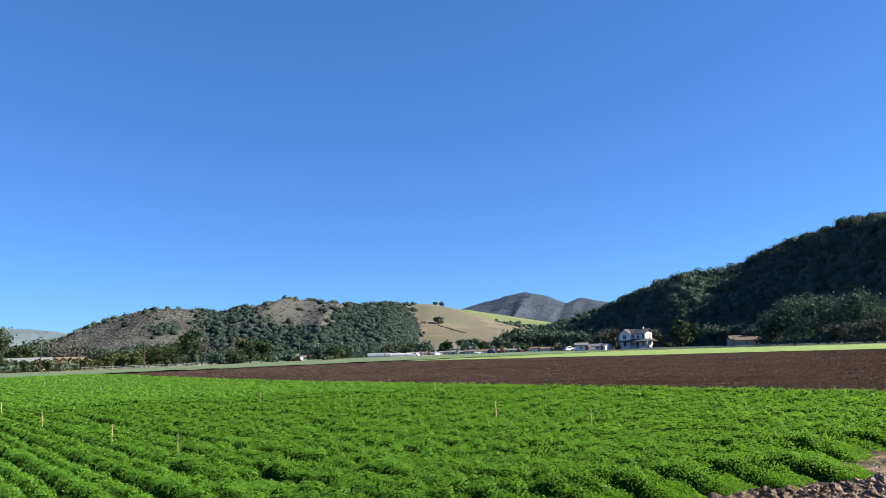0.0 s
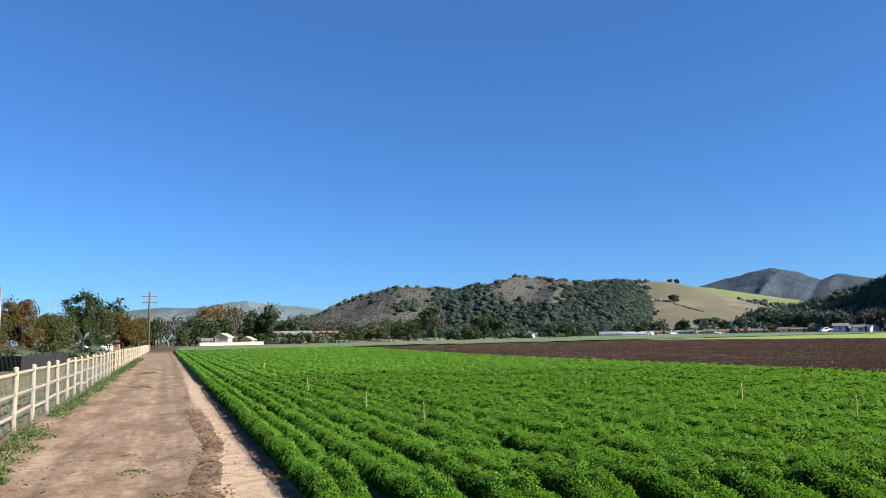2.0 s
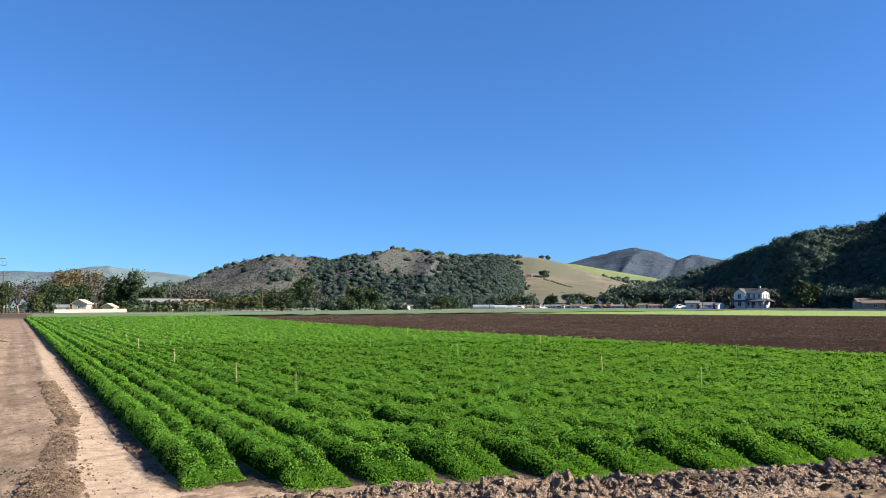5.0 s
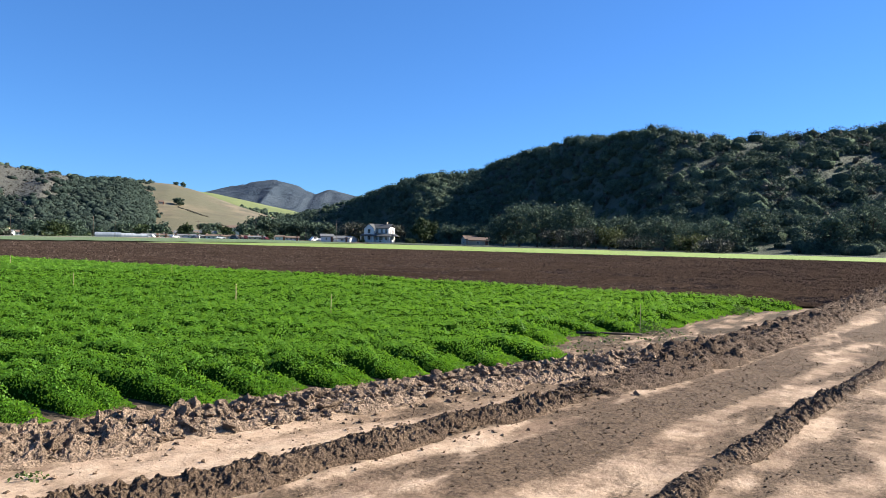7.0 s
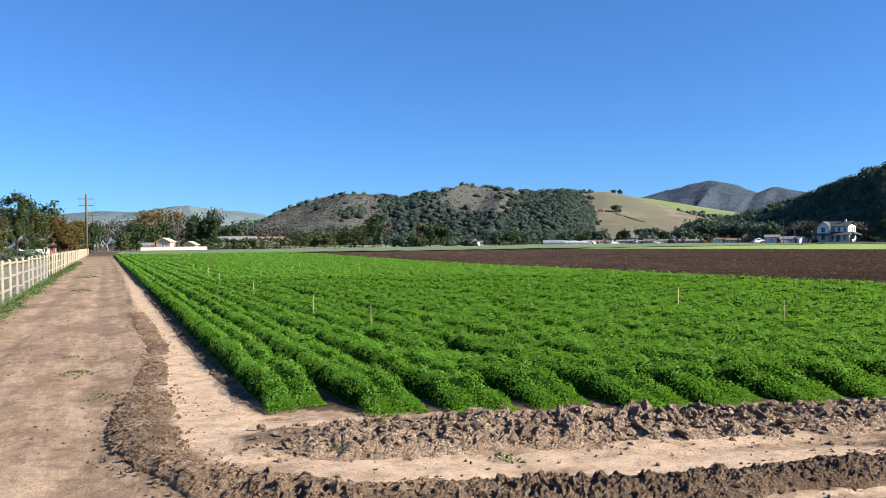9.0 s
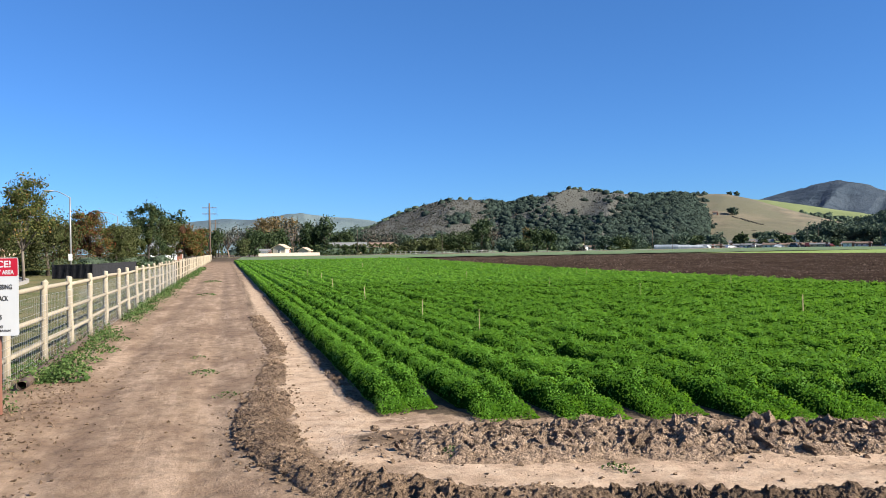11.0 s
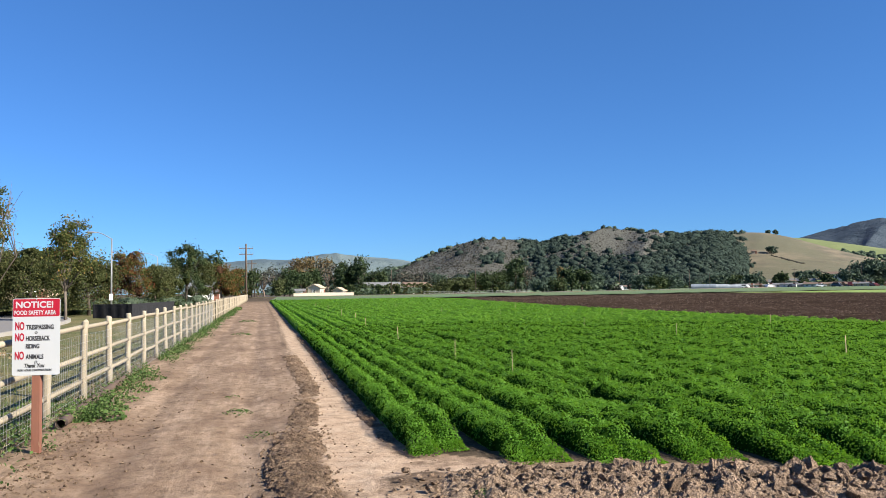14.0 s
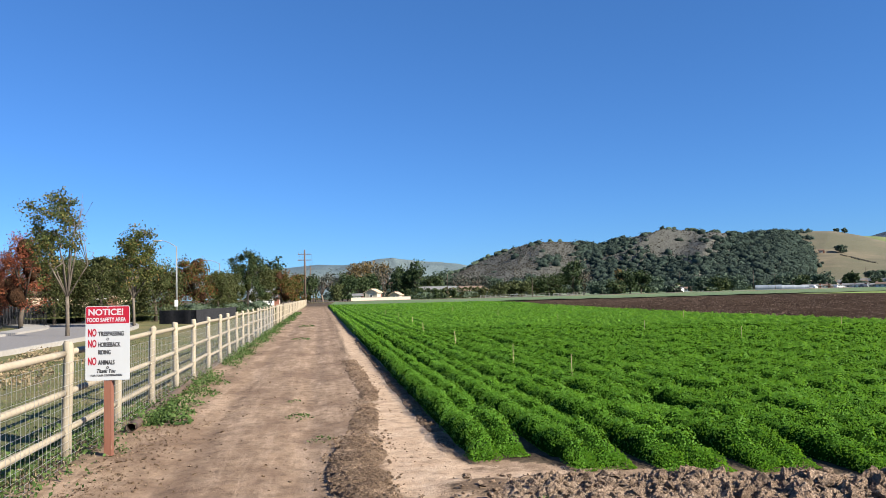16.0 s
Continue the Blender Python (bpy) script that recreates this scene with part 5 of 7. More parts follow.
for z in (1.222, 0.925):
    pile = Pile()
    ang = np.linspace(0, 2 * np.pi, 16)
    add_tube(pile, np.stack([0.0 + 0.011 * np.cos(ang), np.full(16, -0.002), z + 0.011 * np.sin(ang)], 1), 0.003, 5, False)
    part("mark", pile.mesh("mark", SIGN_BLACK), panel, "small round black mark")
for z in (PZ0 + 0.06, PZ1 - 0.015):
    pile = Pile()
    add_tube(pile, [(0, -0.006, z), (0, 0.002, z)], 0.007, 8)
    part("bolt", pile.mesh("bolt", STEEL, True), panel)

# ---- stakes in the crop ----
stake_mesh_pile = Pile()
add_box(stake_mesh_pile, -0.008, 0.008, -0.005, 0.005, -0.05, 0.56, 0.003)
stake_mesh = stake_mesh_pile.mesh("field_stake", STAKE_WOOD)
stakes = [(3.98, 10.99), (3.71, 13.82), (3.65, 19.93), (3.75, 27.4), (4.2, 34.5), (4.4, 42.5), (4.6, 54), (4.7, 68), (10.32, 8.0), (11.1, 11.4), (11.03, 17.46), (10.81, 23.07), (10.5, 31.5), (10.4, 42.5), (10.4, 58), (17.4, 12.9), (17.0, 21.3), (16.9, 32), (16.7, 47)]
for x, y in stakes:
    ob = new("field_stake", stake_mesh)
    ob.matrix_basis = pose(x, y, float(rise(x, y)), rng.normal(0, 1.5), rng.normal(0, 1.5), rng.uniform(0, 90))
    tagged(ob, "thin pale wooden stake standing in the crop", "stake", "stakes in the crop")
ob = new("field_stake", stake_mesh)
ob.matrix_basis = pose(12.5, 2.89, 0.02, 0, 1, 20)
tagged(ob, "thin wooden stake at the bare end of a crop bed", "stake", "stakes in the crop")
pile = Pile()
add_tube(pile, [(11.9, 3.95, 0.05), (12.15, 3.5, 0.055), (12.5, 2.85, 0.05)], 0.02, 8)
tagged(new("hose", pile.mesh("hose", DARK_PIPE, True)), "dark irrigation hose lying at the bare bed end", "hose")

# ---- plants ----
def limbs(pile, rng, h, r, fork, n, spread, upright=1.0, twigs=2):
    """A trunk with forking limbs; gives the limb tips."""
    lean = rng.normal(0, 0.03, 2)
    top = np.array([lean[0] * h, lean[1] * h, fork * h])
    add_tube(pile, [(0, 0, -0.1), (0, 0, fork * h * 0.4), tuple(top)], [r * 1.25, r, r * 0.85], 8)
    tips = []
    for k in range(n):
        a = 2 * np.pi * k / n + rng.uniform(-0.4, 0.4)
        reach, up = spread * rng.uniform(0.45, 0.95), h * rng.uniform(0.55, 0.95) * upright
        end = np.array([reach * math.cos(a), reach * math.sin(a), min(up, h * 0.97)])
        mid = top * 0.5 + end * 0.5 + (0, 0, 0.06 * h) + rng.normal(0, 0.04 * h, 3)
        add_tube(pile, [tuple(top * 0.97), tuple(mid), tuple(end)], [r * 0.55, r * 0.35, r * 0.1], 5)
        tips += [end, mid * 0.35 + end * 0.65]
        for j in range(twigs):
            e2 = mid * 0.4 + end * 0.6 + rng.normal(0, 0.14, 3) * (spread * 1.6, spread * 1.6, h * 0.7)
            e2[2] = np.clip(e2[2], fork * h * 0.8, h)
            add_tube(pile, [tuple(mid), tuple((mid + e2) / 2 + rng.normal(0, 0.03 * h, 3)), tuple(e2)], [r * 0.28, r * 0.16, r * 0.05], 4)
            tips.append(e2)
    return tips


def tree(at, h, spread, leaf, bark, label, seed, r=0.12, fork=0.3, n=6, leaves=3000, leaf_size=0.12, clump=0.35, fill=14, droop=0.0, twigs=2, name="tree", flat_top=1.0, cone=0.0, turn=0.0, crown_low=0.32, core=None, lean=(0, 0)):
    """A tapered trunk with limbs and a crown of leaf clumps with gaps."""
    rng = np.random.default_rng(seed)
    ob = thing(name, (at[0], at[1], float(rise(at[0], at[1]))), label, "tree", turn=turn)
    wood = Pile()
    tips = limbs(wood, rng, h, r, fork, n, spread, twigs=twigs)
    part("trunk", wood.mesh("trunk", bark, True), ob)
    if leaves:
        c = list(tips)
        for _ in range(fill):
            d = rng.normal(size=3)
            d /= np.linalg.norm(d)
            zz = rng.uniform(crown_low, 0.97)
            k = (1 - cone * (zz - crown_low) / (1 - crown_low)) * math.sqrt(max(0.05, 1 - (max(0, zz - 0.6) / 0.42) ** 2 * (1 - cone)))
            c.append(np.array([d[0] * spread * k, d[1] * spread * k, zz * h * flat_top]))
        c = np.array(c)
        pick = rng.integers(len(c), size=leaves)
        off = rng.normal(0, 1, (leaves, 3)) * clump * rng.uniform(0.5, 1.2, (len(c), 1))[pick]
        off[:, 2] *= 0.8
        if droop:
            off[:, 2] = -np.abs(rng.exponential(droop, leaves)) + 0.2
            off[:, :2] *= 0.6
        p = c[pick] + off
        p[:, :2] += np.clip(p[:, 2:] / h - 0.3, 0, 1) * np.array(lean)
        p[:, 2] = np.maximum(p[:, 2], 0.12 * h)
        part("crown", Pile().add(*leaf_quads(p, leaf_size * rng.uniform(0.6, 1.4, leaves), rng, 0.1, 1.5, droop=0.8 if droop else 0.2)).mesh("crown", leaf), ob)
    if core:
        # inner lumps coloured to stand in for the shade within the crown
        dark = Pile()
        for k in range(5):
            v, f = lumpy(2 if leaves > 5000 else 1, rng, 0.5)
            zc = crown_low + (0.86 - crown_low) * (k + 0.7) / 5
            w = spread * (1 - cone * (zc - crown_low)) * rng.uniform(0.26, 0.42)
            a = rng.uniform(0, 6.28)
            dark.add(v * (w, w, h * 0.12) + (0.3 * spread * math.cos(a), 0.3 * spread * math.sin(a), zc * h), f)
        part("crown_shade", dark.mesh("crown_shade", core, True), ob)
    return ob


def shrub(at, w, h, leaf, label, seed, leaves=900, leaf_size=0.1, name="shrub", depth=None, box=False):
    rng = np.random.default_rng(seed)
    d = depth or w
    ob = thing(name, (at[0], at[1], float(rise(at[0], at[1]))), label, "shrub")
    if box:
        p = rng.uniform(-1, 1, (leaves, 3))
        k = rng.integers(3, size=leaves)
        p[np.arange(leaves), k] = np.sign(p[np.arange(leaves), k]) * rng.uniform(0.85, 1.02, leaves)
        p = p * (w / 2, d / 2, h / 2) + (0, 0, h / 2)
        p[:, 2] += 0.08 * h * np.sin(p[:, 0] * 3.0)
    else:
        b = rng.normal(size=(9, 3))
        b[:, 2] = np.abs(b[:, 2])
        b /= np.linalg.norm(b, axis=1, keepdims=True)
        q = rng.normal(size=(leaves, 3))
        q /= np.linalg.norm(q, axis=1, keepdims=True)
        p = (b[rng.integers(9, size=leaves)] * 0.6 + q * 0.45) * (w / 2, d / 2, h * 0.85)
        p[:, 2] = np.abs(p[:, 2])
    part("foliage", Pile().add(*leaf_quads(p, leaf_size * rng.uniform(0.6, 1.4, leaves), rng, 0.2, 1.4)).mesh("foliage", leaf), ob)
    # core lump whose colour stands in for the shrub's inner shade
    v, f = lumpy(2, rng, 0.3)
    v = v * (w * 0.4, d * 0.4, h * 0.42) + (0, 0, h * 0.42)
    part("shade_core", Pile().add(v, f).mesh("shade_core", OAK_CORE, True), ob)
    return ob


# ---- beside the fence: lawn, street, dark fence ----
xs, ys = np.linspace(-34, -2.95, 80), np.linspace(-30, 150, 140)
lawn_mesh, lx, ly = sheet("lawn", xs, ys, lambda x, y: rise(x, y) + 0.03 + 0.10 * (fbm(x * 0.5, y * 0.5, 4, 101) - 0.3) * np.clip(-(x + 2.9) / 2, 0, 1), LAWN)
tagged(new("lawn", lawn_mesh), "patchy brown and green rough grass behind the fence", "lawn", kind="structure")


def lawn_z(x, y):
    return rise(x, y) + 0.03 + 0.10 * (fbm(x * 0.5, y * 0.5, 4, 101) - 0.3) * np.clip(-(x + 2.9) / 2, 0, 1)


def ribbon(name, line, width, z0, z1, material, label, off=0.0):
    """A strip of paving along a broken line."""
    pts = np.array(line, float)
    s = np.concatenate([[0], np.cumsum(np.hypot(*np.diff(pts, axis=0).T))])
    t = np.linspace(0, s[-1], 60)
    x, y = np.interp(t, s, pts[:, 0]), np.interp(t, s, pts[:, 1])
    ker = np.ones(7) / 7
    x, y = (np.convolve(np.pad(q, 3, mode="edge"), ker, "valid") for q in (x, y))
    d = np.stack([np.gradient(x), np.gradient(y)], 1)
    d /= np.linalg.norm(d, axis=1, keepdims=True)
    nrm = np.stack([-d[:, 1], d[:, 0]], 1)
    a, b = np.stack([x, y], 1) + nrm * (off - width / 2), np.stack([x, y], 1) + nrm * (off + width / 2)
    zz = rise(x, y)
    v = np.concatenate([np.c_[a, zz + z0], np.c_[a, zz + z1], np.c_[b, zz + z1], np.c_[b, zz + z0]])
    n = len(t)
    f = [(k * n + i, k * n + i + 1, (k + 1) * n + i + 1, (k + 1) * n + i) for k in range(3) for i in range(n - 1)]
    return tagged(new(name, Pile().add(v, np.array(f)).mesh(name, material)), label, "paving", kind="structure")


STREET = [(-12.2, -20), (-12.2, 10), (-12.2, 30), (-12.6, 42), (-14.5, 51), (-19, 58), (-30, 65), (-46, 70)]
ribbon("street", STREET, 4.8, 0.02, 0.13, ASPHALT, "sunlit grey asphalt street curving away", 0.0)
ribbon("kerb_near", STREET, 0.16, 0.0, 0.22, CONCRETE, "pale concrete kerb", -2.48)
ribbon("kerb_far", STREET, 0.18, 0.0, 0.24, CONCRETE, "pale concrete kerb", 2.49)
ribbon("sidewalk", STREET, 1.2, 0.0, 0.23, CONCRETE, "pale concrete sidewalk beside the street", 3.2)


def dark_fence(a, b, h, label, panels):
    """A dark screened steel fence with posts and a top rail."""
    ob = thing("metal_fence", (a[0], a[1], float(rise(*a))), label, "fence", "dark fences by the street")
    d = np.array(b) - np.array(a)
    for k in range(panels + 1):
        p = d * k / panels
        pile = Pile()
        add_tube(pile, [(p[0], p[1], -0.05), (p[0], p[1], h + 0.06)], 0.035, 6)
        part("post", pile.mesh("post", BLACK_FENCE, True), ob)
        if k < panels:
            q = d * (k + 1) / panels
            pile = Pile()
            for z in (0.1, h):
                add_tube(pile, [(p[0], p[1], z), (q[0], q[1], z)], 0.022, 5)
            n = max(8, int(np.hypot(*(q - p)) / 0.085))
            for t in np.linspace(0, 1, n):
                m = p * (1 - t) + q * t
                add_tube(pile, [(m[0], m[1], 0.06), (m[0], m[1], h)], 0.042, 4, False)
            part("panel", pile.mesh("panel", BLACK_FENCE), ob)
    return ob


dark_fence((-8.3, 50.4), (-7.2, 64), 0.95, "long dark slatted steel fence behind the lawn", 6)
dark_fence((-8.3, 50.4), (-10.9, 52), 0.95, "dark slatted steel fence at the street corner", 1)
dark_fence((-24.5, 52), (-19.4, 55.9), 1.5, "dark slatted steel fence beside the sidewalk", 3)

# shaggy grass and weeds
rng = np.random.default_rng(71)
gx_, gy_ = rng.uniform(-9, -2.75, 9000), 3 + 28 * rng.random(9000) ** 1.6
pile = Pile()
c = np.stack([gx_, gy_, lawn_z(gx_, gy_) + 0.04], 1)
pile.add(*leaf_quads(c, rng.uniform(0.008, 0.016, 9000), rng, -0.8, 7.0))
tagged(new("lawn_grass", pile.mesh("lawn_grass", GRASS)), "shaggy brown-green grass tufts on the lawn", "grass", kind="stuff")


def weed_patch(x, y, r, n, size, h, leaf, label, name="weed", seed=0):
    rg = np.random.default_rng(seed)
    ob = thing(name, (x, y, float(soil_z(x, y))), label, "weed", "weeds by the road")
    a, q = rg.uniform(0, 6.28, n), r * np.sqrt(rg.random(n))
    z = h * (1 - (q / r) ** 2) * rg.uniform(0.3, 1, n) + 0.01
    c = np.stack([q * np.cos(a), q * np.sin(a), z], 1)
    part("leaves", Pile().add(*leaf_quads(c, 0.72 * size * rg.uniform(0.5, 1.4, n), rg, 0.5, 1.1)).mesh("leaves", leaf), ob)
    return ob


FENCE_WEEDS = [(-2.12, 9.3, 0.26, 300, 0.06, 0.18), (-2.22, 10.0, 0.3, 320, 0.05, 0.18), (-2.3, 11.0, 0.36, 320, 0.045, 0.14), (-2.25, 12.2, 0.4, 360, 0.045, 0.14), (-2.3, 13.8, 0.42, 320, 0.045, 0.13), (-2.66, 7.85, 0.2, 150, 0.035, 0.16), (-2.3, 7.5, 0.09, 50, 0.03, 0.1)]  # place, radius, leaves, leaf size, height
ROAD_WEEDS = [(-0.48, 9.35, 0.2, 110, 0.035, 0.06), (-0.2, 7.6, 0.17, 60, 0.03, 0.05), (-0.87, 41, 0.5, 160, 0.06, 0.12), (-0.9, 28.3, 0.4, 140, 0.05, 0.08), (1.35, 6.25, 0.16, 240, 0.03, 0.14), (1.45, 4.4, 0.09, 60, 0.022, 0.07), (2.5, 3.75, 0.12, 50, 0.03, 0.04), (13.3, 3.0, 0.35, 260, 0.05, 0.22), (18.3, 2.3, 0.3, 260, 0.05, 0.25), (-0.6, 10.8, 0.12, 40, 0.03, 0.04)]
for k, (x, y, r, n, s, h) in enumerate(FENCE_WEEDS + ROAD_WEEDS):
    weed_patch(x, y, r, n, s, h, WEED, "low green broad-leaved weed on the roadside soil", seed=200 + k)
n = 15000
wy = 9.1 + 70 * rng.random(n) ** 1.7
wx = -2.42 + rng.normal(0, 0.17, n) + 0.22 * (vnoise(wy * 0.7, 0 * wy, 5) - 0.5)
keep = vnoise(wx * 2.5, wy * 1.1, 8) > 0.42
wx, wy = wx[keep], wy[keep]
c = np.stack([wx, wy, soil_z(wx, wy) + 0.15 * rng.random(len(wx)) ** 1.5], 1)
tagged(new("fence_weeds", Pile().add(*leaf_quads(c, 0.012 + 0.0006 * wy + 0.02 * rng.random(len(wx)), rng, 0.4, 1.3)).mesh("fence_weeds", WEED)), "green weeds along the foot of the fence", "weeds", kind="stuff")
n = 3600
wx, wy = rng.normal(-2.95, 0.28, n), 4.2 + 6.5 * rng.random(n)
c = np.stack([wx, wy, soil_z(wx, wy) + 0.03 + 0.16 * rng.random(n) ** 1.5], 1)
tagged(new("fence_foot_weeds", Pile().add(*leaf_quads(c, rng.uniform(0.012, 0.04, n), rng, 0.3, 1.4)).mesh("fence_foot_weeds", WEED)), "leafy green weeds under the wire fence", "weeds", kind="stuff")
n = 1300
wx, wy = rng.normal(-2.75, 0.16, n), 3.5 + 12 * rng.random(n)
c = np.stack([wx, wy, soil_z(wx, wy) + 0.14 * rng.random(n)], 1)
tagged(new("dry_grass", Pile().add(*leaf_quads(c, rng.uniform(0.005, 0.010, n), rng, -0.5, 9.0)).mesh("dry_grass", DRY)), "dry brown stems under the fence", "grass", kind="stuff")

n = 1500
wx, wy = rng.uniform(9.2, 13.6, n), rng.uniform(2.0, 4.4, n)
keep = (vnoise(wx * 3.0, wy * 2.0, 18) > 0.52) & (wy < row_end(wx) + 0.3)
wx, wy = wx[keep], wy[keep]
c = np.stack([wx, wy, soil_z(wx, wy) + 0.03 + 0.02 * rng.random(len(wx))], 1)
tagged(new("bed_litter", Pile().add(*leaf_quads(c - (0, 0, 0.02), rng.uniform(0.008, 0.022, len(wx)), rng, 0.93, 4.0)).mesh("bed_litter", DRY)), "dry plant litter on the bare bed ends", "litter", kind="stuff")
c = c[::3] + (0.1, 0.05, 0.0)
tagged(new("bed_seedlings", Pile().add(*leaf_quads(c, rng.uniform(0.02, 0.05, len(c)), rng, 0.4, 1.3)).mesh("bed_seedlings", WEED)), "small green weeds on the bare bed ends", "weeds", kind="stuff")

# ---- trees by the street ----
tree(pol(-17.7, 37.8), 6.9, 1.2, PEAR, BARK, "slender young pear tree with turning leaves", 301, r=0.085, fork=0.28, n=8, leaves=7000, leaf_size=0.070, clump=0.22, fill=22, twigs=4, name="pear_tree", crown_low=0.55, lean=(-1.4, 0))
tree(pol(-13.4, 49), 6.1, 1.2, PEAR, BARK, "young pear tree with yellow-green autumn leaves", 302, r=0.08, fork=0.3, n=8, leaves=8000, leaf_size=0.082, clump=0.24, fill=30, twigs=4, name="pear_tree", crown_low=0.42, lean=(0.5, 0))
for k, (az, d, h, w) in enumerate([(-18.4, 60, 5.0, 2.3), (-17.2, 63, 5.2, 2.2), (-15.5, 60, 5.3, 2.4), (-13.7, 63, 4.9, 2.2), (-11.9, 62, 4.6, 2.0)]):
    tree(pol(az, d), h, w, WILLOW, DARK_BARK, "drooping olive-green willow-like tree", 310 + k, r=0.13, fork=0.4, n=8, leaves=10000, leaf_size=0.09, clump=0.45, fill=30, droop=1.1, name="weeping_tree", crown_low=0.55, core=LEAF_CORE)
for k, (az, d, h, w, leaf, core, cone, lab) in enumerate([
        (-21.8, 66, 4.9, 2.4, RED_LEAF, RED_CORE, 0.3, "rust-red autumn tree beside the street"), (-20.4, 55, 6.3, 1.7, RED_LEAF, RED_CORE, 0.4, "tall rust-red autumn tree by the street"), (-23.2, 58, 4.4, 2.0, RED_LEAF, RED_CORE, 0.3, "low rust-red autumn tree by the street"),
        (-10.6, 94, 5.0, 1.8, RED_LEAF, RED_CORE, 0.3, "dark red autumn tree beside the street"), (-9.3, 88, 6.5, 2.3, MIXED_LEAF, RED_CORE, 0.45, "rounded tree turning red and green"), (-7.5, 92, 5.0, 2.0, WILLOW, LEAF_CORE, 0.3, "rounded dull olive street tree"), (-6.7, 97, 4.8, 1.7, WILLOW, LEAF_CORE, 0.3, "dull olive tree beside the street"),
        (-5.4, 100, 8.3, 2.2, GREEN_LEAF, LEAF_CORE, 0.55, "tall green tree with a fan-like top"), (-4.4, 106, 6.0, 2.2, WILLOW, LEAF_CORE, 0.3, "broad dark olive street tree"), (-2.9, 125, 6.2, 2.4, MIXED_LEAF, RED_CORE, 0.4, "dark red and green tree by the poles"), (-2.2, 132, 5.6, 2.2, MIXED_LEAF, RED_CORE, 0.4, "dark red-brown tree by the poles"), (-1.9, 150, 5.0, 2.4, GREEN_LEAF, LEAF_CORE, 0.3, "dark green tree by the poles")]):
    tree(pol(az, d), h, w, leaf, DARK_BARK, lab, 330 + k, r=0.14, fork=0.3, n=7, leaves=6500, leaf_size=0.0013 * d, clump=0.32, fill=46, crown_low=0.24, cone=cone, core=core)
tree(pol(-3.6, 165), 10.0, 2.2, CONIFER, DARK_BARK, "tall dark pine with layered crown", 350, r=0.2, fork=0.5, n=8, leaves=1600, leaf_size=0.35, clump=0.6, fill=6, crown_low=0.7, name="pine_tree")
for k in range(9):
    x, y = pol(-21.5 + 1.15 * k, 64 + 1.5 * (k % 3))
    shrub((x, y), 3.2, 1.5 + 0.5 * (k % 2), (GREEN_LEAF, BRIGHT_LEAF)[k % 3 == 1], "low green garden shrub behind the street", 360 + k, 700, 0.14)
for k in range(6):
    x, y = pol(-10.5 + 1.2 * k, 84 + 4 * k)
    shrub((x, y), 4.0, 1.6, GREEN_LEAF, "dark green hedge shrub under the trees", 380 + k, 600, 0.16)
for k, (x, y) in enumerate([(-6.6, 16.5), (-7.4, 18.6), (-7.9, 21.0), (-6.9, 20.0), (-8.4, 23.0), (-6.2, 14.6), (-7.6, 16.4)]):
    weed_patch(x, y, 0.8, 420, 0.07, 0.32, DRY, "dry brown low shrub on the lawn", "dry_shrub", 390 + k)


def street_lamp(at, h, arm, label, turn):
    ob = thing("street_lamp", (at[0], at[1], float(rise(*at))), label, "street lamp", "street lamps", turn=turn)
    pile = Pile()
    add_tube(pile, [(0, 0, 0), (0, 0, h * 0.5), (0, 0, h)], [0.075, 0.06, 0.045], 8)
    part("pole", pile.mesh("pole", STEEL, True), ob)
    pile = Pile()
    t = np.linspace(0, 1, 8)
    add_tube(pile, np.stack([-arm * t, 0 * t, h - 0.05 + 0.5 * np.sin(t * 1.5)], 1), 0.03, 6)
    part("arm", pile.mesh("arm", STEEL, True), ob)
    pile = Pile()
    v, f = ICO2
    pile.add(v * (0.4, 0.14, 0.07) + (-arm - 0.25, 0, h + 0.43), f)
    part("lamp_head", pile.mesh("lamp_head", STEEL, True), ob)
    pile = Pile()
    add_box(pile, -0.12, 0.12, -0.14, -0.11, 1.2, 1.65, 0.01)
    part("plate", pile.mesh("plate", PAINT_WHITE), ob, "small pale plate on the pole")
    return ob


street_lamp(pol(-10.5, 57), 5.55, 1.1, "curved grey steel street lamp by the street", 0)
street_lamp(pol(-7.4, 100), 6.3, 1.6, "curved grey steel street lamp among the trees", 10)

# ---- utility poles ----
def utility_pole(at, h, label, arms=2, turn=0.0, r=0.16):
    ob = thing("utility_pole", (at[0], at[1], float(rise(*at))), label, "utility pole", "utility poles", turn=turn)
    pile = Pile()
    add_tube(pile, [(0, 0, 0), (0, 0, h * 0.6), (0, 0, h)], [r, 0.85 * r, 0.65 * r], 8)
    part("pole", pile.mesh("pole", POLE_WOOD, True), ob)
    for k in range(arms):
        z = h - 0.9 - 1.1 * k
        pile = Pile()
        add_box(pile, -1.25, 1.25, -0.06, 0.06, z, z + 0.12, 0.01)
        arm = part("crossarm", pile.mesh("crossarm", POLE_WOOD), ob)
        for x in (-1.15, -0.6, 0.6, 1.15):
            pile = Pile()
            add_tube(pile, [(x, 0, z + 0.1), (x, 0, z + 0.3)], [0.05, 0.03], 6)
            part("insulator", pile.mesh("insulator", STEEL, True), arm)
    return ob


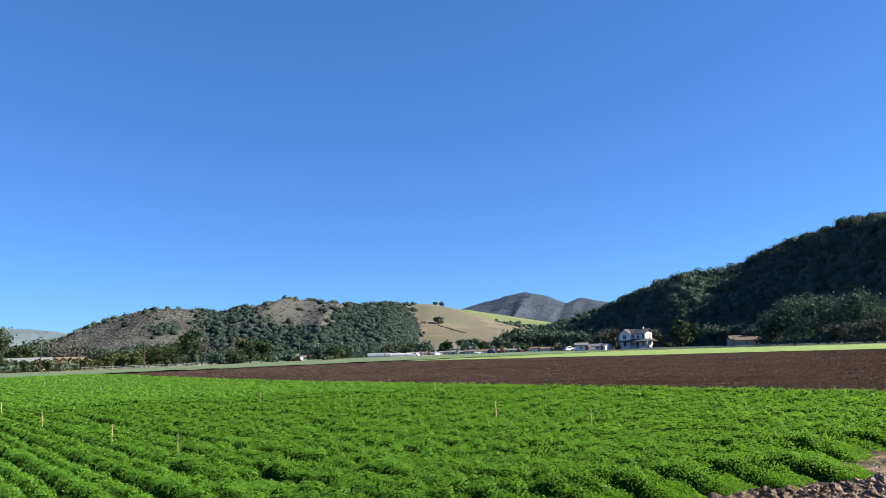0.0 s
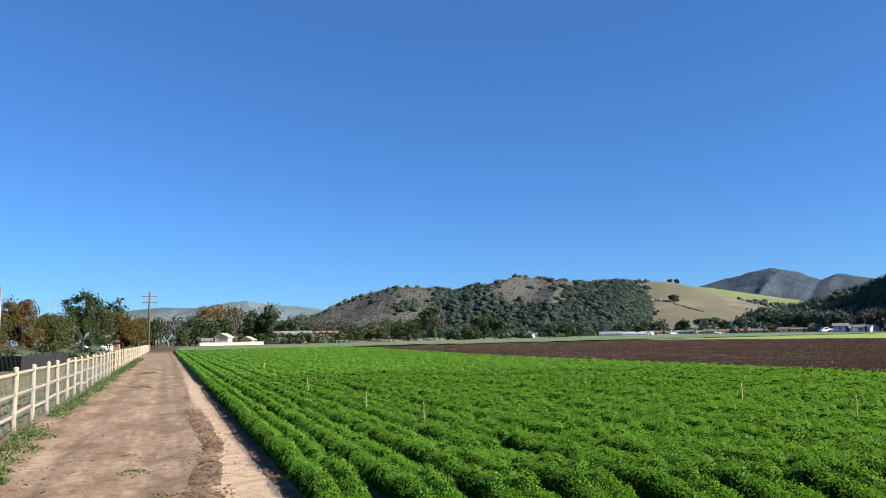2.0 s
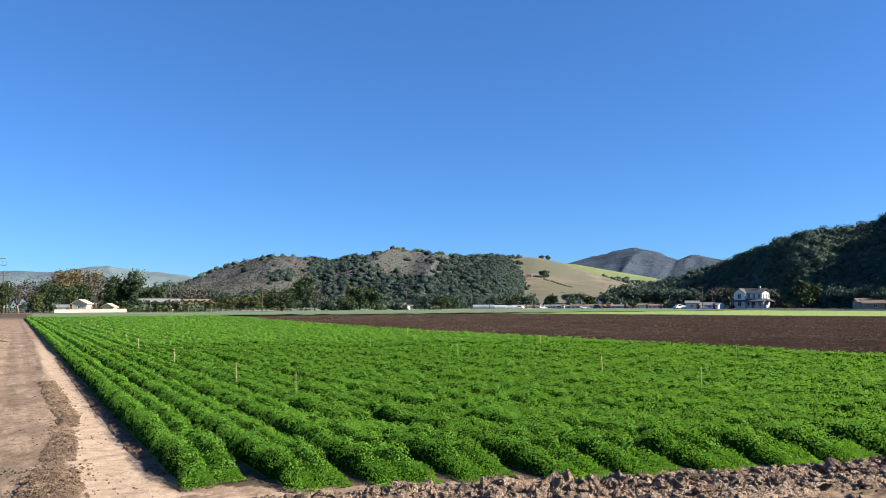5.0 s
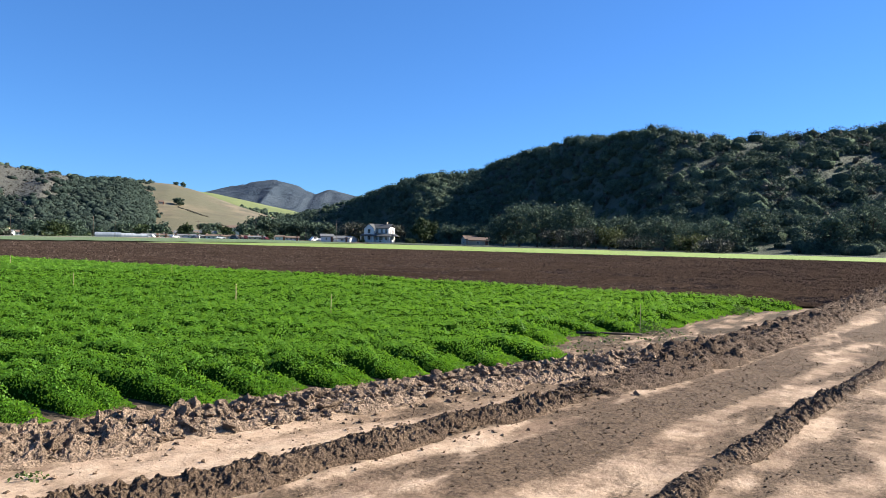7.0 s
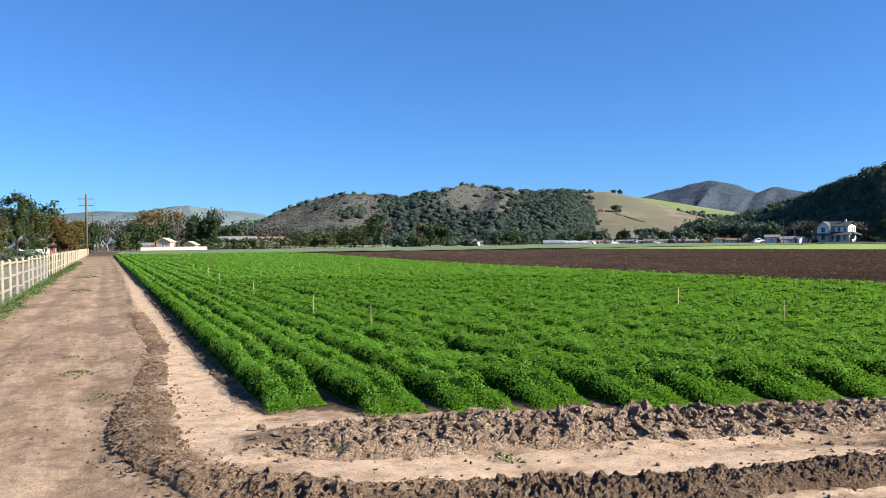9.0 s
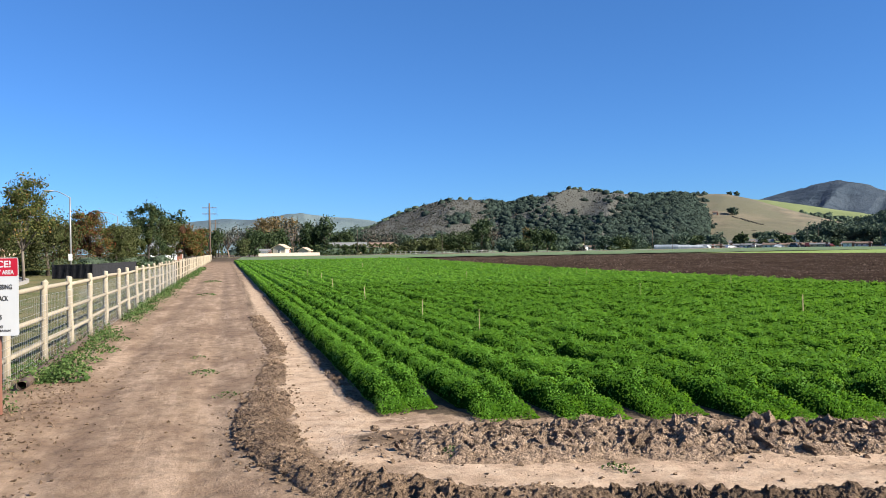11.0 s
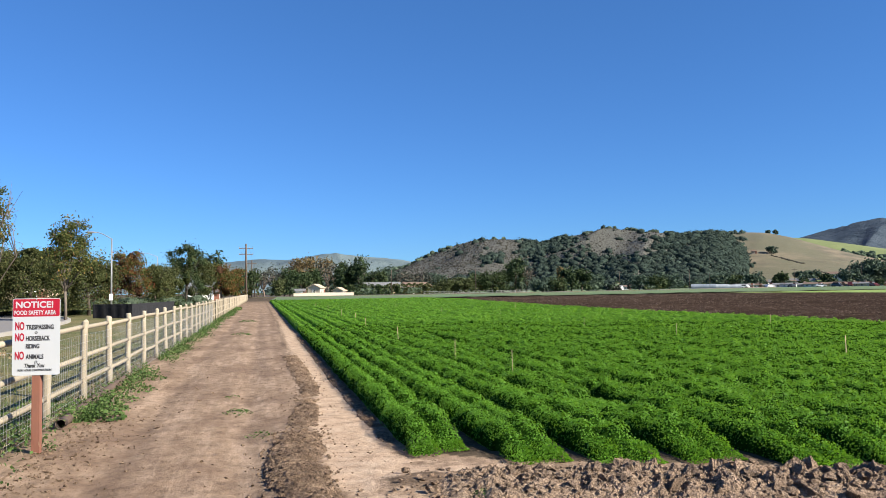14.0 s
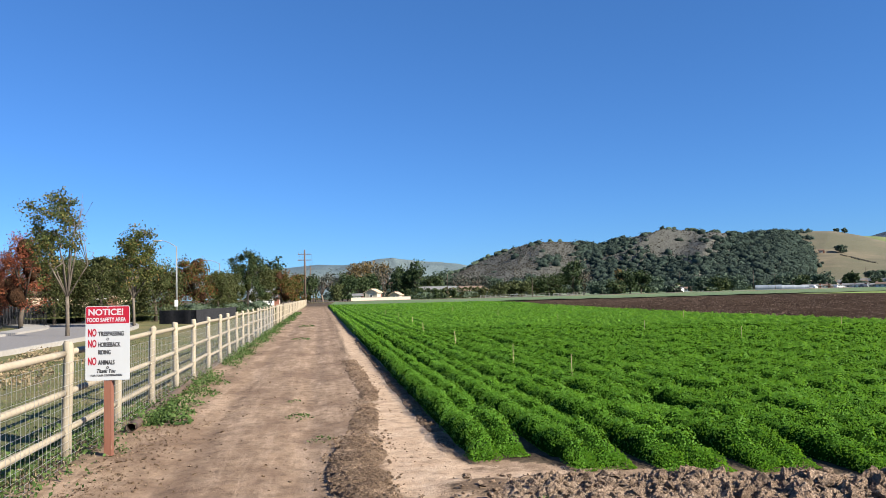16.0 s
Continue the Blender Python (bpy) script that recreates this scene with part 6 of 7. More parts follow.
poles = [((-2.8, 139.0), 10.5, 2), ((-2.55, 205.0), 10.2, 1), ((-2.3, 262), 9.8, 1), ((-5.8, 176), 6.2, 0)]
for at, h, arms in poles:
    utility_pole(at, h, "brown wooden utility pole beside the farm road", arms, r=0.21)
for az, d, h, arms in ((9.8, 235, 8.0, 0), (16.3, 215, 7.6, 0), (17.2, 260, 6.0, 0), (32.2, 300, 7.8, 0), (33.6, 330, 7.0, 1), (24.8, 340, 9.0, 1), (27.2, 360, 9.0, 1), (39.2, 380, 9, 1), (42.6, 400, 9.5, 0), (43.3, 390, 9.5, 1), (49.3, 305, 9.0, 1), (50.0, 330, 5.5, 0), (47.0, 335, 6.0, 0)):
    utility_pole(pol(az, d), h, "thin weathered utility pole near the houses", arms, turn=-az, r=0.10)
pile = Pile()
for x in (-1.15, -0.6, 0.6, 1.15):
    t = np.linspace(0, 1, 12)
    a, b = np.array((-2.8 + x, 139.0, 10.0)), np.array((-2.55 + x, 205.0, 10.2))
    add_tube(pile, a + (b - a) * t[:, None] - np.stack([0 * t, 0 * t, 4 * t * (1 - t)], 1), 0.012, 3, False)
tagged(new("power_lines", pile.mesh("power_lines", SIGN_BLACK)), "thin dark wires between the poles", "wire", kind="stuff")


# ---- buildings ----
def gable(pile, w, d, h, r, over=0.4, thick=0.18):
    """A pitched roof with eaves, its ridge along x."""
    for s in (-1, 1):
        y0, z0 = s * (d / 2 + over), h - over * r / (d / 2)
        v = [(-w / 2 - over, y0, z0), (w / 2 + over, y0, z0), (w / 2 + over, 0, h + r), (-w / 2 - over, 0, h + r)]
        v += [(a, b, c + thick) for a, b, c in v]
        pile.add(v, [(0, 1, 2, 3), (7, 6, 5, 4), (0, 4, 5, 1), (1, 5, 6, 2), (2, 6, 7, 3), (3, 7, 4, 0)])


def walls(pile, w, d, h, r):
    """Four walls, the two gables drawn up to the ridge."""
    v = [(-w / 2, -d / 2, 0), (w / 2, -d / 2, 0), (w / 2, d / 2, 0), (-w / 2, d / 2, 0), (-w / 2, -d / 2, h), (w / 2, -d / 2, h), (w / 2, d / 2, h), (-w / 2, d / 2, h), (-w / 2, 0, h + r), (w / 2, 0, h + r)]
    pile.add(v, [(0, 1, 5, 4), (2, 3, 7, 6)])
    pile.t.append(np.array([(5, 6, 9), (7, 4, 8)]) + pile.n - 10)
    pile.q.append(np.array([(1, 2, 6, 5), (3, 0, 4, 7)]) + pile.n - 10)


def window(parent, x, y, z, w, h, side="y", frame_mat=None):
    """A framed window on a wall face looking along -y, or along -x or +x."""
    ob = Pile()
    t = 0.06
    for a0, a1, b0, b1 in ((-w / 2 - t, w / 2 + t, -t, 0), (-w / 2 - t, w / 2 + t, h, h + t), (-w / 2 - t, -w / 2, 0, h), (w / 2, w / 2 + t, 0, h), (-0.03, 0.03, 0, h)):
        add_box(ob, a0, a1, -0.09, 0.0, b0, b1)
    win = part("window", ob.mesh("window", frame_mat or PAINT_WHITE), parent)
    win.matrix_basis = pose(x, y, z, 0, 0, {"y": 0, "x": -90, "X": 90}[side])
    pane = Pile()
    add_box(pane, -w / 2, w / 2, -0.04, -0.02, 0, h)
    part("pane", pane.mesh("pane", DARK_GLASS), win)
    return win


def house(at, w, d, h, r, wall, roof, label, turn=0.0, wins=3, door=True, name="house", group="village houses", chimney=False):
    ob = thing(name, (at[0], at[1], float(rise(*at)) - 0.05), label, "house", group, turn=turn)
    pile = Pile()
    walls(pile, w, d, h, r)
    part("wall", pile.mesh("wall", wall), ob)
    pile = Pile()
    gable(pile, w, d, h, r)
    top = part("roof", pile.mesh("roof", roof), ob)
    if chimney:
        pile = Pile()
        add_box(pile, w * 0.2, w * 0.2 + 0.7, -0.35, 0.35, h, h + r + 0.9, 0.05)
        part("chimney", pile.mesh("chimney", TAN_WALL), top)
    for k in range(wins):
        x = -w / 2 + w * (k + 0.7) / (wins + 0.5)
        window(ob, x, -d / 2 - 0.002, h * 0.38, min(1.4, w * 0.12), h * 0.38)
    window(ob, -w / 2 - 0.002, 0, h * 0.38, min(1.4, d * 0.2), h * 0.38, "x")
    if door:
        pile = Pile()
        add_box(pile, w * 0.32, w * 0.32 + 0.95, -d / 2 - 0.06, -d / 2 - 0.003, 0.05, 2.1, 0.01)
        part("door", pile.mesh("door", SIGN_POST), ob)
    return ob


def wall_run(name, a, b, h, t, material, label):
    ob = thing(name, (a[0], a[1], float(rise(*a))), label, "wall")
    d = np.array(b) - np.array(a)
    n = np.array((-d[1], d[0])) / np.hypot(*d) * t / 2
    z1 = float(rise(*b) - rise(*a))
    v = []
    for q, z in ((np.zeros(2), 0), (d, z1)):
        v += [(*(q - n), z - 0.3), (*(q + n), z - 0.3), (*(q + n), z + h), (*(q - n), z + h)]
    part("wall", Pile().add(v, [(0, 1, 2, 3), (7, 6, 5, 4), (0, 4, 5, 1), (1, 5, 6, 2), (2, 6, 7, 3), (3, 7, 4, 0)]).mesh("wall", material), ob)
    c = []
    for q, z in ((np.zeros(2), 0), (d, z1)):
        c += [(*(q - n * 1.5), z + h + 0.004), (*(q + n * 1.5), z + h + 0.004), (*(q + n * 1.5), z + h + 0.12), (*(q - n * 1.5), z + h + 0.12)]
    part("coping", Pile().add(c, [(0, 1, 2, 3), (7, 6, 5, 4), (0, 4, 5, 1), (1, 5, 6, 2), (2, 6, 7, 3), (3, 7, 4, 0)]).mesh("coping", CONCRETE), ob)
    return ob


# white house with a grey hipped roof behind the fence
house(pol(-4.2, 150), 5.6, 5.5, 1.9, 1.5, WHITE_WALL, GREY_ROOF, "small white house with a grey shingle roof", 8, 2, True, group="houses by the street")
house(pol(-18.6, 78), 13, 7, 2.6, 1.2, TAN_WALL, BROWN_ROOF, "low tan house behind the street trees", 25, 3, group="houses by the street")

# far end of the farm road: road, wall, houses
ribbon("far_road", [(-30, 209), (20, 209), (80, 213), (150, 240), (220, 280), (300, 340)], 7, 0.02, 0.3, ASPHALT, "grey country road beyond the fields")
ribbon("road_shoulder", [(-30, 204), (20, 204), (80, 208), (150, 235), (220, 275)], 1.2, 0.02, 0.3, HILL_TAN, "dry grassy shoulder of the country road")
wall_run("garden_wall", pol(2.35, 216), pol(6.9, 220), 1.1, 0.25, CREAM_WALL, "cream stucco garden wall by the road")
house(pol(4.05, 228), 3.4, 4.0, 2.7, 1.0, CREAM_WALL, TAN_WALL, "cream stucco house with a pitched roof", 62, 2, group="houses by the road")
house(pol(5.8, 228), 2.6, 3.2, 1.8, 0.8, CREAM_WALL, TAN_WALL, "low cream stucco house behind the wall", 60, 2, group="houses by the road")
house(pol(2.85, 224), 2.6, 2.6, 1.8, 0.5, PAINT_WHITE, GREY_ROOF, "small white shed by the wall", 0, 1, group="houses by the road")
house(pol(9.0, 250), 14, 8, 2.8, 1.4, TAN_WALL, GREY_ROOF, "tan house half hidden by hedges", 20, 3, group="houses by the road")
house(pol(11.6, 258), 9, 7, 2.8, 1.3, WHITE_WALL, BROWN_ROOF, "pale house behind the brush", 15, 2, group="houses by the road")
house(pol(14.6, 262), 6, 5, 3.4, 1.4, WHITE_WALL, GREY_ROOF, "small white house in the trees", 10, 1, group="houses by the road")


def rail_fence_white(a, b, h, n, label):
    ob = thing("white_fence", (a[0], a[1], float(rise(*a))), label, "fence")
    d = np.array(b) - np.array(a)
    dz = float(rise(*b) - rise(*a))
    for k in range(n + 1):
        p = d * k / n
        pile = Pile()
        add_box(pile, p[0] - 0.05, p[0] + 0.05, p[1] - 0.05, p[1] + 0.05, dz * k / n - 0.2, dz * k / n + h, 0.02)
        part("post", pile.mesh("post", FAINT_WHITE), ob)
    for z in (0.45 * h, 0.92 * h):
        pile = Pile()
        add_tube(pile, [(0, 0, z), (d[0], d[1], z + dz)], 0.035, 4)
        part("rail", pile.mesh("rail", FAINT_WHITE), ob)


rail_fence_white(pol(12.3, 232), pol(17.6, 238), 1.0, 14, "white rail fence beside the far road")
rail_fence_white(pol(17.9, 238), pol(20.4, 246), 1.0, 7, "white rail fence in front of the trees")

# bearing, distance, height, half width, kind
ROAD_END_TREES = [(-0.9, 205, 7.5, 3, "green"), (0.2, 232, 9, 4, "bare"), (1.1, 236, 9.5, 4.2, "bare"), (-0.3, 236, 8.5, 3.6, "bare"), (1.2, 214, 5.2, 1.6, "bright"), (2.1, 232, 8.2, 3.2, "conifer"), (1.7, 238, 7, 3.4, "green"), (2.9, 240, 7.6, 3.6, "green"), (3, 262, 13.2, 5, "orange"), (4.1, 268, 14, 5.4, "orange"), (4.9, 262, 12, 4.6, "bare"), (5.5, 268, 12, 5, "bare"), (3.9, 246, 8.5, 3.4, "conifer"), (6.1, 246, 10.4, 4.2, "conifer"), (7.35, 244, 12.4, 3.6, "conifer"), (6.9, 252, 10, 3.6, "conifer")]
ROADSIDE_TREES = [(8.5, 258, 8.4, 4.2, "green"), (9.4, 262, 10, 4.6, "oak"), (10.3, 262, 8.2, 4.2, "bare"), (11.3, 266, 8, 4.4, "bare"), (12.2, 268, 8.4, 4.4, "bare"), (13.2, 270, 7, 4, "oak"), (13.9, 250, 4.6, 3.6, "bright"), (14.7, 252, 5, 3.8, "bright"), (15.5, 250, 4.8, 3.6, "bright"), (16.6, 256, 6.4, 4, "green"), (17.6, 258, 7.2, 4.2, "green"), (18.4, 262, 7.8, 4, "green"), (19.4, 264, 12.2, 4.2, "conifer")]
VILLAGE_TREES = [(20.2, 266, 9.2, 3.2, "bare"), (21.4, 262, 4.4, 4, "oak"), (22.4, 262, 4.4, 4, "green"), (23.6, 272, 8.6, 3.8, "conifer"), (24.4, 274, 8.2, 3.8, "conifer"), (22.9, 290, 9.5, 1.6, "orange"), (25.4, 285, 6, 3.6, "oak"), (28.6, 300, 5.4, 3.8, "oak"), (29.8, 302, 5, 4.4, "green"), (30.8, 310, 6, 4.4, "oak"), (34.2, 385, 7, 5, "oak"), (35.4, 390, 6, 4, "green"), (36.6, 372, 6.4, 4.4, "oak"), (38.4, 380, 6, 3.2, "conifer"), (39.9, 405, 5, 3.4, "oak"), (41.2, 400, 5.5, 2.4, "conifer")]
FARM_TREES = [(43.2, 432, 12.5, 6, "oak"), (43.9, 434, 13.5, 6, "oak"), (42.6, 420, 8, 5, "oak"), (44, 425, 11.5, 6, "oak"), (45.2, 430, 11, 6, "oak"), (46.5, 430, 10.5, 6, "oak"), (47.6, 420, 10, 6, "oak"), (48.6, 400, 9, 5, "oak"), (51, 345, 8.6, 5.8, "grey"), (50.3, 350, 7.5, 4.6, "grey"), (53.8, 348, 7.8, 4.6, "grey"), (55.9, 318, 10.6, 4.8, "conifer"), (56.4, 322, 9.6, 4.2, "conifer"), (58.1, 300, 7.6, 4.4, "oak"), (59, 292, 6.4, 3.8, "oak"), (60, 285, 7.8, 4.4, "oak"), (60.9, 270, 6.2, 3.6, "oak")]
WOOD_EDGE_TREES = [(62.2, 240, 9.6, 5.4, "oak"), (63.4, 236, 13, 6.4, "oak"), (64.8, 226, 13.2, 6.8, "oak"), (66.4, 222, 10.4, 5.4, "oak"), (67.6, 216, 13.2, 5.8, "oak"), (69.2, 208, 12, 5.6, "oak"), (70.8, 202, 11, 5.4, "oak"), (72.4, 194, 11.6, 5.6, "oak"), (74.2, 188, 12.4, 5.8, "oak"), (70.2, 190, 6, 3.4, "bright"), (72, 176, 4.6, 4.4, "grey"), (74.6, 172, 4.4, 4.6, "grey"), (75.8, 170, 4, 3.6, "bright"), (68.2, 198, 5.4, 3.6, "grey"), (66, 206, 4.6, 3.6, "grey")]
WOOD_EDGE_TREES_EAST = [(76.2, 184, 12.2, 5.6, "oak"), (78.4, 180, 12, 5.8, "oak"), (80.4, 178, 13, 6, "oak"), (82.8, 178, 12.4, 6, "oak"), (85.2, 178, 12.6, 6, "oak"), (87.6, 176, 13.4, 6.4, "oak"), (90, 176, 13, 6.2, "oak"), (77.6, 168, 3.4, 3.4, "grey")]
KINDS = {"oak": (OAK, DARK_BARK, "dark spreading oak at the foot of the hill", "oak_tree"), "green": (GREEN_LEAF, DARK_BARK, "rounded green tree near the houses", "tree"), "bright": (BRIGHT_LEAF, DARK_BARK, "low yellow-green tree beside the field", "tree"),
         "conifer": (CONIFER, DARK_BARK, "tall dark green conifer near the houses", "conifer_tree"), "orange": (RED_LEAF, BARK, "large tree with thin orange-brown leaves", "tree"), "bare": (SCRUB, BARE_TWIG, "leafless grey-brown tree behind the road", "bare_tree"), "grey": (SCRUB, BARK, "grey-brown bushy tree in thin leaf", "tree")}
ORANGE = leafy("orange_brown_leaf", [(0.0, (0.07, 0.07, 0.03)), (0.5, (0.13, 0.10, 0.045)), (1.0, (0.22, 0.145, 0.065))], 0.3)
KINDS["orange"] = (ORANGE,) + KINDS["orange"][1:]
for k, (az, d, h, w, kind) in enumerate(ROAD_END_TREES + ROADSIDE_TREES + VILLAGE_TREES + FARM_TREES + WOOD_EDGE_TREES + WOOD_EDGE_TREES_EAST):
    leaf, bark, lab, nm = KINDS[kind]
    if az > 69:
        h *= 0.55 + 0.4 * ((k * 37) % 11) / 11
        d += ((k * 23) % 7) * 5
    big = kind == "oak" and d < 260
    tree(pol(az, d), h, w, leaf, bark, lab, 500 + k, r=0.25, fork=0.2 if kind != "bare" else 0.25, n=8, leaves={"bare": 420, "orange": 2200, "conifer": 2200}.get(kind, 2900 if big else 1500), leaf_size=0.0017 * d,
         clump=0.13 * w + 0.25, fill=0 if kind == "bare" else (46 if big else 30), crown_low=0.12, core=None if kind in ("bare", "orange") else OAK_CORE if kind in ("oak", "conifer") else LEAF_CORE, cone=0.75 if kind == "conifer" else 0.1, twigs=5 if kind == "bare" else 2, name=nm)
for k, (az, d, w, h, leaf, lab) in enumerate([(7.6, 232, 12, 3.2, GREEN_LEAF, "tall dark clipped hedge by the road"), (9.2, 238, 10, 2.8, GREEN_LEAF, "tall dark clipped hedge by the road"), (11.0, 240, 14, 3.4, WILLOW, "tall brown-green hedge by the road"), (12.6, 244, 8, 2.6, WILLOW, "brown-green hedge by the road")]):
    shrub(pol(az, d), w, h, leaf, lab, 640 + k, 1100, 0.5, "hedge", 2.4, True)
for k in range(10):
    az = 8 + 2.3 * k + (k * 7 % 5) * 0.25
    d = 255 + 3.6 * k
    shrub(pol(az, d), 6.5, 2.4 + (k % 3) * 0.6, (GREEN_LEAF, OAK, SCRUB)[k % 3], ("green bush near the far road", "dark bush near the far road", "grey-brown bush near the far road")[k % 3], 660 + k, 420, 0.6, "bush")

# ---- greenhouse, barn and farmhouse ----
gh = thing("greenhouse", (*pol(32.3, 345), float(rise(*pol(32.3, 345)))), "long low white sheeted greenhouse beside the field", "greenhouse", turn=-33)
for k in range(4):
    pile = Pile()
    a = np.linspace(0, np.pi, 9)
    x0, x1 = 5.2 * k, 5.2 * k + 5.15
    prof = np.stack([3.0 - 3.0 * np.cos(a), (0.9 + 1.2 * np.sin(a)) * (1.0, 1.0, 0.9, 0.8)[k]], 1)
    prof = np.vstack([[0, 0], prof, [6.0, 0]])
    v = [(x, y, z) for x in (x0, x1) for y, z in prof]
    n = len(prof)
    pile.add(v, [(i, i + 1, n + i + 1, n + i) for i in range(n - 1)])
    for base in (0, n):
        pile.t.append(np.array([(base, base + i, base + i + 1) for i in range(1, n - 1)]))
    part("bay", pile.mesh("bay", (SHEET_GREY, SHEET_GREY, WHITE_SHEET, WHITE_SHEET)[k]), gh)

barn = house(pol(49.7, 318), 11.0, 7, 1.6, 0.95, WHITE_WALL, GREY_ROOF, "white barn with a grey low-pitched roof", -75, 2, True, "barn", "farm buildings")
house(pol(48.6, 316), 5, 5, 2.3, 0.9, WHITE_WALL, GREY_ROOF, "small white farm shed", -50, 1, True, "shed", "farm buildings")
house(pol(45.1, 330), 3.6, 3.4, 1.7, 0.5, WHITE_WALL, BROWN_ROOF, "small white building with a dark opening", -45, 1, True, "shed", "farm buildings")

FH = pol(52.85, 320)
farm = thing("farmhouse", (FH[0], FH[1], float(rise(*FH)) - 0.05), "two-storey white farmhouse with a wraparound porch", "house", turn=-76)
pile = Pile()
walls(pile, 8.6, 7.0, 5.6, 0.6)
part("wall", pile.mesh("wall", WHITE_WALL), farm)
pile = Pile()
gable(pile, 8.6, 7.0, 5.6, 1.5)
roof = part("roof", pile.mesh("roof", DARK_ROOF), farm)
pile = Pile()
add_box(pile, 1.6, 2.3, -0.4, 0.4, 5.6, 8.0, 0.05)
part("chimney", pile.mesh("chimney", TAN_WALL), roof)
wing = Pile()
walls(wing, 4.2, 4.6, 5.4, 1.7)
w = part("wing_wall", wing.mesh("wing_wall", WHITE_WALL), farm)
w.matrix_basis = pose(-4.2, -3.1, 0, 0, 0, 90)
wing = Pile()
gable(wing, 4.2, 4.6, 5.4, 1.7, 0.35)
w = part("wing_roof", wing.mesh("wing_roof", DARK_ROOF), farm)
w.matrix_basis = pose(-4.2, -3.1, 0, 0, 0, 90)
pile = Pile()
px0, px1, py0 = -7.6, 6.4, -7.2
v = [(px0, py0, 2.5), (px1, py0, 2.5), (px1, -3.4, 3.4), (px0, -3.4, 3.4)]
v += [(a, b, c + 0.22) for a, b, c in v]
pile.add(v, [(3, 2, 1, 0), (4, 5, 6, 7), (0, 1, 5, 4), (1, 2, 6, 5), (2, 3, 7, 6), (3, 0, 4, 7)])
v = [(4.2, -3.4, 3.4), (6.4, -7.2, 2.5), (6.4, 3.6, 2.5), (4.2, 3.6, 3.4)]
v += [(a, b, c + 0.2) for a, b, c in v]
pile.add(v, [(3, 2, 1, 0), (4, 5, 6, 7), (0, 1, 5, 4), (1, 2, 6, 5), (2, 3, 7, 6), (3, 0, 4, 7)])
porch = part("porch_roof", pile.mesh("porch_roof", DARK_ROOF), farm)
for x in (-7.3, -4.6, -1.9, 0.8, 3.5, 6.1):
    pile = Pile()
    add_box(pile, x - 0.13, x + 0.13, -7.0, -6.74, 0, 2.55, 0.02)
    part("porch_post", pile.mesh("porch_post", PAINT_WHITE), farm)
pile = Pile()
add_box(pile, -7.5, 6.3, -7.1, -3.4, 0, 0.35, 0.02)
part("porch_floor", pile.mesh("porch_floor", PAINT_WHITE), farm)
pile = Pile()
add_box(pile, -7.3, 6.1, -6.9, -6.82, 0.9, 1.05)
part("porch_rail", pile.mesh("porch_rail", PAINT_WHITE), farm)
for x in (-1.0, 1.0, 3.2):
    window(farm, x, -3.502, 3.7, 0.9, 1.5)
    window(farm, x, -3.502, 0.9, 0.9, 1.5)
window(farm, -4.2, -5.202, 3.6, 1.3, 1.6)
window(farm, -4.2, -5.202, 0.9, 1.3, 1.6)
for y in (-2.0, 0.3, 2.2):
    window(farm, 4.302, y, 3.7, 0.9, 1.5, "X")
pile = Pile()
add_box(pile, 0.0, 0.95, -3.58, -3.503, 0.36, 2.4, 0.01)
part("door", pile.mesh("door", SIGN_BLACK), farm)
farm.scale = (0.98, 0.98, 1.12)
shrub(pol(55.0, 312), 5, 1.8, GREEN_LEAF, "clipped green hedge by the farmhouse", 720, 500, 0.5, "hedge", 2.5, True)
shrub(pol(57.2, 306), 4, 1.4, OAK, "dark shrub by the farmhouse", 721, 400, 0.5)
shrub(pol(51.3, 316), 2.6, 1.6, GREEN_LEAF, "green shrub by the barn", 722, 300, 0.5)
house(pol(60.3, 262), 7, 5, 1.9, 0.9, TAN_WALL, BROWN_ROOF, "low tan shed with a red-brown roof", -60, 1, True, "shed", "farm buildings")
house(pol(59.7, 270), 6, 5, 2.2, 1.2, TAN_WALL, BROWN_ROOF, "red-brown roofed shed among oaks", -40, 1, True, "shed", "farm buildings")

# ---- village under the tan hill ----
rng = np.random.default_rng(90)
VILLAGE = [(26.8, 330, 6.8, 1.5, 0), (27.6, 350, 5.2, 1.5, 1), (29.2, 352, 5.8, 1.4, 0), (45.9, 350, 6.8, 1.4, 2), (43.2, 372, 7.6, 1.4, 1), (44.2, 380, 6.0, 1.3, 0), (42.1, 366, 6.4, 1.4, 2)]
VILLAGE += [(az, 352 + 8 * rng.random(), 4.6 + 4.0 * rng.random(), 1.1 + 0.35 * rng.random(), int(rng.integers(3))) for az in np.arange(35.9, 43.8, 0.74)]
VILLAGE += [(az, 398 + 20 * rng.random(), 6.0 + 4.5 * rng.random(), 2.3 + 0.7 * rng.random(), int(rng.integers(3))) for az in np.arange(34.3, 39.9, 0.62)]
for k, (az, d, w, h, rm) in enumerate(VILLAGE):
    wm = (0, 0, 1, 0, 2)[k % 5]
    house(pol(az, d), w, 3.6, h, 0.42 * h, (WHITE_WALL, CREAM_WALL, TAN_WALL)[wm], (GREY_ROOF, BROWN_ROOF, BROWN_ROOF)[rm], ("white", "cream", "tan")[wm] + " village house with a " + ("grey", "brown", "brown")[rm] + " pitched roof", -az + (k * 53 % 34) - 17, 3, chimney=k % 4 == 0)
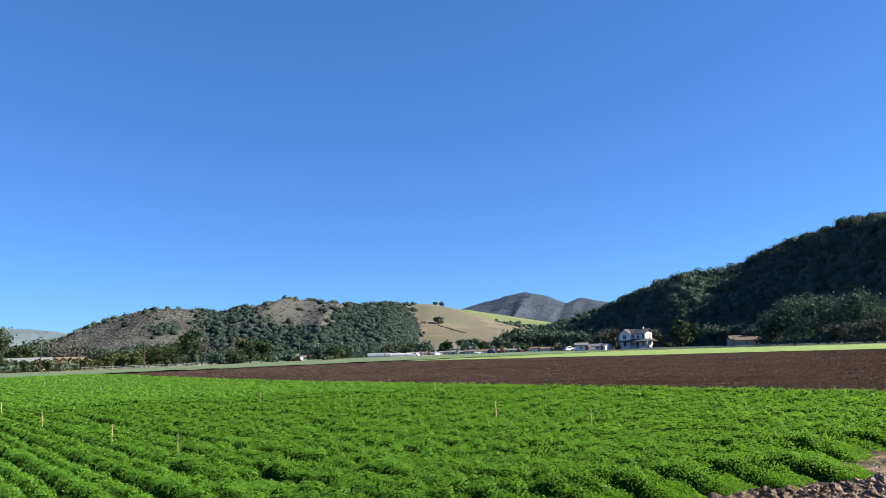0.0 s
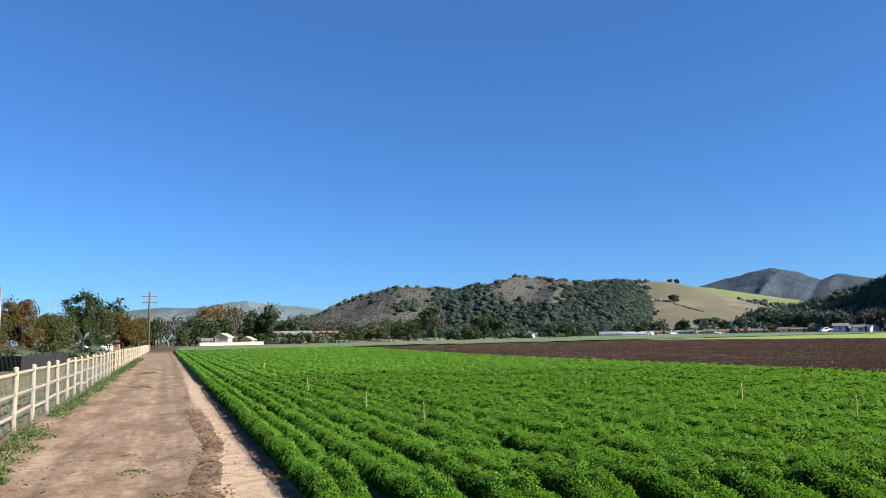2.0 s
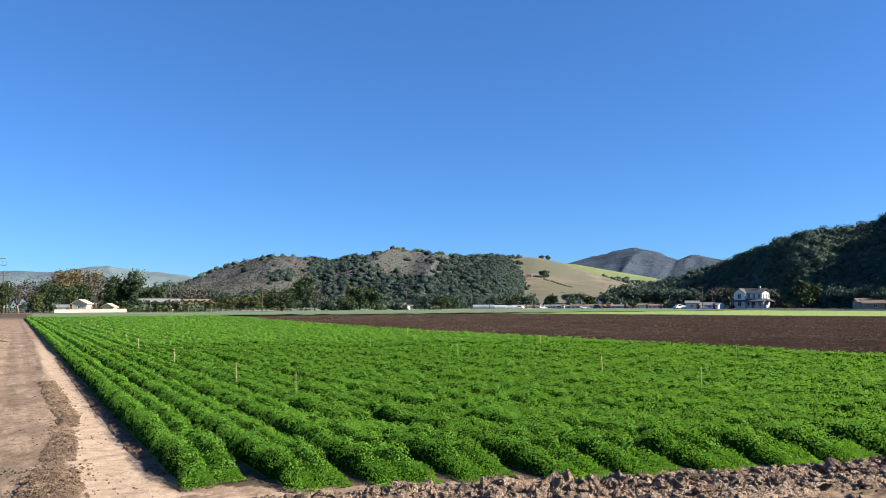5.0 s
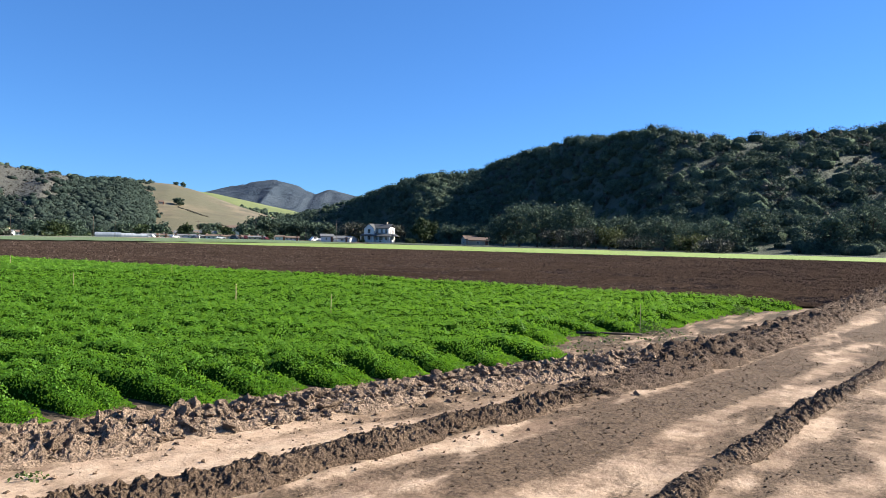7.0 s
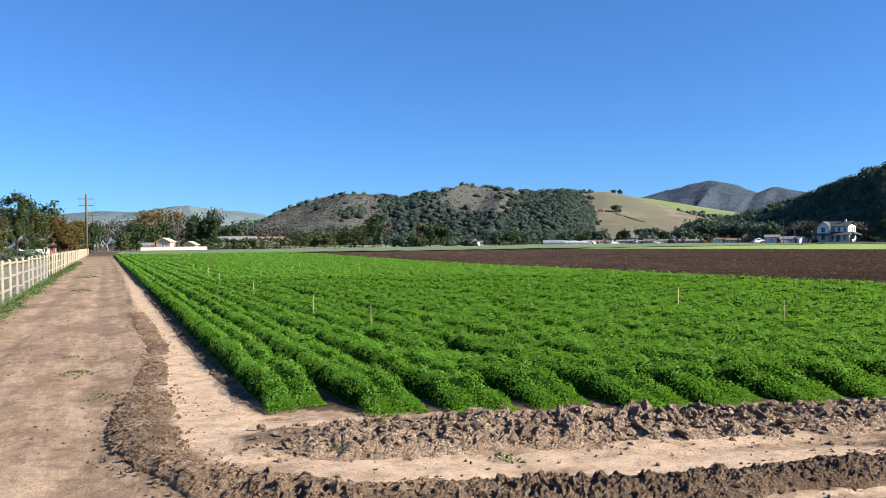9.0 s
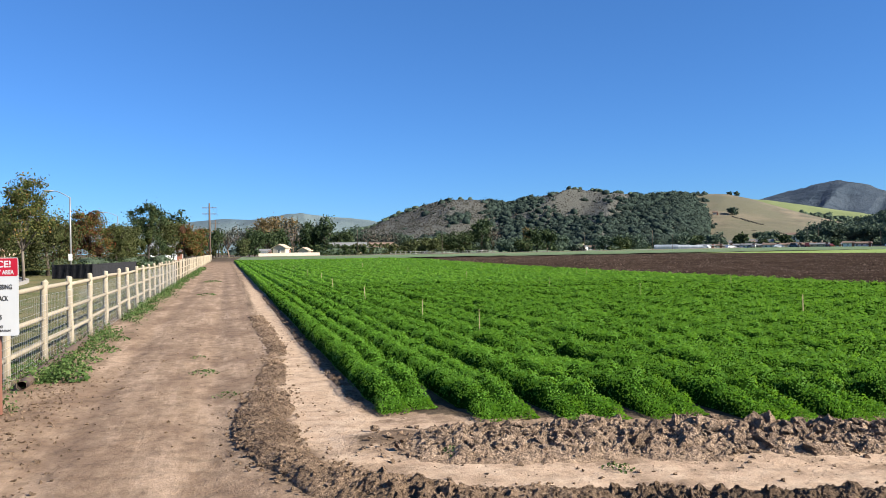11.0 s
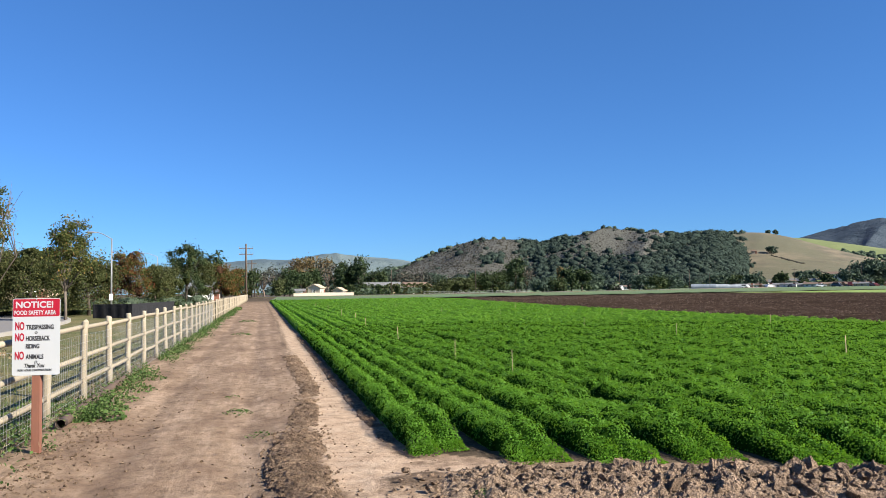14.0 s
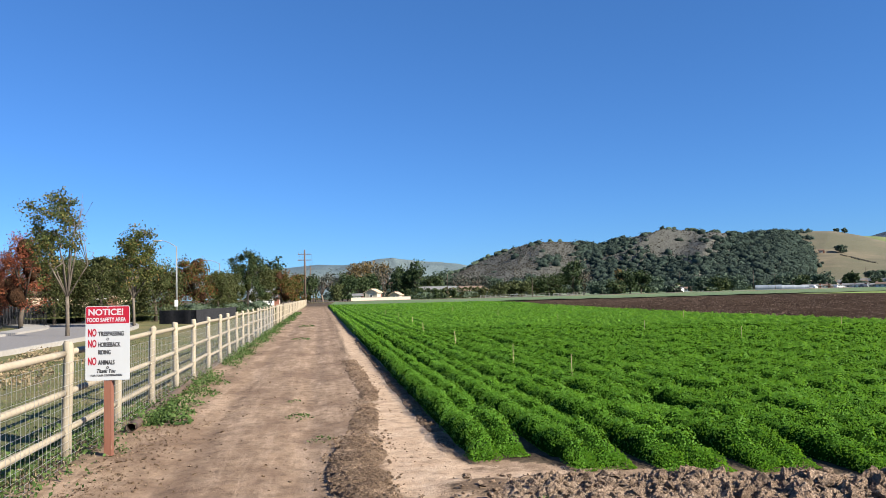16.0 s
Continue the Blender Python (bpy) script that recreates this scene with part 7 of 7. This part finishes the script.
for k in range(24):
    az = 26.2 + 0.78 * k + ((k * 29) % 7) * 0.1
    tree(pol(az, 362 + (k * 17) % 30), 2.2 + (k * 13 % 9) * 0.36, 1.5 + (k * 7 % 5) * 0.35, (OAK, GREEN_LEAF, OAK, CONIFER)[k % 4], DARK_BARK, ("dark oak among the village houses", "rounded green tree among the village houses", "dark oak among the village houses", "small dark conifer among the village houses")[k % 4], 800 + k, r=0.15, fork=0.2, n=6, leaves=420, leaf_size=0.6, clump=0.5, fill=20, crown_low=0.1, core=OAK_CORE, cone=0.6 if k % 4 == 3 else 0.15, name=("oak_tree", "tree", "oak_tree", "conifer_tree")[k % 4])
rng = np.random.default_rng(91)
u = hill_tan.at(np.array([0.33, 0.37, 0.40, 0.57, 0.62, 0.52]), np.array([0.45, 0.46, 0.47, 0.12, 0.14, 0.12]))
hut = house((0, 0), 2.8, 2.4, 2.0, 0.8, CREAM_WALL, BROWN_ROOF, "small cream hut on the tan hillside", -30, 1)
hut.location = Vector(u[0]) + Vector((0, 0, -0.2))
villa = house((0, 0), 12, 8, 4.8, 1.4, WHITE_WALL, BROWN_ROOF, "white two-storey villa on the lower hillside", -45, 4)
villa.location = Vector(hill_tan.at(np.array([0.66]), np.array([0.10]))[0]) + Vector((0, 0, -0.3))
for q, h, w in ((u[2], 5.0, 3.2), (u[3], 6, 3.4), (u[5], 5, 3.0)):
    ob = tree((0, 0), h, w, OAK, DARK_BARK, "round dark oak standing alone on dry grass", 740 + int(h * 3), r=0.3, fork=0.2, n=8, leaves=900, leaf_size=0.7, clump=0.6, fill=30, crown_low=0.15, name="oak_tree")
    ob.location = Vector(q) + Vector((0, 0, -0.2))
for az in (37.6, 38.1):
    ob = tree((0, 0), 4.5, 2.0, OAK, DARK_BARK, "round oak on the skyline of the tan hill", 760 + int(az * 10), r=0.3, fork=0.2, n=8, leaves=500, leaf_size=0.7, clump=0.5, fill=20, crown_low=0.15, name="oak_tree")
    x, y = pol(az, 730)
    ob.location = (x, y, 1.57 + 720 * math.tan(radians(3.5)))


def vehicle(at, paint, label, turn, tall=1.45, name="car", l=4.3):
    ob = thing(name, (at[0], at[1], float(rise(*at))), label, "car", "parked vehicles in the village", turn=turn)
    bm = Pile()
    prof = [(-l / 2, 0.35), (-l / 2, 0.85), (-l / 2 + 0.9, 0.95), (-l / 2 + 1.5, tall), (l / 2 - 0.9, tall), (l / 2 - 0.25, 0.95), (l / 2, 0.85), (l / 2, 0.35)]
    n = len(prof)
    v = [(x, y * (0.82 if z > 1.0 else 1), z) for y in (-0.85, 0.85) for x, z in prof]
    bm.add(v, [(i, (i + 1) % n, n + (i + 1) % n, n + i) for i in range(n)])
    for base in (0, n):
        bm.t.append(np.array([(base, base + i, base + i + 1) for i in range(1, n - 1)]))
    body = part("body", bm.mesh("body", paint), ob)
    g = Pile()
    add_box(g, -l / 2 + 1.35, l / 2 - 0.85, -0.80, 0.80, 1.0, tall - 0.1, 0.02)
    part("glass", g.mesh("glass", DARK_GLASS), ob)
    for x in (-l / 2 + 0.8, l / 2 - 0.8):
        for y in (-0.8, 0.8):
            w = Pile()
            add_tube(w, [(x, y - 0.1, 0.33), (x, y + 0.1, 0.33)], 0.33, 12)
            part("wheel", w.mesh("wheel", TYRE, True), ob)
    return ob


for k, (az, d) in enumerate([(47.6, 322), (48.0, 324), (44.0, 340), (41.8, 346), (40.8, 350), (37.6, 352), (42.6, 348), (39.0, 346), (35.9, 350)]):
    vehicle(pol(az, d), CAR_PAINTS[k % 4], ("white", "silver", "red", "dark")[k % 4] + " parked car in front of the houses", k * 37, 1.45 + 0.5 * (k % 3 == 0))
